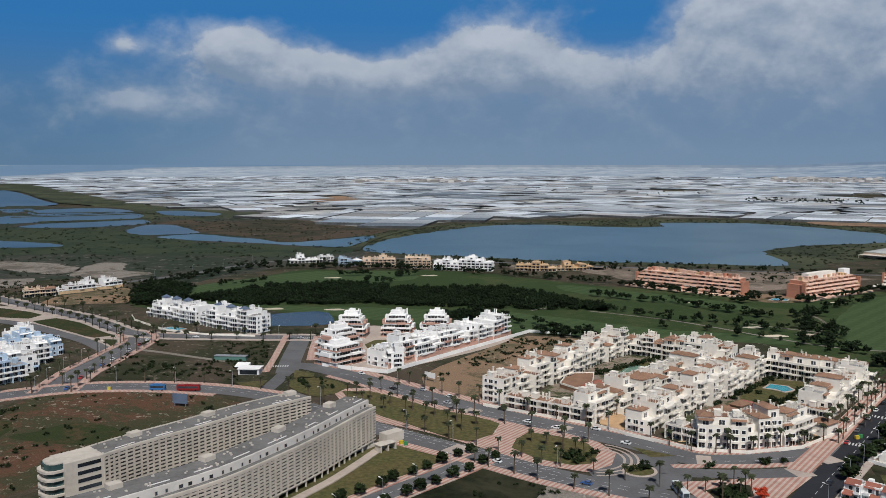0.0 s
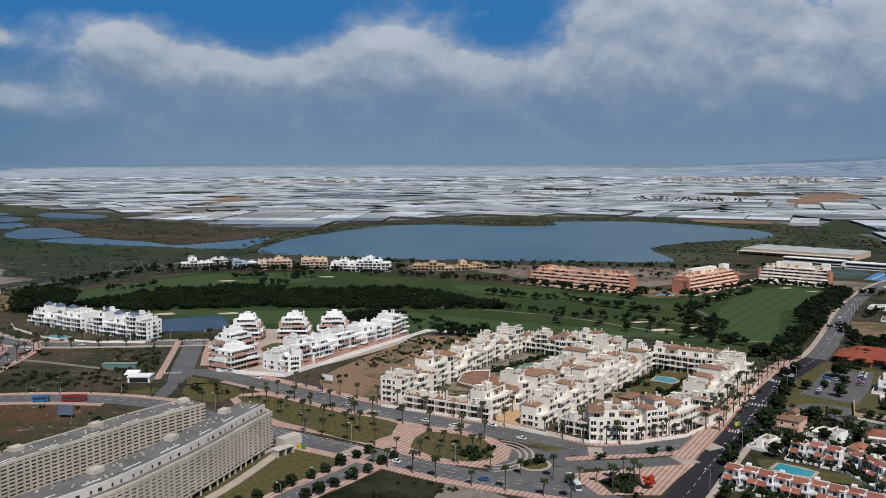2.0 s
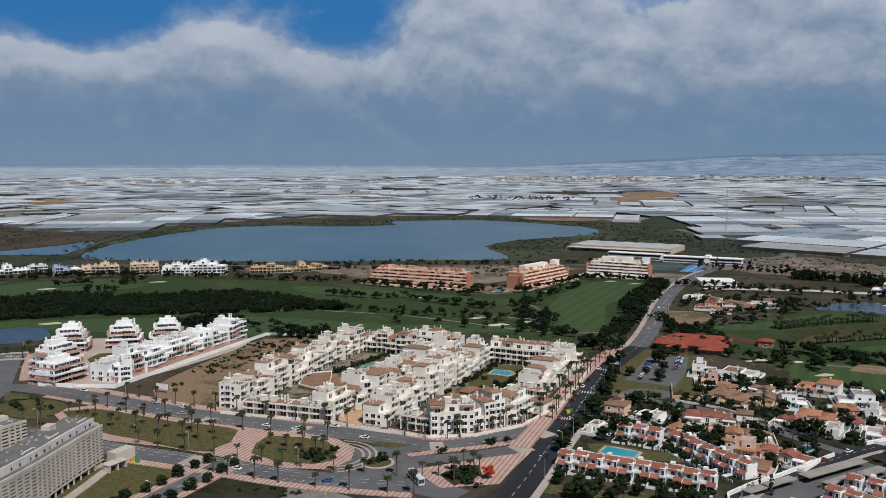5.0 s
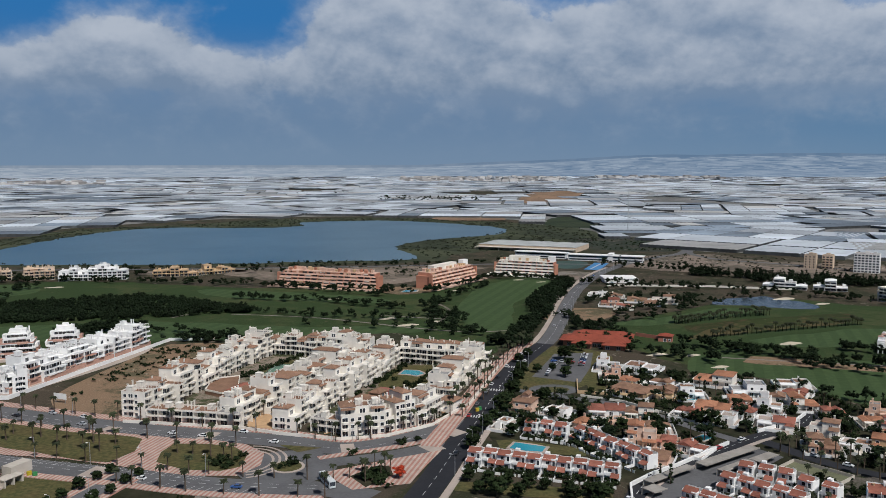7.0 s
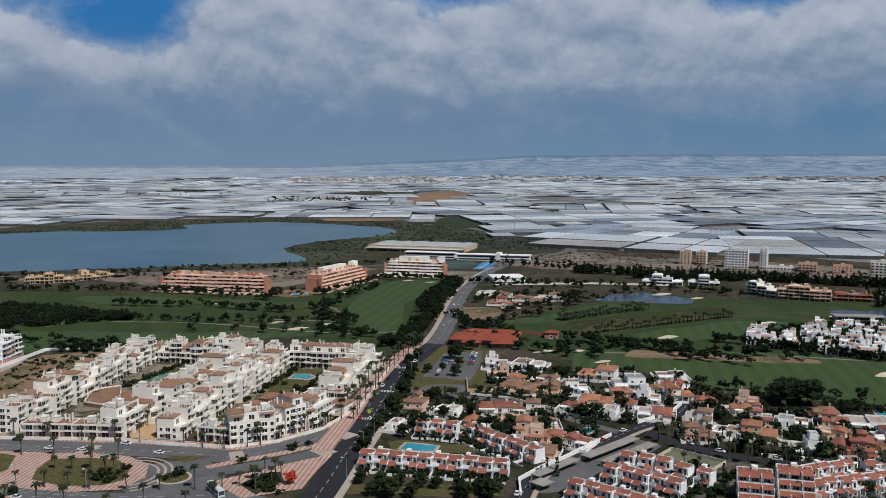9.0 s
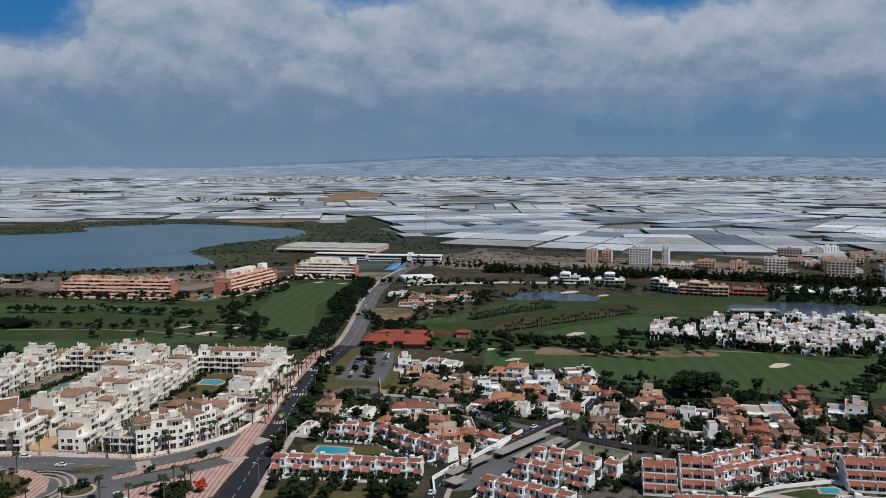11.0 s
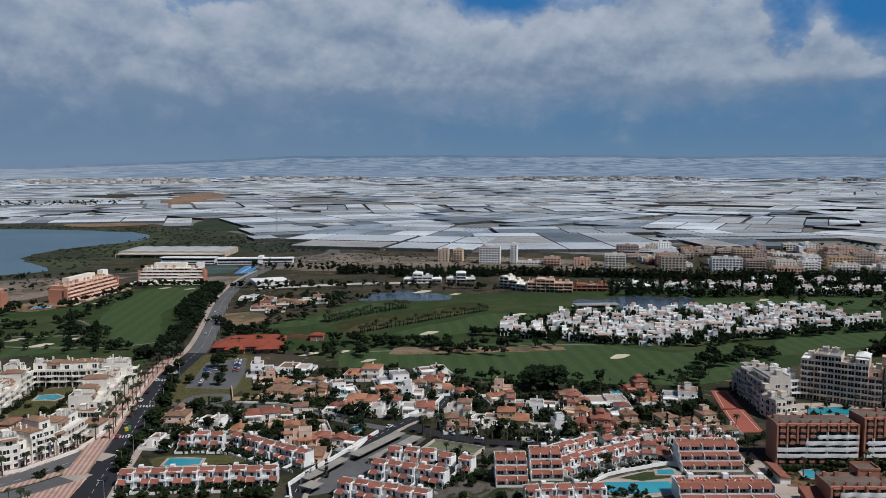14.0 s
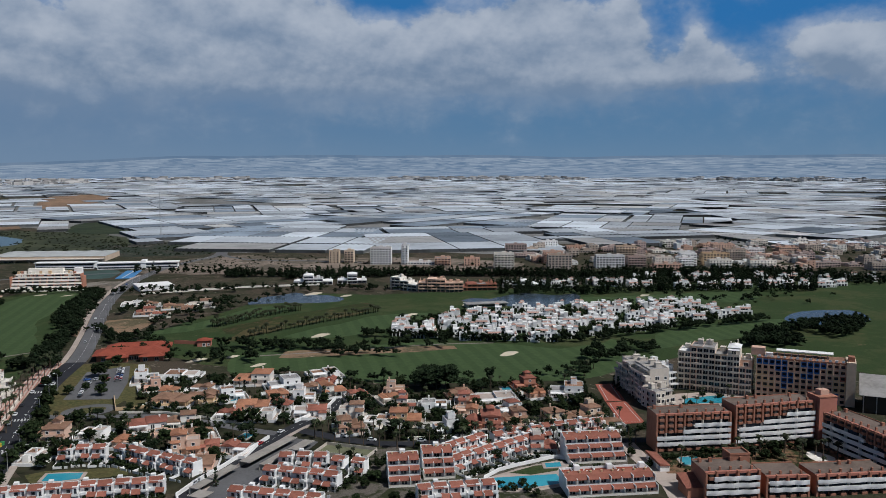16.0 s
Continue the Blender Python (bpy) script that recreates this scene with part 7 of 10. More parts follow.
pitch = thing("sports_pitch", "small dusty green sports pitch behind walls", "sports pitch")
part("floor", MB().prism([(168, 308), (179, 316), (193, 296), (184, 290)], 0.1, 0.22), stuff_mat("dusty_turf", (0.15, 0.155, 0.095), 0.9, 0.15, 0.4, 0.1), pitch)
part("wall", ribbon(MB(), [(168, 308), (179, 316), (193, 296), (184, 290), (168, 308)], 0.3, 1.6, 1.6, smooth=False), M_CONC, pitch)

# the white hillside village between fairways


def village_house(seed):
    rnd = random.Random(seed)
    w, d = rnd.uniform(8.0, 11.5), rnd.uniform(7, 9)
    walls = MB().box(-w / 2, -d / 2 + 1.6, 0, w / 2, d / 2, 3.1).box(-w / 2 + 0.8, -d / 2 + 2.6, 3.1, w / 2 - 1.5, d / 2, 6.2)
    # arcade before the ground floor, terrace above it
    for x in np.linspace(-w / 2, w / 2 - 0.6, 4):
        walls.box(x, -d / 2, 0, x + 0.6, -d / 2 + 0.5, 2.6)
    walls.box(-w / 2, -d / 2, 2.6, w / 2, -d / 2 + 1.6, 3.1).box(-w / 2, -d / 2, 3.1, w / 2, -d / 2 + 0.2, 3.9)
    walls.box(-1, 1, 6.2, -0.4, 1.6, 8.0).box(w / 2 - 3.2, d / 2 - 3.2, 3.1, w / 2 - 0.02, d / 2 + 0.02, 7.8).box(-w / 2 + 0.8, -d / 2 + 2.6, 6.2, w / 2 - 1.5, -d / 2 + 2.8, 6.8)
    v = solid("village_house", walls, M_WHITE, "white cubic village house with arches and small tiled caps", "house", "white village houses")
    part("roof", MB().hip(w / 2 - 3.2, d / 2 - 3.2, w / 2, d / 2, 7.8, 1.3, 0.25) if seed % 2 else MB().shed(-w / 2 + 0.8, -d / 2 + 1.3, w / 2 - 1.5, -d / 2 + 2.6, 5.0, 0.8), M_PINKTILE, v)
    panes = MB().box(-w / 2 + 0.5, -d / 2 + 1.5, 0.2, w / 2 - 0.5, -d / 2 + 1.62, 2.5)
    for x in (-w / 4, w / 8):
        panes.box(x - 0.9, -d / 2 + 2.54, 3.3, x + 0.7, -d / 2 + 2.66, 5.4)
    for y in (-0.8, 2.0):
        panes.box(-w / 2 - 0.06, y - 0.7, 0.8, -w / 2 + 0.1, y + 0.7, 2.3).box(-w / 2 + 0.74, y - 0.6, 3.9, -w / 2 + 0.9, y + 0.6, 5.4)
    tagged(part("window_grid", panes, M_GLASS, v), kind="stuff")
    return v


def build_village():
    rnd = random.Random(8)
    zone = [(331, 515), (370, 540), (383, 517), (426, 544), (465, 534), (514, 519), (544, 502), (590, 483), (624, 464), (617, 422), (632, 400), (585, 399), (525, 402), (493, 406), (451, 414), (421, 416), (386, 440), (349, 482)]
    kinds = [village_house(k) for k in range(4)]
    first, made, tries = [True] * 4, [], 0
    while len(made) < 140 and tries < 12000:
        tries += 1
        x, y = rnd.uniform(330, 632), rnd.uniform(395, 545)
        if not inside((x, y), zone) or noise.noise((x / 26, y / 26, 4.0)) > 0.30 or any(math.dist((x, y), p) < 8.0 for p in made):
            continue
        made.append((x, y))
        k = rnd.randrange(4)
        at = pose(x, y, rnd.uniform(-0.2, 0.0), 0, 0, -38 + rnd.choice((0, 0, -10, 10, 90, -90)))
        if first[k]:
            kinds[k].matrix_basis, first[k] = at, False
        else:
            copy_thing(kinds[k], at)
    for x0, y0, x1, y1, n in ((640, 606, 700, 545, 11), (697, 532, 760, 500, 9), (749, 503, 850, 440, 14), (716, 606, 780, 560, 9), (780, 558, 915, 450, 16), (592, 618, 640, 606, 6)):
        for _ in range(n):
            u = rnd.random()
            copy_thing(kinds[rnd.randrange(4)], pose(x0 + (x1 - x0) * u + rnd.gauss(0, 7), y0 + (y1 - y0) * u + rnd.gauss(0, 7), -0.1, 0, 0, -38 + rnd.choice((0, -10, 10, 90))))


build_village()

# ---- the hotels at the shore end ----
M_HOTEL = stuff_mat("sandy_cream_render", (0.63, 0.565, 0.49), 0.85, 0.09, 0.6, 0.08, each=0.08)
b = thing("hotel", "white hotel wing stepping down towards the red tennis courts", "hotel", group="shore hotels")
wing(b, (364, 312), (355, 294), 14, 5, 401, M_HOTEL, M_ROOFGREY, face="loggia", piece=10, vary=0, tiles=0.0, jog=0.8, h=3.1, bay=4.3, rec=1.5, beams_on=False)
wing(b, (355, 294), (346, 276), 14, 5, 402, M_HOTEL, M_ROOFGREY, face="loggia", piece=10, tiles=0.0, jog=0.8, h=2.9, bay=4.3, rec=1.5, beams_on=False)
wing(b, (345, 276), (359, 272), 4, 4, 404, M_HOTEL, M_ROOFGREY, face="loggia", piece=7, vary=0, tiles=0.0, jog=0.4, h=3.0, bay=4.3, rec=1.5, beams_on=False)
wing(b, (339.5, 263), (351.5, 260), 12, 3, 405, M_HOTEL, M_ROOFGREY, face="window", piece=6, vary=0, tiles=0.0, jog=0.3, h=3.1, bay=4.3, rec=0.4, beams_on=False)
wing(b, (366, 288), (383, 283), 10, 4, 406, M_WHITE, M_ROOFGREY, face="loggia", piece=8, tiles=0.0, jog=0.8, h=3.1, bay=4.3, rec=1.5, beams_on=False)
b = thing("hotel", "long pale hotel block with rows of small balconies", "hotel", group="shore hotels")
wing(b, (384, 284), (403, 250), 15, 7, 403, M_HOTEL, M_WHITE, walls=(M_HOTEL, M_PEACH, M_HOTEL, M_BEIGE), face="loggia", piece=6.5, tiles=0.3, jog=0.8, h=3.05, bay=3.4, rec=1.3, beams_on=False)


def grid_hotel(p, q, deep, storeys, label):
    """A slab with a grid of framed openings, their surrounds painted blue, ochre, red or beige."""
    b = thing("hotel", label, "hotel", group="shore hotels")
    m, w = along(p, q)
    h, n = 3.1, 14
    t = storeys * h
    part("wall", MB(m).box(0, 1.9, 0, w, deep, t + 0.6), M_BEIGE, b)
    paints = {"o": M_OCHRE, "b": M_BLUEPAINT, "s": M_SALMON, "r": M_REDWALL}
    plan = ["ssssssssssssbs", "ssssssssssrsbs", "soosbsssrsssoo", "ooosbbssssssoo", "oossbbsbbsssor", "sssbbsssbbsoss", "bbbbbssbbbbsss"]
    step = w / n
    for k in range(storeys):
        z = k * h
        part("slab", MB(m).box(0, 0, z - 0.15, w, 1.9, z + 0.15), M_BEIGE, b)
        part("glazing", MB(m).box(0.3, 1.75, z + 0.15, w - 0.3, 1.95, z + h - 0.2), M_GLASS, b)
        for j in range(n):
            x = step * j
            surround = MB(m).box(x + 0.2, 0.05, z + 0.15, x + step - 0.2, 0.3, z + 0.95).box(x + 0.2, 0.05, z + h - 0.6, x + step - 0.2, 0.5, z + h - 0.15)
            surround.box(x + 0.2, 0.05, z + 0.95, x + 0.62, 1.7, z + h - 0.6).box(x + step - 0.62, 0.05, z + 0.95, x + step - 0.2, 1.7, z + h - 0.6)
            part("bay", surround, paints[plan[k][j]], b)
    for j in range(n + 1):
        x = step * j
        part("fin", MB(m).box(x - 0.2, -0.15, 0, x + 0.2, 1.9, t + 0.3), M_BEIGE, b)
        if j < n:
            part("roof_screen", MB(m).box(x + 0.9, 0.3, t + 0.9, x + 2.2, 0.6, t + 2.0), M_WHITE, b)
    part("brown_top", MB(m).box(0, 0.2, t, w, 1.9, t + 0.9), M_BROWNWALL, b)
    part("roof", MB(m).box(0.3, 1.9, t + 0.6, w - 0.3, deep - 0.3, t + 0.7), M_TILE, b)
    part("white_canopy", MB(m).box(w * 0.22, 7, t + 3.2, w * 0.86, 13, t + 3.6), M_WHITE, b)
    for k in range(8):
        part("canopy_post", MB(m).box(w * (0.23 + 0.08 * k), 7.4, t + 0.7, w * (0.23 + 0.08 * k) + 0.3, 7.7, t + 3.2), M_METAL, b)
    part("roof_hut", MB(m).box(-3, 5, t + 0.6, 4, 11, t + 4.6), M_SALMON, b)
    part("roof_hut", MB(m).box(4.5, 3, t + 0.6, 8, 6, t + 2.6), M_WHITE, b)
    part("end_tower", MB(m).box(w, -1.0, 0, w + 4.5, deep - 2, t + 1.6), M_BEIGE, b)
    part("end_tower_hut", MB(m).box(w + 0.8, 2, t + 1.6, w + 3.8, 7, t + 4.0), M_BROWNWALL, b)
    return b


M_BLUEPAINT = stuff_mat("blue_wall_paint", (0.045, 0.13, 0.36), 0.8, 0.1, 0.6, 0.1)
grid_hotel((404, 248), (426.5, 210), 16, 7, "long hotel block with blue and ochre balcony grid")
hall = thing("glass_hall", "dark glass hotel hall with a slanting grey roof", "building", pose(436, 204, 0, 0, 0, -62))
part("wall", MB().box(-2, -14, 0, 30, 10, 9), M_GLASS, hall)
part("roof", MB().shed(-3, -15, 31, 11, 9, 5.5, 0.5), M_ROOFGREY, hall)
for k in range(6):
    part("post", MB().box(-1.6 + 6 * k, -15.2, 0, -1.2 + 6 * k, -14.8, 9.2), M_METAL, hall)


def banded_hotel(p, q, deep, storeys, label, seed, bands=(), lift=0.0, h=2.7):
    """Brick-red hotel wing: white wavy balconies on some storeys, brick bays with oriels on the rest; bands are storey, start, end."""
    b = thing("hotel", label, "hotel", group="brick-red hotels")
    m, w = along(p, q)
    rnd = random.Random(seed)
    top = storeys * h + lift
    part("wall", MB(m).box(0, 2.0, 0, w, deep, top), M_BROWNWALL, b)
    nb = max(3, round(w / 4.2))
    spans = {k: (a * w, e * w) for k, a, e in bands}
    for k in range(storeys):
        z = k * h + lift
        part("glazing", MB(m).box(0.4, 1.88, z + 0.3, w - 0.4, 2.06, z + 2.3), M_GLASS, b)
        start, end = spans.get(k, (0.0, 0.0))
        if end > start:
            wave = [(start + (end - start) * i / 24, -0.2 + 0.22 * math.sin(i * 0.8 + k)) for i in range(25)]
            mb = MB(m)
            mb.prism(wave + [(end, 2.0), (start, 2.0)], z - 0.25, z + 0.1)
            mb.prism(wave + [(x, y + 0.2) for x, y in reversed(wave)], z - 0.45, z + 1.25)
            part("balcony", mb, M_WHITE, b, "white wavy balcony parapet")
        for j in range(nb):
            x = w * (j + 0.5) / nb
            if start <= x <= end and j % 2:
                part("pier", MB(m).box(w * j / nb - 0.2, 0.4, z + 0.1, w * j / nb + 0.2, 2.0, z + h - 0.25), M_CREAM, b)
            elif not start <= x <= end:
                part("oriel", MB(m).box(x - 1.1, 0.1, z - 0.1, x + 1.1, 2.0, z + 0.95).box(x - 1.3, 0.4, z + 2.1, x + 1.3, 2.0, z + 2.45), M_BROWNWALL, b)
                # dark box painting the shaded hollow of the oriel
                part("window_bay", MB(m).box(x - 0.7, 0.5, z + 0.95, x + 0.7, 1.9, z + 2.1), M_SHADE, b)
    low = max([k for k in spans if spans[k][1] > spans[k][0]] or [0])
    for j in range(nb + 1):
        x = w * j / nb
        free = [k for k in range(storeys) if not (k in spans and spans[k][0] <= x <= spans[k][1])]
        foot = 0 if j in (0, nb) else (min([k for k in free if k > 1] or [low]) * h + lift)
        part("fin", MB(m).box(x - 0.4, 0.3, foot, x + 0.4, 2.0, top + (0.5 if j % 2 else 0.1)), M_BROWNWALL, b)
    part("roof", MB(m).box(0, 2.0, top, w, deep, top + 0.1), M_DARKROOF, b)
    part("parapet", MB(m).box(0, 0.9, top - 0.7, w, 2.0, top + 0.25), M_REDWALL, b)
    part("parapet", MB(m).box(0, deep - 0.3, top + 0.1, w, deep, top + 0.5), M_BROWNWALL, b)
    for j in range(nb):
        x = w * (j + 0.5) / nb
        part("chimney", MB(m).box(x - 0.35, 2.6, top + 0.1, x + 0.35, 3.4, top + 1.4), M_BROWNWALL, b)
        if rnd.random() < 0.35:
            part("chimney", MB(m).box(x - 0.5, deep - 3.5, top + 0.1, x + 0.6, deep - 2.2, top + 1.7), M_BROWNWALL, b)
    return b


banded_hotel((290, 221), (319.5, 204.5), 13, 6, "brick-red hotel wing with white wavy balconies", 1, ((1, 0.0, 1.0), (2, 0.0, 1.0), (3, 0.35, 1.0), (4, 0.5, 1.0)), 0.6)
banded_hotel((321.5, 203), (357, 187), 13, 7, "taller brick-red hotel wing with white wavy balconies", 2, ((1, 0.0, 1.0), (2, 0.04, 1.0), (3, 0.03, 1.0), (4, 0.34, 1.0), (5, 0.63, 1.0)), 0.6)
banded_hotel((353, 181), (333, 126), 13, 6, "brick-red hotel wing running towards the shore", 3, ((1, 0.0, 1.0), (2, 0.0, 0.9), (3, 0.0, 0.6), (4, 0.0, 0.42)), 0.2)
corner = thing("stair_tower", "salmon corner tower joining two brick-red hotel wings", "building", pose(363, 187, 0, 0, 0, -24))
part("wall", MB().box(-4.5, -4, 0, 4.5, 5, 21.4), M_REDWALL, corner)
part("roof", MB().box(-4.7, -4.2, 21.4, 4.7, 5.2, 21.8), M_BROWNWALL, corner)
part("cabin", MB().box(-2, -1, 21.8, 2.4, 3, 24), M_SALMON, corner)
L1 = banded_hotel((262, 174.7), (280, 164.2), 15, 4, "low brick-red hotel wing with white balconies", 4, ((1, 0.0, 1.0), (2, 0.0, 1.0), (3, 0.14, 1.0)))
m, w = along((262, 174.7), (280, 164.2))
part("side_roof", MB(m).shed(-6.5, 3, -0.05, 13, 4.2, 2.4, 0.2), M_REDTILE, L1)
part("side_wall", MB(m).box(-6, 3.3, 0, -0.05, 12.6, 4.4), M_BROWNWALL, L1)
banded_hotel((283.3, 163), (297.1, 154.2), 15, 3, "low brick-red hotel wing with white balconies", 5, ((1, 0.05, 1.0), (2, 0.05, 1.0)))
banded_hotel((299.7, 152.3), (326, 137.5), 14, 3, "low brick-red hotel wing with white balconies", 6, ((1, 0.0, 1.0), (2, 0.0, 1.0)))
tower = thing("stair_tower", "square brick-red stair tower between hotel wings", "building", pose(286, 179, 0, 0, 0, -30))
part("wall", MB().box(-4, -3.5, 0, 4, 3.5, 13), M_BROWNWALL, tower)
part("parapet", MB().box(-4.2, -3.7, 13, 4.2, -3.3, 13.8).box(-4.2, 3.3, 13, 4.2, 3.7, 13.8).box(-4.2, -3.3, 13, -3.8, 3.3, 13.8).box(3.8, -3.3, 13, 4.2, 3.3, 13.8), M_BROWNWALL, tower)
part("roof", MB().box(-3.8, -3.3, 13, 3.8, 3.3, 13.1), M_DARKROOF, tower)
M_YARD = mottled_mat("garden_earth", (0.20, 0.115, 0.070), (0.034, 0.040, 0.018), (0.22, 0.17, 0.12), 0.3, 0.06, 0.5, 0.6)
rc = thing("tennis_courts", "red tennis courts beside the white hotel", "sports court")
part("floor", MB().prism([(354, 318), (363, 313), (342, 285), (332, 290)], 0.15, 0.25), stuff_mat("court_red", (0.33, 0.10, 0.07), 0.9, 0.12), rc)
part("floor", MB().prism([(331, 288.5), (341, 283.5), (320, 253), (309, 258)], 0.15, 0.25), MATS["court_red"], rc)
part("line", ribbon(MB(), [(354, 315), (360, 312), (342, 288), (335, 291), (354, 315)], 0.3, 0.28, smooth=False), M_PAINT, rc)
part("line", ribbon(MB(), [(331, 286), (338, 282.5), (320, 256), (312, 260), (331, 286)], 0.3, 0.28, smooth=False), M_PAINT, rc)
patch("hotel_terrace", [(352, 270), (375, 278), (398, 262), (402, 240), (372, 225), (345, 240)], 0.14, M_PLAINPAVE, "paved pool terrace between hotels", wob=1)
patch("villa_side_lawn", [(194, 462), (212, 464), (236, 446), (242, 420), (252, 400), (268, 380), (296, 367), (331, 347), (346, 334), (372, 330), (404, 340), (430, 362), (403, 397), (347, 468), (300, 486), (262, 500), (215, 505)], 0.12, M_FAIR, "mown golf lawn behind the villas", wob=3)
patch("pale_pool_court", [(340, 181), (347, 182), (346, 171), (338, 170), (336, 174)], 0.2, M_CREAM, "pale empty pool court before the hotel wings", "court", wob=0.4, step=3)
patch("hotel_yard", [(262, 205), (290, 214), (360, 182), (330, 150), (280, 175)], 0.14, M_YARD, "planted sandy yard between brick-red hotel wings", wob=2)
road("road_shore", [(250, 168), (262, 188), (272, 208), (283, 228), (292, 243)], 8, M_PLAINPAVE, 0.2, "pale paved lane between flats and hotel")
road("road_villa_lane", LANE, 6, M_ASPHALT, 0.236, "narrow grey lane between villas")
loop = [(107 + 11 * math.cos(a), 436 + 8 * math.sin(a)) for a in np.linspace(0, 2 * math.pi, 28)]
solid("road_loop", ribbon(MB(), loop, 5, 0.24, smooth=False), M_ASPHALT, "small asphalt turning loop", "road", kind="structure")
wall_run("white_wall", [(118, 422), (136, 409), (150, 388), (161, 366)], 1.2, 0.5, M_CREAM, "cream wall along the villa lane")
patch("front_lawn", [(40, 308), (62, 304), (95, 293), (94, 284), (60, 292), (36, 300)], 0.15, M_LAWN, "dry ochre lawn before the terrace houses", "lawn", wob=1)
patch("terrace_lawn", [(62, 356), (70, 356), (84, 348), (99, 341), (96, 332), (62, 345)], 0.14, M_LAWN, "lawn round the terrace-house pool", "lawn", wob=0.5)
patch("villa_gardens", [(62, 345), (70, 420), (95, 440), (120, 425), (150, 485), (190, 460), (233, 442), (240, 418), (250, 398), (266, 378), (296, 365), (330, 345), (345, 315), (318, 255), (260, 225), (200, 225), (150, 240), (105, 300)], 0.08, M_WEED, "dark gardens between the villas", wob=3)

# white walls and terraces round the flats' pool
wall_run("pool_wall", [(204, 236), (210, 242), (220, 245), (229, 245), (239, 244), (249, 243), (252, 238), (246, 226)], 1.5, 0.5, M_WHITE, "curving white wall round the pool garden")
patch("pool_terrace", [(203, 230), (211, 242), (230, 243), (248, 240), (250, 230), (236, 216), (216, 220)], 0.12, M_PLAINPAVE, "pale paved terrace round the flats pool", wob=0.5)
patch("pool_lawn", [(222, 241), (236, 241), (246, 236), (240, 231), (228, 234)], 0.16, M_GOLF, "small green lawn by the pool", "lawn", wob=0.5)
patch("flats_court", [(160, 300), (212, 300), (290, 252), (296, 244), (262, 214), (225, 196), (180, 240), (120, 262)], 0.10, M_FLATPAVE, "paved lanes and patios between terrace rows", wob=1)
patch("flats_car_park", [(246, 176), (262, 196), (268, 206), (276, 200), (266, 180)], 0.18, M_PLAINPAVE, "pale paved car park beside the flats", wob=0, smooth=False)
m, w = along((276, 203), (284, 217))
shop = thing("garden_store", "long low store with a red tiled roof", "shed", group="garden stores")
part("wall", MB(m).box(0, 0, 0, w, 4, 2.6), M_WHITE, shop)
part("roof", MB(m).shed(-0.3, -0.3, w + 0.3, 4.3, 2.6, 0.9, 0.1), M_REDTILE, shop)

# villas between the avenue and the golf pond
for k, (x, y, w, d, s, wl, rf) in enumerate(((219, 702, 15, 11, 2, S_, M_REDTILE), (249, 720, 17, 11, 1, O_, M_TILE), (271, 714, 20, 13, 2, C_, M_TILE), (225, 757, 16, 9, 1, W_, None), (237, 744, 12, 9, 1, C_, M_TILE), (226, 686, 12, 9, 1, C_, M_REDTILE), (256, 703, 12, 9, 1, S_, M_TILE))):
    storey = ("single-storey", "two-storey")[s - 1]
    villa(x, y, -20, w, d, s, wl, rf, f"{TONE[wl]} {storey} villa beside the golf course", 700 + k)
pavilion(213, 553, -28, 9, 7, 4, M_REDWALL, M_CLUBTILE, "small red pavilion with a tiled roof")
m, w = along((198, 572), (211, 558))
solid("red_screen", MB(m).box(0, 0, 0, w, 0.4, 2.6), M_REDWALL, "long low red garden wall", "wall", kind="structure")
# ---- pavements, medians and road paint ----
KERB = [0.0]


def pavement(name, pts, width, side, material=None, label="pink and cream striped pavement with a kerb", z=0.36):
    KERB[0] += 0.004
    return solid(name, ribbon(MB(), pts, width, z + KERB[0], 0.36, side), material or M_PINK, label, "pavement", kind="structure")


def bars(name, p, q, n, long, label):
    mb = MB()
    m, w = along(p, q)
    for k in range(n):
        x = w * (k + 0.25) / n
        mb.add([m @ Vector((x, -long / 2, 0.268)), m @ Vector((x + w / n * 0.5, -long / 2, 0.268)), m @ Vector((x + w / n * 0.5, long / 2, 0.268)), m @ Vector((x, long / 2, 0.268))], [(0, 1, 2, 3)])
    return solid(name, mb, M_PAINT, label, "road marking", kind="structure")


patch("median", [(-193, 404), (-177, 413), (-133, 391), (-95, 377), (-63, 369), (-47, 361), (-38, 349), (-38, 334), (-46, 323), (-64, 325), (-91, 337), (-120, 350), (-159, 364)], 0.30, M_PINK, "pink paved median between carriageways", "pavement", wob=0)
patch("median_lawn", [(-187, 402), (-174, 407), (-127, 386), (-94, 373), (-100, 344), (-134, 359), (-160, 373)], 0.36, M_LAWN, "dry median lawn with palms", "lawn", wob=0.5)
patch("median_lawn", [(-79, 365), (-63, 363), (-51, 357), (-45, 346), (-46, 333), (-53, 329), (-68, 332), (-81, 342)], 0.36, M_LAWN, "rounded median lawn with shrubs", "lawn", wob=0.5)
patch("corner_lawn", [(-219, 402), (-222, 423), (-199, 421), (-187, 411), (-194, 388)], 0.34, M_LAWN, "corner lawn with shrubs", "lawn", wob=0.5)
patch("corner_lawn", [(-233, 436), (-218, 432), (-214, 422), (-225, 420)], 0.34, M_LAWN, "small lawn at the junction", "lawn", wob=0.5)
patch("plot_path", [(-358, 457), (-334, 454), (-306, 449), (-283, 444), (-283, 441), (-306, 445), (-334, 450), (-357, 453)], 0.13, M_PALE, "trodden earth path across the plot", "path", wob=0.6)
patch("corner_lawn", [(-250, 400), (-240, 407), (-236, 410), (-232, 392), (-239, 391)], 0.34, M_LAWN, "small corner lawn", "lawn", wob=0.5)
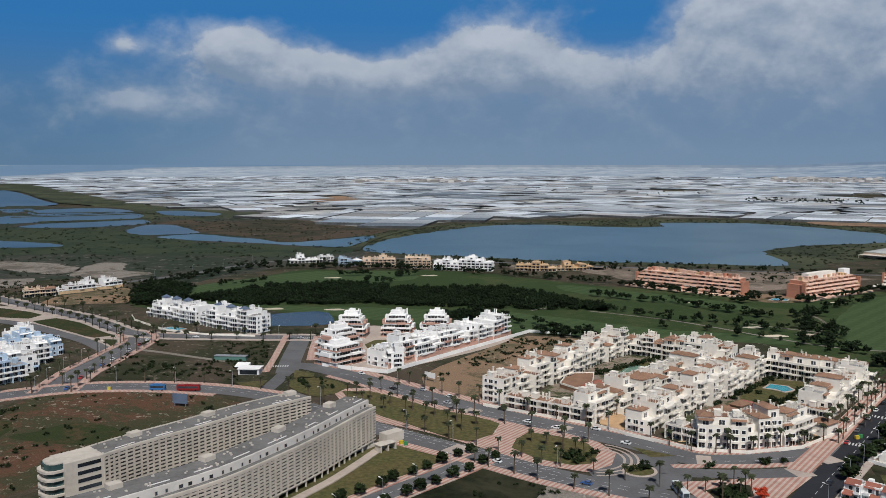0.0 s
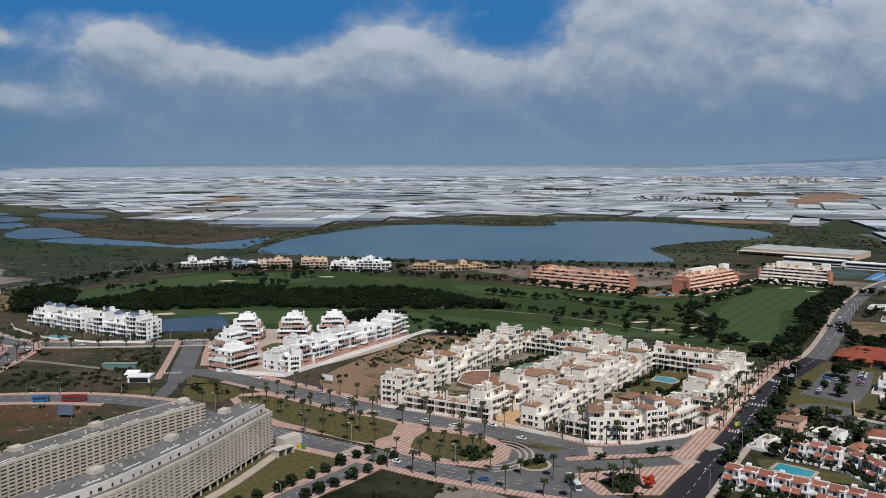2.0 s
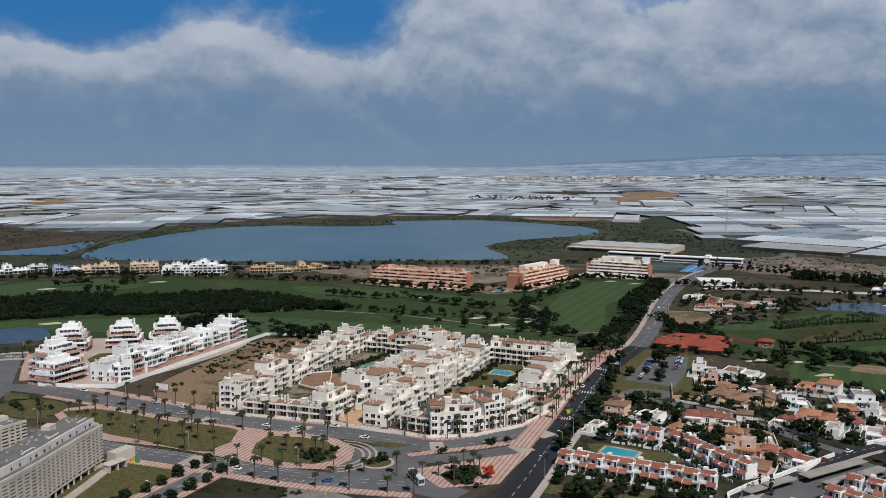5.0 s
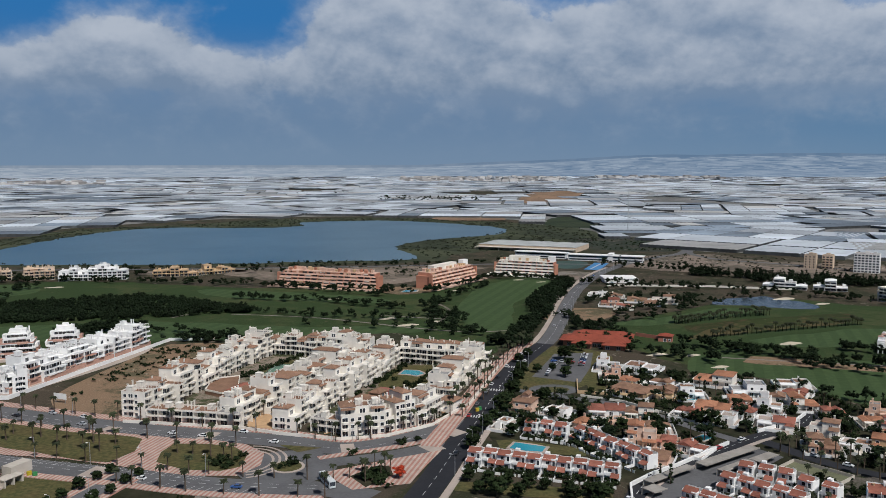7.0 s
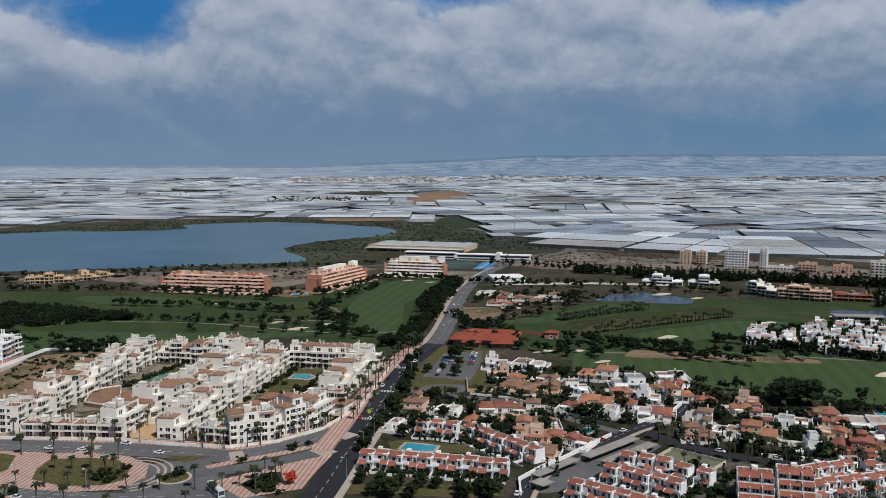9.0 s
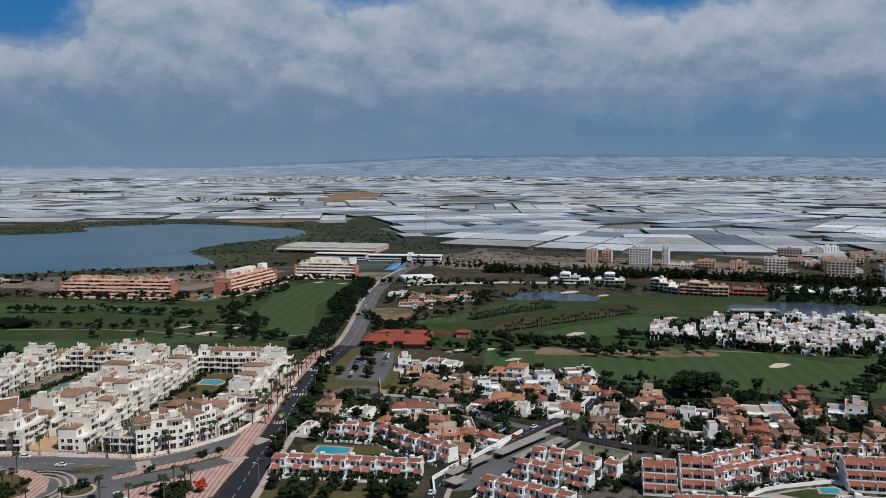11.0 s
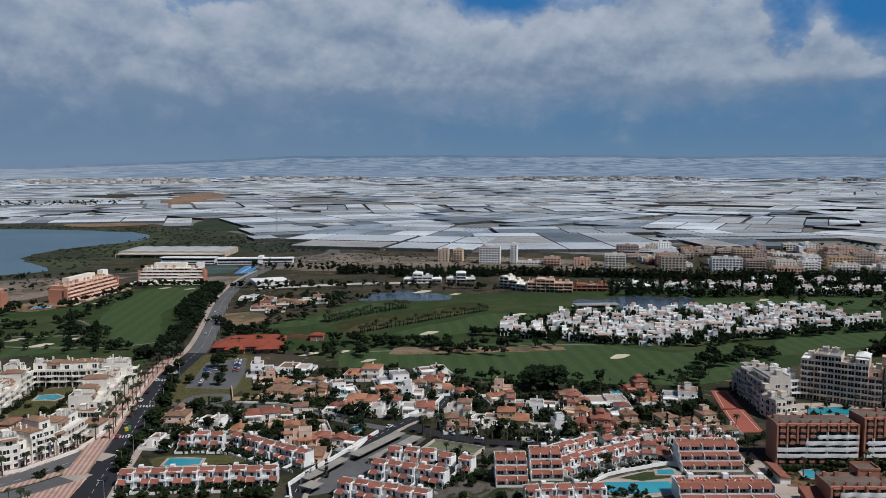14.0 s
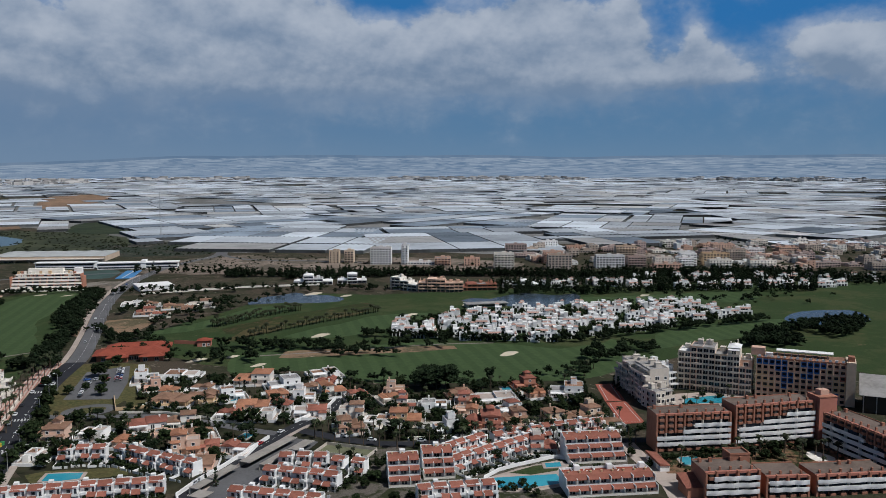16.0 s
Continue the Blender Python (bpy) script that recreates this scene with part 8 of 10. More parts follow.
patch("plaza", [(-13, 323), (15, 336), (37, 345), (28, 325), (21, 308), (-1, 304)], 0.30, M_PINK, "pink striped paved plaza", "pavement", wob=0, smooth=False)
patch("plaza_bed", [(-2, 318), (8, 328), (14, 328), (15, 318), (4, 306)], 0.36, M_WEED, "planted bed in the plaza", "lawn", wob=0.5)
solid("traffic_strip", ribbon(MB(), [(-15, 340), (-2, 345), (17, 351), (41, 363)], 4.0, 0.34, 0.3), M_PINK, "pink paved strip between lanes", "pavement", kind="structure")
patch("traffic_triangle", [(-33, 359), (-14, 353), (-24, 348)], 0.34, M_LAWN, "grass triangle between lanes", "lawn", wob=0, smooth=False)
patch("north_pavement", [(-588, 556), (-552, 560), (-500, 541), (-452, 524), (-405, 502), (-392, 482), (-372, 450), (-410, 470), (-446, 488), (-486, 504), (-521, 511), (-570, 516)], 0.12, M_PLAINPAVE, "pale paved walks between lawns", wob=0.5)
for pts in ([(-497, 513), (-490, 529), (-456, 519), (-412, 498), (-401, 487), (-409, 476), (-446, 491)], [(-581, 542), (-570, 552), (-529, 545), (-510, 537), (-508, 521), (-534, 519), (-560, 520)], [(-400, 474), (-390, 476), (-380, 464), (-378, 456)]):
    patch("north_lawn", pts, 0.16, M_PLOTGREEN, "green lawn between roads with palms", "lawn", wob=1)
pavement("pavement_upper", UPPER[3:], 6.0, 11.0)
pavement("pavement_upper_bay", UPPER[3:8], 3.0, -9.2)
pavement("pavement_lower", LOWER[8:13], 4.5, -9.2)
pavement("pavement_lower_west", LOWER[:7], 4.5, 9.2)
pavement("pavement_lower_south", LOWER[1:6], 4.0, -9.0)
pavement("pavement_avenue", AVENUE[3:], 9.0, 11.5)
pavement("pavement_avenue_east", AVENUE[:5], 3.0, -8.2, M_PLAINPAVE, "pale pavement with a kerb")
pavement("pavement_far", AVENUE_FAR[1:9], 3.5, 8.2, M_PLAINPAVE, "pale pavement with a kerb")
pavement("pavement_side_a", SIDE, 4.0, 6.6)
pavement("pavement_side_b", SIDE, 4.0, -6.6)
pavement("pavement_north_a", NORTH, 4.5, 9.2, M_PLAINPAVE, "pale pavement with a kerb")
pavement("pavement_north_b", NORTH[1:], 4.5, -9.2, M_PLAINPAVE, "pale pavement with a kerb")
pavement("pavement_west_a", WEST, 5.0, 10.2)
pavement("pavement_west_b", WEST, 5.0, -10.2)
pavement("pavement_spur_east", [(-264, 528), (-250, 494), (-236, 462)], 5.0, 0.0)
pavement("pavement_spur_west", [(-286, 524), (-272, 490), (-257, 453), (-247, 427)], 4.0, 0.0)
bars("crossing", (-273, 519), (-262, 523), 8, 4, "white zebra crossing on asphalt")
bars("crossing", (-250, 440), (-241, 444), 7, 4, "white zebra crossing on asphalt")
pavement("pavement_villas", VILLA_ROAD, 2.0, -4.8, M_PLAINPAVE, "narrow pale pavement")
arc = [(-45 + 17 * math.cos(a), 339 + 19 * math.sin(a)) for a in np.linspace(-1.4, 1.5, 16)]
for k in range(3):
    solid("paving_band", ribbon(MB(), [(-45 + (x + 45) * (1 - 0.16 * k), 339 + (y - 339) * (1 - 0.16 * k)) for x, y in arc], 1.1, 0.40, smooth=False), M_PLAINPAVE, "curved cream paving band", "pavement", kind="structure")

paint = MB()
for line, gap, sides in ((UPPER[3:14], 7.0, (0.0,)), (LOWER[:13], 7.0, (0.0, 3.2)), (AVENUE + AVENUE_FAR[2:12], 8.0, (0.0,)), (NORTH, 8.0, (0.0,)), (WEST, 7.0, (0.0,)), (SIDE, 6.0, (0.0,)), (VILLA_ROAD, 6.0, (0.0,))):
    pts = curve(line, gap / 2)
    for i in range(0, len(pts) - 1, 2):
        for s in sides:
            ribbon(paint, [pts[i], pts[i + 1]], 0.22, 0.262, side=s, smooth=False)
solid("lane_marks", paint, M_PAINT, "white dashed lane markings on asphalt", "road marking", kind="stuff")


bars("crossing", (53, 393), (64, 390), 9, 4, "white zebra crossing on dark asphalt")
bars("crossing", (90, 490), (103, 486), 9, 4, "white zebra crossing on asphalt")
bars("crossing", (71, 440), (84, 436), 9, 4, "white zebra crossing on dark asphalt")
for line, side, a, b in ((UPPER, -5.6, 4, 9), (LOWER, 5.2, 7, 11), (LOWER, -5.2, 9, 12)):
    pts = curve(line[a:b], 3.2)
    mb = MB()
    for i in range(1, len(pts) - 1):
        d = Vector((pts[i + 1][0] - pts[i - 1][0], pts[i + 1][1] - pts[i - 1][1])).normalized()
        c = Vector(pts[i]) + Vector((-d.y, d.x)) * side
        e = (Vector((-d.y, d.x)) * 1 + d * 0.45).normalized() * 2.2
        ribbon(mb, [tuple(c - e), tuple(c + e)], 0.2, 0.266, smooth=False)
    solid("parking_lines", mb, M_PAINT, "white slanting parking bay lines", "road marking", kind="structure")
for x, y, w, d, t in ((-66, 373, 7, 14, -20), (-102, 333, 9, 11, -22), (-3, 351, 6, 12, 5), (44, 369, 9, 11, 40), (33, 349, 8, 10, 30), (-113, 386, 8, 13, -24)):
    solid("raised_crossing", MB().box(-w / 2, -d / 2, 0.2, w / 2, d / 2, 0.275), M_PLAINPAVE, "pale raised pedestrian crossing", "crossing", kind="structure", m=pose(x, y, 0, 0, 0, t))


# ---- trees ----
def blob(mb, c, r, rnd, flat=0.75):
    """One leafy clump: a small dark core with loose tufts of leaves standing out all round it."""
    k, a = r * 1.0, rnd.uniform(0, 6.28)
    ca, sa = math.cos(a), math.sin(a)
    core = []
    for x, y, z in ((1, 0, 0), (0, 1, 0), (-1, 0, 0), (0, -1, 0), (0, 0, 1), (0, 0, -1)):
        s = k * rnd.uniform(0.75, 1.2)
        core.append((c[0] + (x * ca - y * sa) * s, c[1] + (x * sa + y * ca) * s, c[2] + z * s * flat))
    mb.add(core, [(0, 1, 4), (1, 2, 4), (2, 3, 4), (3, 0, 4), (1, 0, 5), (2, 1, 5), (3, 2, 5), (0, 3, 5)])
    for _ in range(9):
        z = rnd.uniform(-0.55, 1.0)
        b, q = rnd.uniform(0, 6.28), math.sqrt(max(0.0, 1 - z * z))
        d = Vector((q * math.cos(b), q * math.sin(b), z * flat)) * r * rnd.uniform(0.85, 1.25)
        u = Vector((rnd.uniform(-1, 1), rnd.uniform(-1, 1), rnd.uniform(-0.5, 0.5))) * r * 0.52
        w = Vector((rnd.uniform(-1, 1), rnd.uniform(-1, 1), rnd.uniform(-0.5, 0.5))) * r * 0.52
        o = Vector(c) + d
        mb.add([o - u - w, o + u - w * 0.5, o + w], [(0, 1, 2)])


def crown_mb(seed, h, r, kind="round", n=22, grain=1.0):
    """Clumps set round the limbs of a tree of height h and half width r."""
    rnd = random.Random(seed)
    mb = MB()
    for _ in range(n):
        a, q = rnd.uniform(0, 6.28), math.sqrt(rnd.random())
        if kind == "round":
            z = h * rnd.uniform(0.38, 0.98)
            k = math.sqrt(max(0.05, 1 - ((z / h - 0.64) / 0.40) ** 2))
            size = r * rnd.uniform(0.28, 0.48)
        elif kind == "flat":
            z, k, size = h * rnd.uniform(0.70, 0.96), 1.0, r * rnd.uniform(0.26, 0.42)
        elif kind == "column":
            z = h * rnd.uniform(0.10, 0.98)
            k, size = 1.05 - z / h * 0.75, r * rnd.uniform(0.35, 0.55)
        else:
            z, k, size = h * rnd.uniform(0.25, 0.85), 1.0, r * rnd.uniform(0.30, 0.5)
        blob(mb, (r * q * k * math.cos(a), r * q * k * math.sin(a), z), size * grain, rnd, 0.62 if kind == "flat" else 0.85)
    return mb


def trunk_mb(seed, h, r, kind):
    rnd = random.Random(seed)
    top = h * (0.72 if kind == "flat" else 0.5)
    mb = MB().rod((0, 0, -0.2), (0.1, 0.05, top), 0.035 * h + 0.05, 0.02 * h)
    for _ in range(4):
        a = rnd.uniform(0, 6.28)
        mb.rod((0.05, 0.03, top * 0.8), (r * 0.6 * math.cos(a), r * 0.6 * math.sin(a), top + h * 0.2), 0.02 * h, 0.006 * h, 5)
    return mb


def tree_kind(name, label, seed, h, r, kind, leaf, n=26, grain=1.0):
    t = solid(name, trunk_mb(seed, h, r, kind), M_BARK, label, "tree")
    part("crown", crown_mb(seed, h, r, kind, n, grain), leaf, t)
    return t


def bush_kind(name, label, seed, h, r, leaf, n=14):
    return solid(name, crown_mb(seed, h, r, "bush", n), leaf, label, "shrub")


def palm_kind(seed, h, label):
    """A palm: ringed tapering trunk, a skirt of dead leaves, arching fronds with drooping halves."""
    rnd = random.Random(seed)
    bend = (rnd.uniform(-0.3, 0.3), rnd.uniform(-0.3, 0.3))
    tr = MB().rod((0, 0, -0.2), (bend[0] * 0.5, bend[1] * 0.5, h * 0.55), 0.30, 0.22, 7).rod((bend[0] * 0.5, bend[1] * 0.5, h * 0.55), (bend[0], bend[1], h), 0.22, 0.24, 7)
    tr.rod((bend[0], bend[1], h - 1.2), (bend[0], bend[1], h + 0.1), 0.28, 0.62, 8)
    t = solid("palm_tree", tr, M_BARK, label, "palm tree")
    cr = MB()
    for k in range(24):
        a = k * 2.399 + rnd.uniform(-.2, .2)
        up = rnd.uniform(-0.25, 1.35)
        ln = rnd.uniform(1.6, 2.3)
        ca, sa = math.cos(a), math.sin(a)
        pts = []
        for j in range(5):
            u = j / 4
            rr = ln * u * (1 - 0.15 * u)
            pts.append((rr, h + 0.1 + up * u * 1.5 - 1.6 * u * u * (1.0 if up > 0 else 0.5)))
        v, f = [], []
        for j, (rr, z) in enumerate(pts):
            wd = (0.10, 0.42, 0.50, 0.40, 0.06)[j]
            for s in (-1, 0, 1):
                v.append((bend[0] + rr * ca - s * wd * sa, bend[1] + rr * sa + s * wd * ca, z - (0.28 if s else 0) * (wd / 0.5)))
        for j in range(4):
            f += [(3 * j, 3 * j + 3, 3 * j + 4, 3 * j + 1), (3 * j + 1, 3 * j + 4, 3 * j + 5, 3 * j + 2)]
        cr.add(v, f)
    part("crown", cr, M_PALM, t)
    return t


PALMS = [palm_kind(k, h, "tall date palm with a ringed trunk") for k, h in enumerate((7.0, 8.2, 6.2, 9.0))]
ROUND = [tree_kind("street_tree", "dense round-crowned dark green tree", 20 + k, h, r, "round", M_LEAF, 54, 0.72) for k, (h, r) in enumerate(((6.5, 3.2), (8.0, 4.2), (5.0, 2.6)))]
UMBRELLA = [tree_kind("pine_tree", "dark umbrella pine with a flat crown", 30 + k, h, r, "flat", M_PINE, 46, 0.75) for k, (h, r) in enumerate(((8.0, 4.2), (7.0, 3.4)))]
CYPRESS = [tree_kind("cypress_tree", "slim dark green cypress tree", 40, 9.0, 1.3, "column", M_PINE, 40, 0.8)]
SHRUB = [bush_kind("garden_shrub", "bushy dark garden shrub", 50 + k, h, r, M_LEAF, 14) for k, (h, r) in enumerate(((2.6, 1.7), (3.4, 2.2)))]
BIG = [tree_kind("large_tree", "huge dark spreading tree above the villas", 45 + k, 14.0, 8.5, "round", M_PINE, 170, 0.45) for k in range(2)]
placed_kind = {}


def plant(kinds, x, y, rnd, low=0.85, high=1.2, group=""):
    t = rnd.choice(kinds)
    s = rnd.uniform(low, high)
    m = pose(x, y, 0, 0, 0, rnd.uniform(0, 360)) @ Matrix.Diagonal((s, s, s, 1))
    if t not in placed_kind:
        placed_kind[t] = True
        t.matrix_basis = m
        if group:
            t["group"] = group
        return t
    c = copy_thing(t, Matrix.Identity(4))
    c.matrix_basis = m
    if group:
        c["group"] = group
    return c


def palm_line(pts, gap, side, rnd, kinds=None, low=0.85, high=1.15, group="avenue palms"):
    line = curve(pts, gap)
    for i in range(len(line)):
        a, b = line[max(0, i - 1)], line[min(len(line) - 1, i + 1)]
        d = math.dist(a, b) or 1
        plant(kinds or PALMS, line[i][0] - (b[1] - a[1]) / d * side + rnd.uniform(-.6, .6), line[i][1] + (b[0] - a[0]) / d * side + rnd.uniform(-.6, .6), rnd, low, high, group)


R = random.Random(77)
palm_line(UPPER[4:9], 13, 9.6, R)
palm_line(UPPER[4:9], 13, -11.0, R)
palm_line(UPPER[9:14], 12, 9.0, R)
palm_line(LOWER[8:13], 12, 9.0, R)
palm_line(LOWER[9:13], 12, -8.6, R)
palm_line(LOWER[1:8], 14, 9.0, R)
palm_line([(-176, 385), (-140, 372), (-108, 358)], 11, 0, R)
palm_line([(-176, 396), (-140, 380), (-104, 366)], 12, 0, R)
palm_line([(-74, 352), (-60, 346), (-50, 338)], 7, 0, R)
palm_line(AVENUE[4:], 10.5, 8.4, R, low=0.95, high=1.15)
palm_line(AVENUE[4:], 11.5, 14.5, R, low=0.95, high=1.15)
palm_line(WEST, 13, 10, R)
palm_line(WEST, 13, -10, R)
palm_line(PALM_ROAD[1:8], 7, 5.2, R, group="palms along the villa road")
palm_line(PALM_ROAD[1:8], 7, -5.2, R, group="palms along the villa road")
palm_line(SIDE[:5], 10, 6.6, R, ROUND[2:], 0.7, 0.95, "side road trees")
palm_line(SIDE[:5], 10, -6.6, R, ROUND[2:], 0.7, 0.95, "side road trees")
for x, y in ((-2, 316), (3, 322), (8, 326), (12, 322), (10, 314), (4, 312), (14, 318), (-44, 404), (31, 378), (22, 373), (6, 366), (70, 430), (66, 420)):
    plant(PALMS, x, y, R, 0.8, 1.05)
for x, y in ((43.6, 309), (51, 306), (58, 303), (65, 299.5), (71, 297), (79, 293), (86, 290), (92, 288)):
    plant(ROUND[:2], x, y, R, 0.6, 0.8, "trees before the terrace houses")
for x, y in ((46, 296), (52, 293), (60, 291), (79, 286), (88, 284), (87, 440), (82, 425), (76, 411), (72, 396), (66, 384), (60, 372), (52, 355), (50, 345), (76, 371), (80, 366), (86, 372), (70, 360), (108, 512), (100, 500), (96, 470), (90, 452), (106, 474), (116, 478), (120, 462), (128, 486), (147, 528), (140, 523), (178, 522), (130, 505)):
    plant(ROUND, x, y, R, 0.8, 1.15)
for x, y in ((-27, 331), (-29, 329), (-25, 333), (-50, 335), (-48, 340), (-52, 332), (-56, 336), (-46, 345), (-60, 340), (-54, 341), (5, 314), (10, 320), (6, 322), (-203, 412), (-212, 408), (-195, 405), (-208, 418), (-216, 412), (-2, 343), (0, 345), (20, 354), (28, 357)):
    plant(SHRUB, x, y, R, 0.8, 1.1, "median shrubs")
for x, y in ((268, 366), (280, 362), (275, 372)):
    plant(BIG, x, y, R, 0.8, 0.95)
for x, y in ((318, 290), (315, 284), (312, 278), (322, 296), (309, 270), (353, 300), (356, 306)):
    plant(CYPRESS, x, y, R, 0.8, 1.1)
# gardens: trees wherever no house or road stands
taken = [(x, y, 0.5 * w + 3.0) for x, y, w in HOUSES]
lanes = LANES
rows_ = [p for a, b in (((44, 324), (100, 298)), ((75, 360), (93, 350)), ((93, 351), (113, 311)), ((134, 291), (156, 266)), ((116, 278), (140, 250)), ((164, 284), (173, 271)), ((177, 247), (204, 235)), ((204, 250), (252, 252)), ((212, 264), (262, 258)), ((148, 300), (166, 287)), ((262, 261), (292, 250)), ((174, 257), (201, 250)), ((180, 268), (210, 262)), ((249, 234), (271, 222)), ((223, 208), (254, 191)), ((113, 296), (163, 334))) for p in curve([a, b], 4.0)]
TENNIS = [(348, 324), (368, 315), (326, 246), (303, 255)]
n, tries = 0, 0
while n < 200 and tries < 9000:
    tries += 1
    x, y = R.uniform(62, 348), R.uniform(228, 480)
    if not inside((x, y), GARDEN) or inside((x, y), TENNIS) or any(math.dist((x, y), v[:2]) < v[2] for v in taken) or any(math.dist((x, y), p) < 5 for p in lanes) or any(math.dist((x, y + 1), p) < 9 for p in rows_):
        continue
    n += 1
    plant(R.choice((ROUND, ROUND, SHRUB, PALMS, PALMS, CYPRESS, UMBRELLA)), x, y, R, 0.55, 1.0, "garden trees")
for x, y in ((105, 350), (109, 338), (97, 350), (120, 298), (118, 304), (112, 330), (100, 345)):
    plant(CYPRESS + ROUND[2:], x, y, R, 0.7, 1.0, "garden trees")
for _ in range(40):
    x, y = R.uniform(345, 400), R.uniform(232, 285)
    if inside((x, y), [(352, 270), (375, 282), (398, 262), (402, 240), (372, 225), (345, 240)]):
        plant(R.choice((PALMS, SHRUB)), x, y, R, 0.6, 0.9, "hotel garden plants")
for _ in range(60):
    x, y = R.uniform(262, 355), R.uniform(150, 215)
    if inside((x, y), [(264, 205), (288, 212), (350, 186), (330, 165), (284, 180)]):
        plant(R.choice((PALMS, SHRUB, SHRUB)), x, y, R, 0.6, 0.9, "hotel garden plants")
for x, y in ((312, 196), (316, 193), (319, 197), (323, 192), (327, 195), (331, 191), (335, 188), (339, 190), (344, 186), (349, 183), (343, 178), (338, 172), (346, 170), (350, 176), (326, 186), (320, 188), (306, 198), (334, 180), (329, 176)):
    plant(R.choice((PALMS, PALMS, ROUND[2:])), x, y, R, 0.8, 1.15, "hotel garden plants")
for x, y in ((169, 296), (173, 294), (178, 291), (170, 270), (166, 268), (162, 271), (174, 266), (182, 277), (184, 272), (160, 266), (213, 229), (216, 226), (219, 223), (210, 232), (199, 258), (203, 256), (188, 256), (187, 262), (231, 257), (227, 255), (156, 266), (166, 262), (180, 282), (190, 266)):
    plant(R.choice((PALMS, PALMS, SHRUB, ROUND[2:])), x, y, R, 0.65, 1.0, "courtyard plants")
for x, y in ((344, 330), (350, 334), (357, 330), (363, 335), (370, 340), (380, 344), (376, 352), (368, 348)):
    plant(R.choice((PALMS, UMBRELLA, ROUND)), x, y, R, 0.8, 1.2, "trees along the golf edge")
for x, y in ((300, 265), (304, 262), (309, 260), (296, 268), (292, 271), (287, 274), (282, 277), (277, 280), (330, 302), (333, 306), (327, 299), (336, 310)):
    plant(R.choice((PALMS, CYPRESS)), x, y, R, 0.7, 1.0, "garden trees")
for x, y in ((-50, 480), (-35, 500), (-45, 510), (-20, 505), (18, 470), (22, 465), (24, 498), (46, 476), (52, 470), (36, 455), (28, 448), (44, 440), (8, 420), (2, 430), (-4, 440), (14, 410), (20, 440), (-68, 402), (-60, 399), (-84, 404), (-90, 407)):
    plant(R.choice((ROUND[2:], PALMS, SHRUB)), x, y, R, 0.6, 0.9, "courtyard plants")


def unit_arrays(mb):
    return np.array(mb.v, np.float32), np.array([f if len(f) == 3 else f[:3] for f in mb.f], np.int32)


def woodland(name, spots, variants, material, label, category="woodland"):
    """One mesh of many trees: spots are x, y, size, turn."""
    rnd = random.Random(len(spots))
    vs, fs, n = [], [], 0
    for x, y, s, a in spots:
        v, f = variants[rnd.randrange(len(variants))]
        c, d = math.cos(a) * s, math.sin(a) * s
        w = np.empty_like(v)
        w[:, 0], w[:, 1], w[:, 2] = v[:, 0] * c - v[:, 1] * d, v[:, 0] * d + v[:, 1] * c, v[:, 2] * s * rnd.uniform(0.85, 1.2)
        far = math.hypot(x, y) > NEAR
        px, py, pz = warp(x, y) if far else (x, y, 0.0)
        w += np.array((px, py, pz), np.float32)
        vs.append(w)
        fs.append(f + n)
        n += len(v)
    v, f = np.concatenate(vs), np.concatenate(fs)
    me = bpy.data.meshes.new(name)
    me.vertices.add(len(v))
    me.vertices.foreach_set("co", v.ravel())
    me.loops.add(f.size)
    me.loops.foreach_set("vertex_index", f.ravel())
    me.polygons.add(len(f))
    me.polygons.foreach_set("loop_start", np.arange(0, f.size, 3, dtype=np.int32))
    me.update(calc_edges=True)
    me.validate()
    return solid(name, me, material, label, category, kind="stuff")


def fill(poly, gap, rnd, low, high, hole=None, thin=-0.38):
    xs, ys = [p[0] for p in poly], [p[1] for p in poly]
    n = int((max(xs) - min(xs)) * (max(ys) - min(ys)) / (gap * gap))
    out = []
    for _ in range(n):
        x, y = rnd.uniform(min(xs), max(xs)), rnd.uniform(min(ys), max(ys))
        if inside((x, y), poly) and not (hole and any(inside((x, y), h) for h in hole)) and noise.noise((x / 60, y / 60, 2.0)) > thin:
            out.append((x, y, rnd.uniform(low, high), rnd.uniform(0, 6.28)))
    return out


def strip_spots(pts, gap, wide, rnd, low, high):
    return [(x + rnd.gauss(0, wide), y + rnd.gauss(0, wide), rnd.uniform(low, high), rnd.uniform(0, 6.28)) for x, y in curve(pts, gap) for _ in range(2) if rnd.random() < 0.8]


def palm_arrays(seed, h):
    rnd = random.Random(seed)
    mb = MB().rod((0, 0, -0.2), (0, 0, h), 0.28, 0.2, 5)
    for k in range(26):
        a, up, ln = k * 2.399, rnd.uniform(-0.3, 1.1), rnd.uniform(1.8, 2.6)
        ca, sa = math.cos(a), math.sin(a)
        p = [(0.0, h), (ln * 0.5, h + up * 0.9 - 0.3), (ln, h + up * 1.4 - 1.7)]
        v = [(r * ca - s * sa * g, r * sa + s * ca * g, z - 0.2 * abs(s)) for (r, z), g in zip(p, (0.2, 0.85, 0.2)) for s in (-1, 1)]
        mb.add(v, [(0, 2, 3), (0, 3, 1), (2, 4, 5), (2, 5, 3)])
    f = []
    for q in mb.f:
        f += [(q[0], q[i], q[i + 1]) for i in range(1, len(q) - 1)]
    return np.array(mb.v, np.float32), np.array(f, np.int32)


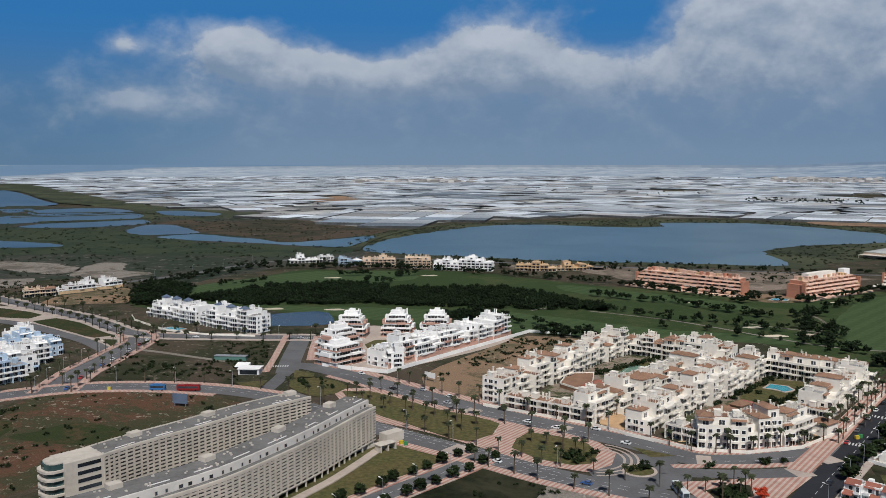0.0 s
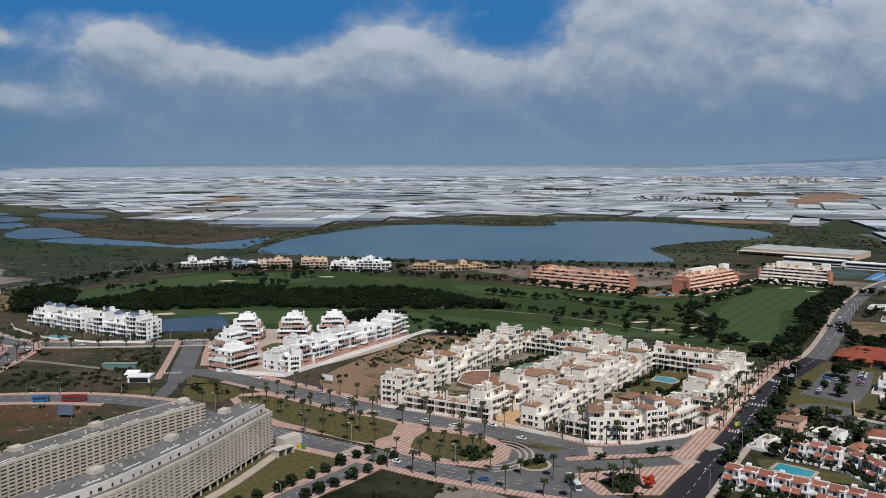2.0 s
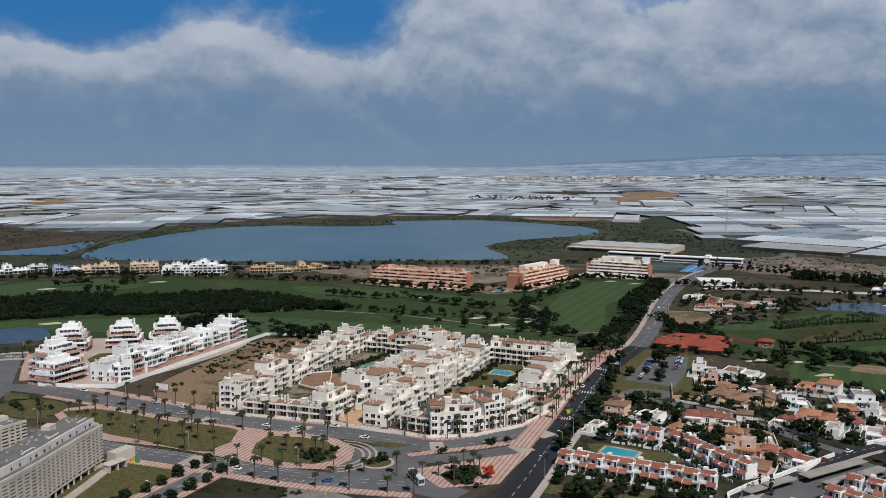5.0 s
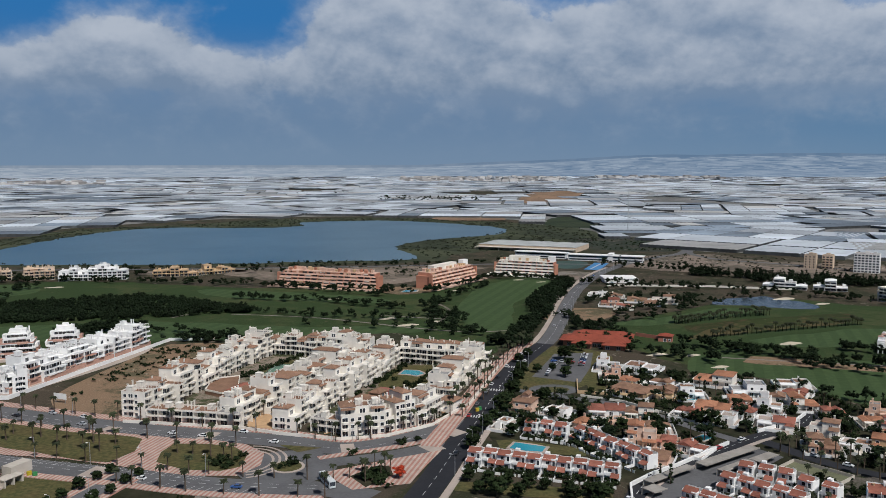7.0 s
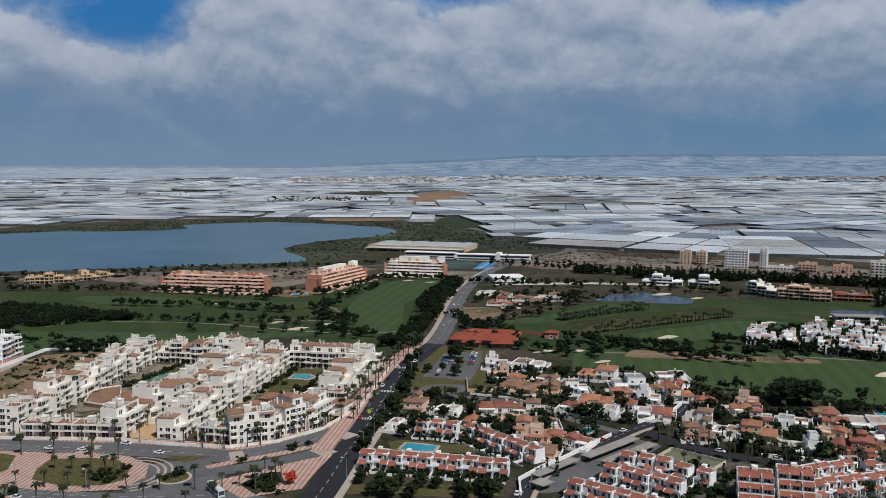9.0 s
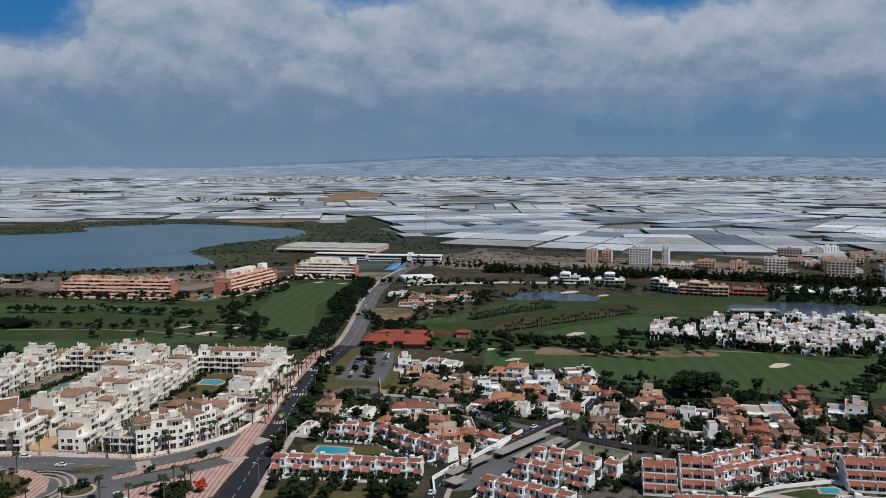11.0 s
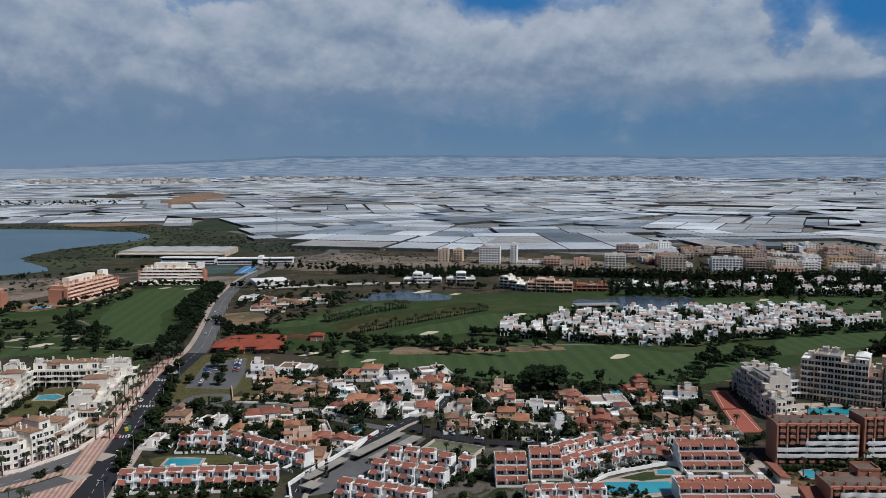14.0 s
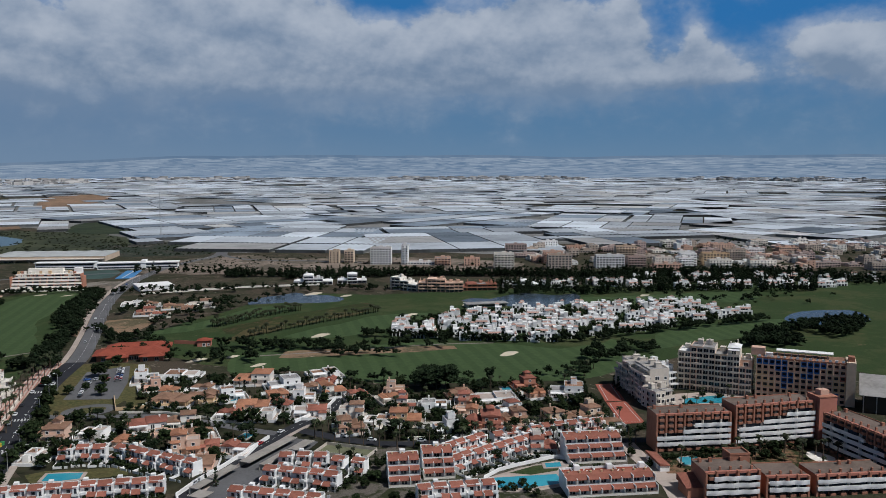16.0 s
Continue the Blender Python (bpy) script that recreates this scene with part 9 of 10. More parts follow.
PALMSET = [palm_arrays(k, h) for k, h in enumerate((5.0, 5.8, 7.5))]
spots = []
for pts, gap, side, low, high in ((NORTH[:8], 15, 9.0, 0.9, 1.1), (NORTH[1:8], 15, -9.0, 0.9, 1.1), ([(243, 615), (285, 634), (330, 646)], 3.6, 0, 0.8, 1.0), ([(250, 561), (304, 576), (383, 596)], 3.6, 0, 0.8, 1.0), ([(246, 611), (287, 629), (332, 641)], 4.2, 0, 0.75, 0.9)):
    line = curve(pts, gap)
    for i in range(len(line)):
        a, b = line[max(0, i - 1)], line[min(len(line) - 1, i + 1)]
        d = math.dist(a, b) or 1
        spots.append((line[i][0] - (b[1] - a[1]) / d * side, line[i][1] + (b[0] - a[0]) / d * side, random.Random(i).uniform(low, high), i * 1.3))
woodland("far_palms", spots, PALMSET, M_PALM, "rows of palms on far roadsides and fairways", "palms")
LOWTREE = [unit_arrays(crown_mb(k, 5.0, 3.3, "bush", 11)) for k in range(5)]
PINEWOOD = [unit_arrays(crown_mb(60 + k, 6.3, 2.9, "flat" if k % 2 else "round", 13)) for k in range(5)]
TALLWOOD = [unit_arrays(crown_mb(80 + k, 11.0, 2.6, "column", 14)) for k in range(4)]
BUSH = [unit_arrays(crown_mb(90 + k, 1.6, 1.4, "bush", 5)) for k in range(4)]
R = random.Random(21)
spots = fill([(-448, 640), (-421, 730), (-355, 775), (-286, 760), (-193, 790), (-129, 745), (-74, 701), (-163, 676), (-288, 665), (-377, 627)], 4.6, R, 0.6, 1.0, thin=-0.9)
woodland("low_woodland", spots, LOWTREE, M_PINE, "dense dark low woodland on the golf course")
spots = []
for poly, gap in (([(140, 650), (150, 720), (185, 800), (212, 862), (224, 840), (198, 770), (172, 700), (152, 650), (136, 605), (114, 560), (106, 575)], 5.0),
                  ([(96, 528), (112, 600), (134, 612), (118, 550)], 5.0), ([(56, 600), (60, 690), (78, 745), (86, 710), (80, 640), (72, 600)], 8.0),
                  ([(502, 328), (544, 346), (602, 346), (660, 337), (662, 318), (624, 305), (568, 299), (534, 304)], 4.2), ([(-470, 592), (-512, 650), (-534, 700), (-505, 705), (-478, 690), (-446, 640), (-452, 600)], 4.6),
                  ([(222, 548), (262, 508), (318, 473), (350, 452), (344, 444), (300, 470), (250, 500), (216, 535)], 6.5), ([(378, 354), (410, 380), (446, 376), (460, 360), (442, 346), (400, 346)], 7.0),
                  ([(150, 545), (158, 600), (190, 610), (176, 580), (190, 572), (186, 540)], 5.5), ([(180, 545), (196, 520), (226, 505), (222, 478), (200, 490), (186, 515)], 7.0)):
    spots += fill(poly, gap, R, 0.75, 1.2)
for pts, gap, wide in (([(-150, 622), (-118, 600), (-90, 580), (-60, 566)], 5, 4), ([(-445, 880), (-340, 905), (-240, 890), (-148, 868), (-78, 846), (40, 800)], 6, 5),
                       ([(-480, 860), (-420, 890), (-330, 905)], 5, 6), ([(-532, 690), (-524, 750), (-516, 810), (-512, 860), (-490, 900)], 4, 7), ([(-384, 822), (-370, 832), (-358, 840)], 4, 2), ([(-333, 838), (-310, 855)], 4, 3), ([(-467, 719), (-448, 734), (-434, 760)], 8, 2), ([(-340, 790), (-312, 790)], 4, 4), ([(-40, 640), (20, 620), (48, 600)], 14, 5), ([(20, 792), (70, 790), (130, 860), (152, 890), (215, 865)], 6, 3), ([(-430, 610), (-470, 640), (-490, 700)], 6, 5),
                       ([(182, 600), (269, 668), (366, 735)], 9, 4), ([(250, 800), (330, 780), (400, 745), (450, 700)], 6, 7), ([(320, 515), (352, 478), (380, 446), (431, 408), (473, 401), (530, 391), (612, 374)], 3.4, 2.2), ([(390, 740), (430, 720), (470, 690)], 7, 6), 
                       ([(540, 420), (600, 470), (640, 470), (720, 430)], 9, 8), ([(243, 424), (256, 400), (290, 372), (334, 348), (380, 345)], 12, 2), ([(360, 540), (420, 520), (500, 505), (600, 480)], 9, 5), ([(230, 830), (270, 830), (330, 810)], 7, 4), ([(-300, 985), (-150, 996), (50, 1008), (180, 1018)], 9, 3),
                       ([(-440, 925), (-330, 935), (-230, 945)], 7, 5), ([(150, 880), (210, 862)], 4, 3), ([(-110, 960), (-20, 930), (60, 905)], 12, 12)):
    spots += strip_spots(pts, gap, wide, R, 0.6, 1.1)
for pts, gap, wide in (([(-110, 770), (-72, 758), (-32, 749), (3, 721), (36, 699)], 5, 2.5), ([(-100, 700), (-65, 689), (-29, 669), (7, 660), (43, 644)], 6, 2.5), ([(-79, 838), (-35, 812), (24, 768)], 5, 2.5), ([(56, 704), (88, 760), (134, 834)], 6, 4), ([(-126, 587), (-108, 578), (-82, 591)], 3.2, 4),
                       ([(233, 536), (240, 521), (256, 508), (268, 495), (279, 464)], 3.0, 6), ([(168, 655), (170, 621), (176, 590)], 4, 5), ([(212, 655), (232, 672), (287, 708), (305, 728)], 5, 4), ([(285, 478), (292, 460), (299, 446)], 6, 3), ([(205, 715), (240, 735), (280, 735), (292, 715)], 5, 6)):
    spots += strip_spots(pts, gap, wide, R, 0.6, 1.05)
spots += fill([(48, 659), (55, 604), (68, 581), (82, 564), (96, 590), (89, 651), (79, 679), (68, 705)], 10.0, R, 0.6, 0.95) + fill([(-215, 617), (-195, 631), (-173, 640), (-150, 628), (-160, 618), (-200, 612)], 4, R, 0.8, 1.2) + fill([(88, 548), (95, 566), (104, 560), (98, 545)], 3.5, R, 0.8, 1.1)
woodland("golf_trees", spots, PINEWOOD, M_PINE, "dark pines scattered along fairways and paths")
spots = []
for pts, gap, wide in (([(370, 885), (408, 862), (540, 775), (673, 668), (800, 570), (915, 440), (985, 370)], 1.5, 4.0), ([(380, 900), (420, 868), (560, 775)], 7, 7), ([(560, 640), (640, 600), (720, 560), (850, 480), (920, 400)], 2.6, 10), ([(742, 648), (786, 603), (847, 570), (890, 527), (930, 480)], 1.8, 4), ([(412, 834), (462, 795), (527, 781), (577, 742), (626, 704), (670, 664), (716, 627), (766, 595), (842, 542)], 2.2, 4.5), ([(536, 612), (583, 580), (604, 557), (677, 528), (742, 480), (800, 440)], 2.4, 5), ([(560, 655), (640, 622), (720, 575), (800, 520)], 2.6, 9), ([(300, 985), (330, 960), (360, 930), (385, 905)], 5, 8)):
    spots += strip_spots(pts, gap, wide, R, 0.7, 1.05)
woodland("tree_belt", spots, TALLWOOD + PINEWOOD[:2], M_PINE, "dark belt of tall trees before the town")
spots = []
for _ in range(420):
    x, y = R.uniform(640, 1250), R.uniform(400, 860)
    spots.append((x, y, R.uniform(0.5, 0.9), 0.0))
for _ in range(90):
    a, r = radians(R.uniform(1.5, 8.5)), R.uniform(2700, 3050)
    spots.append((r * math.sin(a), r * math.cos(a), R.uniform(1.0, 1.6), 0.0))
for _ in range(260):
    a, r = radians(R.uniform(-30, 62)), R.uniform(1900, 5200)
    if inside((r * math.sin(a), r * math.cos(a)), GREEN + FAR_EDGE):
        spots.append((r * math.sin(a), r * math.cos(a), R.uniform(0.4, 0.8), 0.0))
woodland("town_trees", spots, PINEWOOD, M_PINE, "scattered dark trees in the town and on the plain")
spots = [q for q in fill(MARSH, 12.0, R, 0.4, 1.7, [LAKE] + PONDS) if noise.noise((q[0] / 34, q[1] / 34, 9.0)) > R.uniform(-0.25, 0.45)] + fill(SHORE, 14.0, R, 0.8, 1.8, [LAKE])
woodland("marsh_shrubs", spots, BUSH, M_SHRUB, "low dark shrubs over the salt marsh", "shrubs")
spots = []
for poly, gap in (([(-156, 444), (-140, 445), (-100, 560), (-117, 575), (-133, 560)], 6), ([(-123, 500), (-70, 530), (-65, 545), (-91, 575), (-117, 575)], 6), ([(-336, 395), (-366, 476), (-285, 505), (-262, 453), (-250, 405)], 6), ([(-333, 320), (-329, 352), (-243, 374), (-222, 333), (-243, 232), (-300, 200)], 12), ([(-86, 318), (-60, 306), (-25, 292), (-10, 270), (-40, 240), (-110, 250)], 9),
                  ([(-800, 620), (-610, 730), (-520, 720), (-470, 600), (-600, 610)], 8), ([(330, 1060), (470, 1100), (640, 930), (560, 850), (420, 900)], 13), ([(-140, 1010), (-60, 960), (60, 900), (140, 960), (120, 1010)], 9), ([(343, 1345), (413, 1361), (480, 1340), (506, 1292), (481, 1204), (444, 1134), (375, 1148), (323, 1197)], 11)):
    spots += fill(poly, gap, R, 0.5, 1.3)
woodland("plot_shrubs", spots, BUSH, M_LEAF, "low shrubs on the empty plots", "shrubs")
spots = []
for _ in range(1700):
    x, y = R.uniform(60, 348), R.uniform(228, 482)
    if inside((x, y), GARDEN) and not inside((x, y), TENNIS) and not any(math.dist((x, y), v[:2]) < v[2] - 1 for v in taken) and not any(math.dist((x, y), p) < 4.4 for p in lanes) and not any(math.dist((x, y + 1), p) < 8 for p in rows_):
        spots.append((x, y, R.uniform(0.28, 0.72), R.uniform(0, 6)))
for _ in range(900):
    x, y = R.uniform(330, 632), R.uniform(395, 545)
    if inside((x, y), [(331, 515), (370, 540), (426, 544), (514, 519), (590, 483), (624, 464), (632, 400), (525, 402), (451, 414), (386, 440), (349, 482)]):
        spots.append((x, y, R.uniform(0.5, 1.25) if noise.noise((x / 26, y / 26, 4.0)) > 0.12 else R.uniform(0.3, 0.75), R.uniform(0, 6)))
for pts, gap in (([(120, 276), (150, 268), (176, 272)], 2.2), ([(176, 243), (204, 231), (214, 222)], 2.4), ([(206, 247), (250, 248)], 2.4), ([(160, 290), (205, 275), (212, 270)], 2.0), ([(44, 322), (100, 301)], 2.4), ([(76, 357), (92, 350), (104, 326)], 2.5), ([(60, 335), (70, 330), (98, 320)], 2.6), ([(213, 300), (240, 284), (290, 250)], 1.8), ([(200, 262), (236, 262), (262, 254)], 2.2), ([(245, 230), (262, 215)], 2.5), ([(264, 208), (286, 214), (330, 198), (356, 184)], 1.6), ([(272, 190), (300, 176), (330, 156)], 1.8), ([(280, 240), (300, 246), (330, 250)], 2.0),
                 ([(-64, 480), (-40, 520), (-22, 560)], 3.0), ([(-30, 500), (-5, 550)], 3.2), ([(8, 450), (22, 480), (36, 510), (50, 540)], 2.6), ([(28, 440), (44, 478), (60, 510)], 2.8), ([(0, 505), (20, 540)], 3.5)):
    spots += strip_spots(pts, gap, 1.1, R, 0.22, 0.5)
woodland("garden_hedges", spots, LOWTREE, M_LEAF, "dark hedges and bushes between houses", "hedge")

patch("rough_strip", [(250, 569), (304, 584), (383, 604), (398, 640), (335, 633), (289, 620), (246, 603)], 0.17, M_PLOTGREEN, "brown rough between two rows of palms", wob=3)
# ---- sand bunkers, golf paths ----
for k, (x, y, r) in enumerate(((-296, 860, 9), (-386, 811, 10), (25, 657, 8), (39, 629, 9), (60, 640, 7), (397, 568, 8), (468, 581, 8), (294, 536, 9), (218, 477, 6), (192, 513, 8), (214, 508, 6), (365, 408, 9), (637, 522, 8), (170, 868, 7), (190, 850, 6), (385, 720, 12), (405, 690, 8), (-350, 620, 9), (-300, 632, 9), (-20, 760, 7), (100, 800, 7))):
    patch("bunker", [(x - r, y - r * 0.3), (x - r * 0.2, y - r * 0.6), (x + r, y), (x + r * 0.4, y + r * 0.6), (x - r * 0.4, y + r * 0.2)], 0.24, M_BUNKER, "pale sand bunker on the golf course", "bunker", wob=1.2, step=3, seed=k)
for k, pts in enumerate(([(-100, 690), (-28, 665), (48, 614), (84, 598), (112, 600)], [(-145, 678), (-128, 705), (-117, 733)], [(60, 625), (78, 690), (66, 740)], [(230, 500), (290, 478), (340, 462), (380, 440)], [(20, 672), (60, 655), (80, 650)])):
    solid("golf_path", ribbon(MB(), pts, 2.6, 0.21), M_PALE, "pale sandy golf path", "path", kind="structure")
patch("bare_bank", [(236, 488), (290, 462), (348, 440), (352, 450), (300, 478), (250, 502)], 0.19, M_DIRT, "bare brown bank with pines", wob=3)

# ---- vehicles and street furniture ----
CAR_PAINT = {"white": (0.72, 0.72, 0.72), "silver": (0.42, 0.43, 0.45), "black": (0.02, 0.02, 0.024), "red": (0.33, 0.03, 0.03), "blue": (0.04, 0.10, 0.28), "grey": (0.14, 0.145, 0.15)}


def car_kind(tone):
    c = thing("car", f"parked {tone} car on asphalt", "car", group="parked cars")
    paint_m = stuff_mat(f"{tone}_car_paint", CAR_PAINT[tone], 0.3, 0.05, 1.0, 0.2, spec=0.5)
    side = [(-2.1, 0.35), (2.1, 0.35), (2.15, 0.75), (1.2, 0.95), (-1.9, 0.98), (-2.15, 0.8)]
    body = MB().add([(x, s * 0.87, z) for s in (-1, 1) for x, z in side], [(5, 4, 3, 2, 1, 0), (6, 7, 8, 9, 10, 11)] + [(i, (i + 1) % 6, 6 + (i + 1) % 6, 6 + i) for i in range(6)])
    body.box(-1.2, -0.7, 1.43, 0.22, 0.7, 1.49)
    part("body", body, paint_m, c)
    cab = [(-1.75, 0.95), (0.95, 0.95), (0.25, 1.42), (-1.25, 1.45)]
    part("cabin", MB().add([(x, s * 0.76, z) for s in (-1, 1) for x, z in cab], [(3, 2, 1, 0), (4, 5, 6, 7)] + [(i, (i + 1) % 4, 4 + (i + 1) % 4, 4 + i) for i in range(4)]), M_GLASS, c)
    for x in (-1.35, 1.35):
        for y in (-0.8, 0.8):
            part("wheel", MB().rod((x, y - 0.1, 0.33), (x, y + 0.1, 0.33), 0.33, 0.33, 10), M_RUBBER, c)
    return c


CARS = {k: car_kind(k) for k in CAR_PAINT}
car_used = set()


def park(tone, x, y, turn):
    m = pose(x, y, 0.25, 0, 0, turn)
    if tone in car_used:
        return copy_thing(CARS[tone], m)
    car_used.add(tone)
    CARS[tone].matrix_basis = m


R = random.Random(4)
tones = ["white", "white", "silver", "black", "white", "blue", "grey", "silver", "black", "red"]
for k, (x, y, t) in enumerate(((146, 516, -20), (145, 513, -20), (143.5, 509, -20), (142.5, 506, -20), (141.5, 503, -20), (140, 499, -20), (138.5, 495, -20), (137.5, 492, -20), (136, 488, -20), (118, 486, 60), (116, 482, 60), (121, 491, 60), (112, 472, 60), (114, 477, 60), (110, 466, 60), (122, 500, 10), (127, 498, 10), (132, 496, 10))):
    park(tones[(k * 7) % 10], x, y, t)
for line, side, a, b, gap, turn in ((UPPER, 6.4, 3, 9, 34, 0), (UPPER, -3, 4, 10, 70, 0), (LOWER, -2.6, 8, 12, 40, 0), (AVENUE, 5.2, 4, 8, 18, 0), (AVENUE, -1.8, 2, 8, 45, 0), (NORTH, 4, 1, 7, 45, 0), (WEST, -6, 0, 4, 18, 0), (AVENUE_FAR, 2, 2, 8, 90, 0), (VILLA_ROAD, 1.6, 1, 7, 40, 0), (SIDE, 1.8, 1, 5, 40, 0), (PALM_ROAD, 2, 1, 7, 45, 0)):
    pts = curve(line[a:b], gap)
    for i in range(len(pts) - 1):
        d = Vector((pts[i + 1][0] - pts[i][0], pts[i + 1][1] - pts[i][1])).normalized()
        j = R.uniform(0.1, 0.9)
        x, y = (pts[i][q] * (1 - j) + pts[i + 1][q] * j for q in (0, 1))
        park(R.choice(tones), x - d.y * side, y + d.x * side, math.degrees(math.atan2(d.y, d.x)) + (180 if side < 0 else 0))


def bus(name, x, y, turn, tone, length, label):
    b = thing(name, label, "bus", pose(x, y, 0.25, 0, 0, turn))
    pm = stuff_mat(tone[0] + "_bus_paint", tone[1], 0.4, 0.06, 1.0, 0.2)
    part("body", MB().box(-length / 2, -1.25, 0.4, length / 2, 1.25, 3.1).box(-length / 2 + 0.2, -1.1, 3.1, length / 2 - 0.4, 1.1, 3.25), pm, b)
    for s in (-1, 1):
        part("window_band", MB().box(-length / 2 + 0.5, s * 1.27 - 0.03, 1.5, length / 2 - 0.6, s * 1.27 + 0.03, 2.6), M_GLASS, b)
    part("windscreen", MB().box(length / 2 - 0.05, -1.1, 1.2, length / 2 + 0.05, 1.1, 2.7), M_GLASS, b)
    part("roof_unit", MB().box(-2, -0.8, 3.25, 1.5, 0.8, 3.5), pm, b)
    for xx in (-length / 3, length / 3):
        for s in (-1, 1):
            part("wheel", MB().rod((xx, s * 1.1 - 0.15, 0.5), (xx, s * 1.1 + 0.15, 0.5), 0.5, 0.5, 10), M_RUBBER, b)


bus("city_bus", -10.5, 311, -68, ("white", (0.6, 0.62, 0.62)), 12, "white and green city bus on the roundabout exit")
bus("coach", -265, 378, 18, ("red", (0.22, 0.02, 0.02)), 12, "parked red coach beside the pavement")
bus("van", -281, 373.6, 18, ("blue", (0.04, 0.14, 0.32)), 8, "parked blue minibus beside the pavement")


def lamp_kind():
    t = solid("street_lamp", MB().rod((0, 0, 0), (0, 0, 9), 0.13, 0.08, 6), M_METAL, "tall grey street lamp with a single arm", "street lamp", "street lamps")
    part("arm", MB().rod((0, 0, 9), (1.6, 0, 9.35), 0.07, 0.05, 5), M_METAL, t)
    part("lamp_head", MB().box(1.3, -0.2, 9.28, 2.2, 0.2, 9.45), M_WHITE, t)
    return t


LAMP = lamp_kind()
first_lamp = True
for line, side, a, b, gap in ((UPPER, 8.6, 3, 13, 28), (LOWER, 7.8, 7, 12, 28), (LOWER, 8.0, 0, 7, 30), (AVENUE, -7.2, 2, 8, 28), (AVENUE_FAR, -7.0, 2, 9, 34), (NORTH, 7.6, 1, 7, 32), (WEST, 8.2, 0, 4, 26), (SIDE, 5.2, 1, 5, 24), (BEHIND, 5, 1, 7, 40)):
    pts = curve(line[a:b], gap)
    for i in range(len(pts) - 1):
        d = Vector((pts[i + 1][0] - pts[i][0], pts[i + 1][1] - pts[i][1])).normalized()
        m = pose(pts[i][0] - d.y * side, pts[i][1] + d.x * side, 0.2, 0, 0, math.degrees(math.atan2(d.y, d.x)) + (-90 if side > 0 else 90))
        if first_lamp:
            LAMP.matrix_basis, first_lamp = m, False
        else:
            copy_thing(LAMP, m)
for x, y, t, tone, label in ((-127, 332, 30, (0.45, 0.36, 0.03), "yellow recycling bin beside the kerb"), (-124.5, 331, 30, (0.05, 0.22, 0.08), "green recycling bin beside the kerb"), (60, 400, 20, (0.55, 0.40, 0.05), "yellow recycling bin by the crossing"), (61.5, 402, 20, (0.05, 0.2, 0.4), "blue recycling bin by the crossing"), (-306, 366, 20, (0.5, 0.42, 0.08), "yellow recycling bin beside the road")):
    k = thing("recycling_bin", label, "bin", pose(x, y, 0.3, 0, 0, t))
    part("bin_body", MB().prism([(-0.8, -0.6), (0.8, -0.6), (0.9, 0.6), (-0.9, 0.6)], 0, 1.4), stuff_mat("bin_%d" % int(tone[0] * 100 + tone[1] * 10), tone, 0.5, 0.08), k)
    part("lid", MB().hip(-0.8, -0.6, 0.8, 0.6, 1.4, 0.4, 0.08), MATS["bin_%d" % int(tone[0] * 100 + tone[1] * 10)], k)
board = thing("billboard", "white roadside billboard on two posts", "billboard", pose(-150, 437, 0, 0, 0, -25))
part("panel", MB().box(-4, -0.1, 2, 4, 0.1, 5), M_WHITE, board)
for x in (-3, 3):
    part("post", MB().box(x - 0.1, 0.1, 0, x + 0.1, 0.3, 4.8), M_METAL, board)
board = thing("billboard", "blue-grey billboard seen from behind on an empty plot", "billboard", pose(-252, 352, 0, 0, 0, 5))
part("panel", MB().box(-4, -0.1, 1.5, 4, 0.1, 6.5), MATS["slate_blue_roof"], board)
for x in (-3, 3):
    part("post", MB().box(x - 0.12, 0.1, 0, x + 0.12, 0.4, 6), M_METAL, board)
hut = thing("sales_pavilion", "small white sales pavilion with an awning", "pavilion", pose(-254, 422, 0, 0, 0, 14))
part("wall", MB().box(-6, -4, 0, 6, 4, 3.2).box(-6.5, -4.5, 3.2, 6.5, 4.5, 3.6), M_WHITE, hut)
part("glass_front", MB().box(-5, -4.1, 0.3, 5, -3.95, 2.8), M_GLASS, hut)
part("awning", MB().shed(-10, 3, -3, 10, 2.8, 1.2), M_WHITE, hut)
hut = thing("site_cabin", "long green site cabin on the empty plot", "cabin", pose(-283, 448, 0, 0, 0, 12))
part("wall", MB().box(-10, -2, 0, 10, 2, 2.6), stuff_mat("cabin_green", (0.10, 0.2, 0.17), 0.7, 0.1), hut)
part("roof", MB().box(-10.2, -2.3, 2.6, 10.2, 2.3, 2.8), M_METAL, hut)
dig = thing("excavator", "small yellow excavator on rubble ground", "excavator", pose(-32, 283, 0, 0, 0, 150))
part("tracks", MB().box(-1.8, -1.2, 0, 1.8, -0.6, 0.8).box(-1.8, 0.6, 0, 1.8, 1.2, 0.8), M_RUBBER, dig)
part("cab", MB().box(-1.6, -1.1, 0.8, 1.0, 1.1, 2.0).box(-0.4, -1.0, 2.0, 0.9, 0.3, 3.0), stuff_mat("digger_yellow", (0.5, 0.26, 0.03), 0.5, 0.1), dig)
part("boom", MB().rod((0.9, 0.4, 1.8), (3.2, 0.4, 3.8), 0.25, 0.2, 4).rod((3.2, 0.4, 3.8), (4.6, 0.4, 1.2), 0.18, 0.15, 4), MATS["digger_yellow"], dig)
red = tree_kind("flame_tree", "small tree covered in red blossom", 66, 5.0, 2.2, "round", stuff_mat("red_blossom", (0.42, 0.05, 0.02), 0.8, 0.25, 1.0, 0.1, island=0.3), 24)
red.matrix_basis = pose(17, 314, 0)
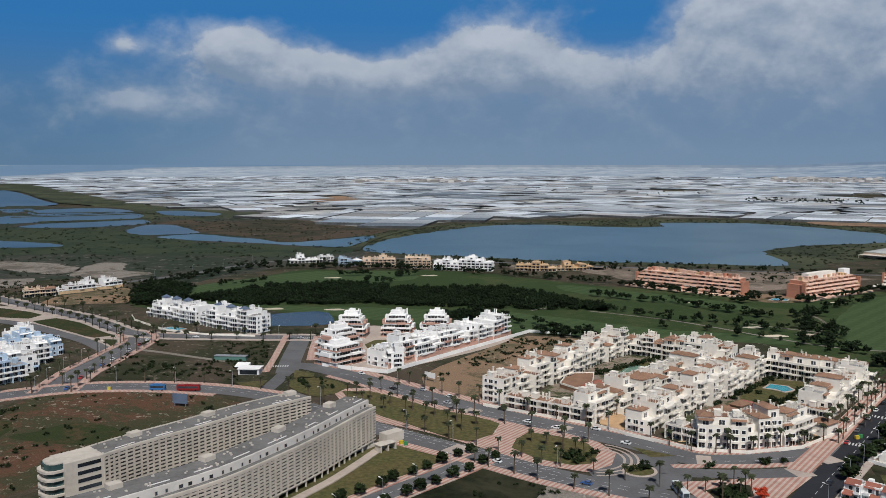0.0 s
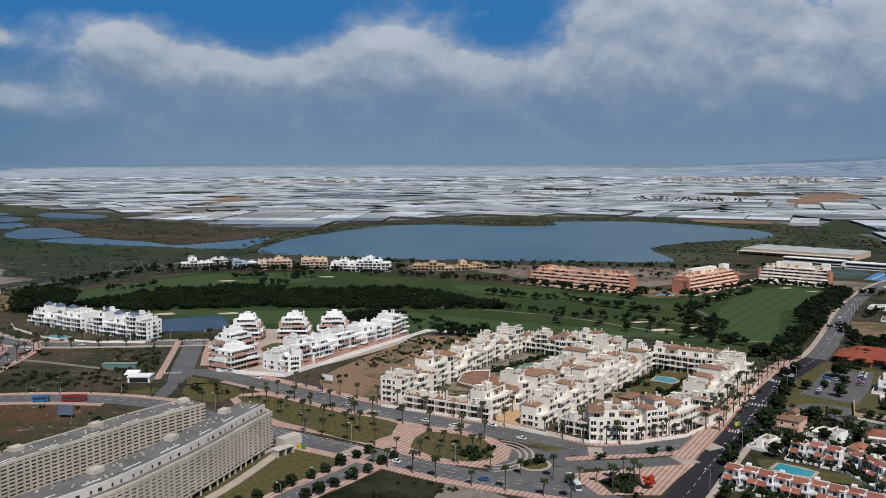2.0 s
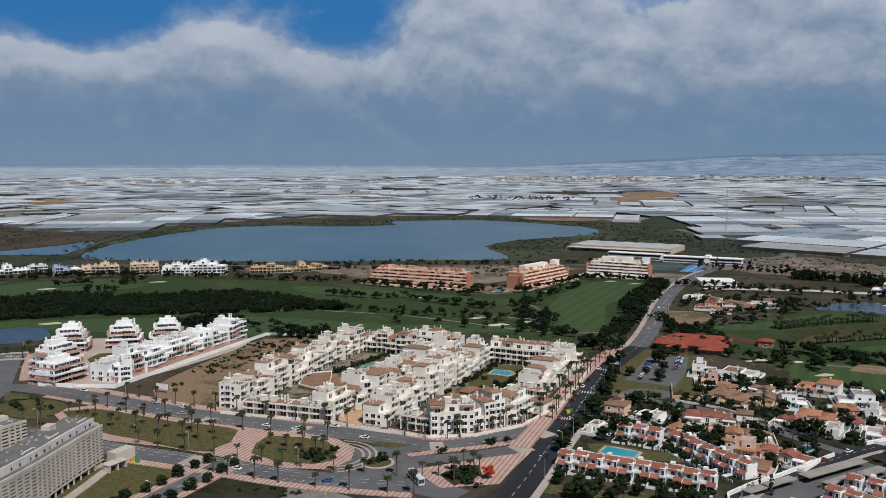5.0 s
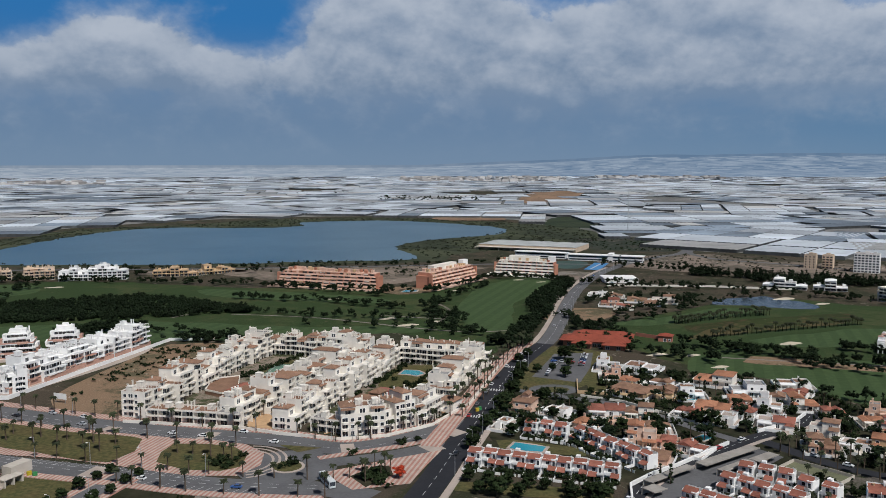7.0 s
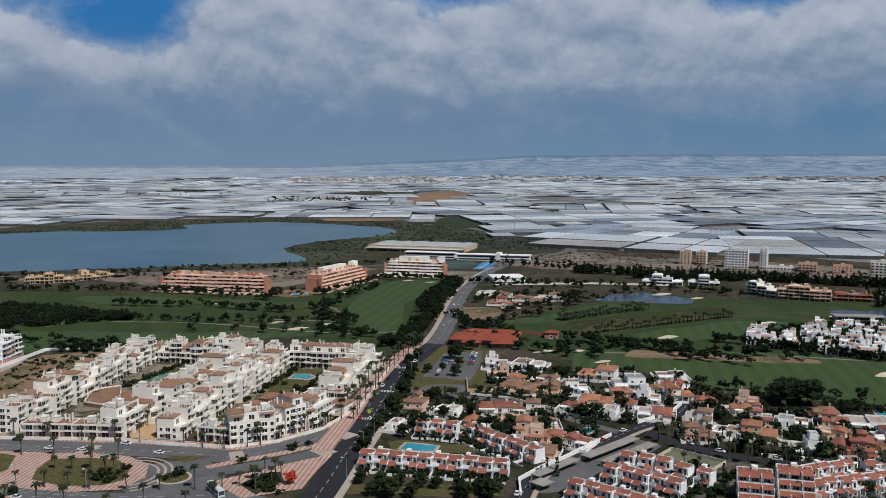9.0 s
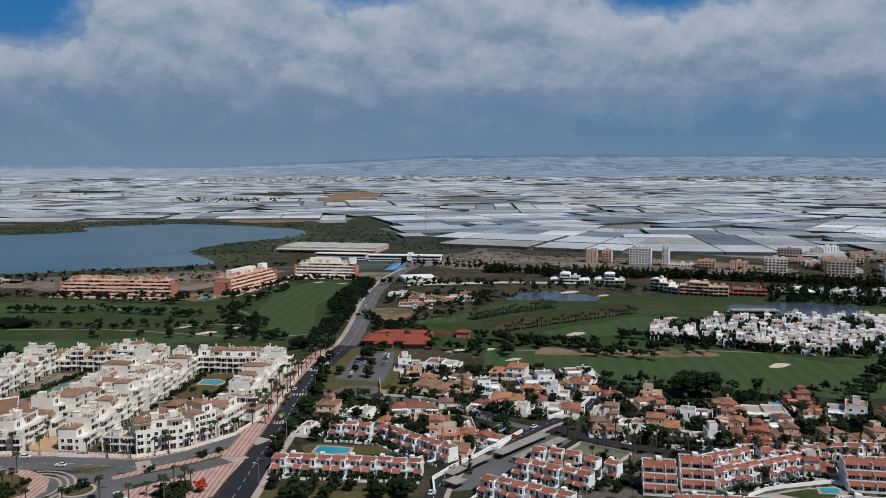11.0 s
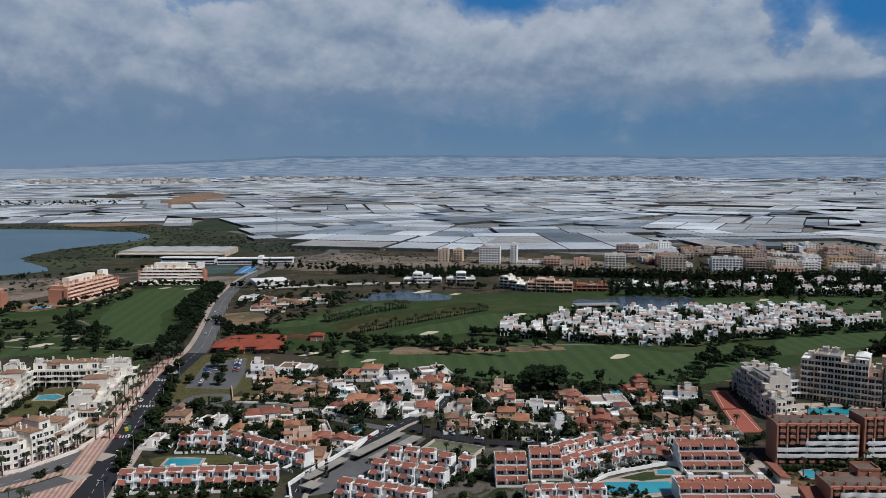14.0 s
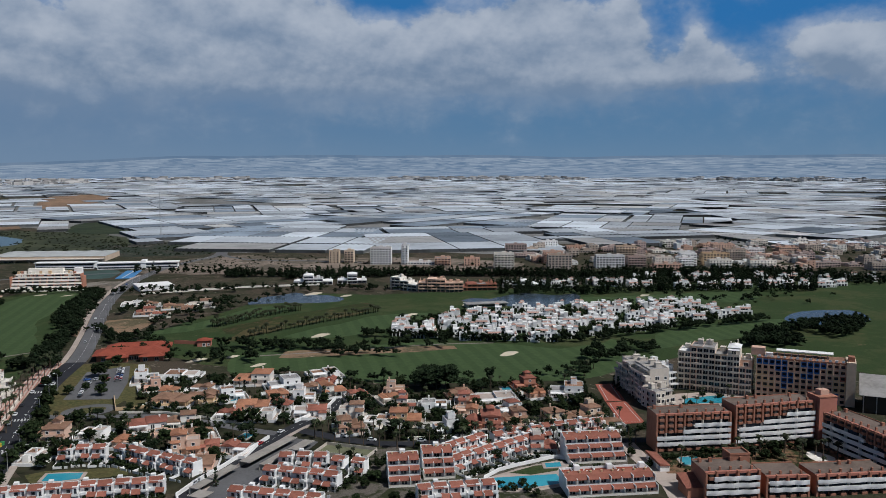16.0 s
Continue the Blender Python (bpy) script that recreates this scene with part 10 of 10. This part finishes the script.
for x, y in ((9, 309), (13, 305), (7, 317), (11, 313), (4, 311)):
    plant(R.choice((SHRUB, PALMS)), x, y, R, 0.8, 1.1, "plaza trees")
for _ in range(46):
    x, y = R.uniform(120, 300), R.uniform(215, 300)
    if all(math.dist((x, y + 2), p) > 8 for p in rows_) and all(math.dist((x, y), p) > 5 for p in lanes) and not inside((x, y), [(203, 215), (203, 245), (250, 245), (256, 225)]):
        plant(R.choice((CYPRESS, ROUND[2:], PALMS)), x, y, R, 0.55, 0.85, "trees between terrace rows")
patch("dry_fairway", [(229, 557), (250, 580), (315, 626), (376, 628), (392, 606), (322, 588), (243, 562)], 0.175, mottled_mat("dry_turf", (0.085, 0.070, 0.034), (0.040, 0.052, 0.020), (0.13, 0.105, 0.06), 0.12, 0.02, 0.5, 0.62), "dry browned turf between palm rows", "lawn", wob=4)
patch("sandy_verge", [(176, 628), (184, 690), (200, 690), (214, 672), (196, 640)], 0.15, M_DIRT, "bare sandy verge beside the avenue", wob=3)
patch("plot_weeds", [(-288, 300), (-281, 316), (-263, 315), (-250, 301), (-262, 287), (-294, 290)], 0.12, M_PLOTGREEN, "green weed patch on the red earth", wob=4, step=5)
patch("plot_weeds", [(-330, 292), (-318, 304), (-304, 298), (-300, 280), (-322, 276)], 0.12, M_PLOTGREEN, "green weed patch on the red earth", wob=4, step=5)
pavement("pavement_slab", [(-142, 262), (-137.5, 283), (-135, 304), (-133.5, 326)], 4.0, 0.0, M_PLAINPAVE, "pale concrete strip along the long building")
patch("sandy_strip", [(218, 894), (246, 894), (216, 830), (188, 745), (176, 705), (166, 703), (186, 790)], 0.15, M_BAREFIELD, "bare sandy strip between pines and avenue", wob=4)
patch("pale_scrub", [(-150, 985), (-100, 905), (20, 852), (72, 885), (110, 935), (150, 985), (-20, 1000)], 0.12, M_BAREFIELD, "pale stony scrub behind the hotels", wob=10)
patch("pale_scrub", [(-230, 985), (-235, 945), (-180, 950), (-120, 972), (-150, 990)], 0.12, M_BAREFIELD, "pale stony scrub beside the lagoon road", wob=6)
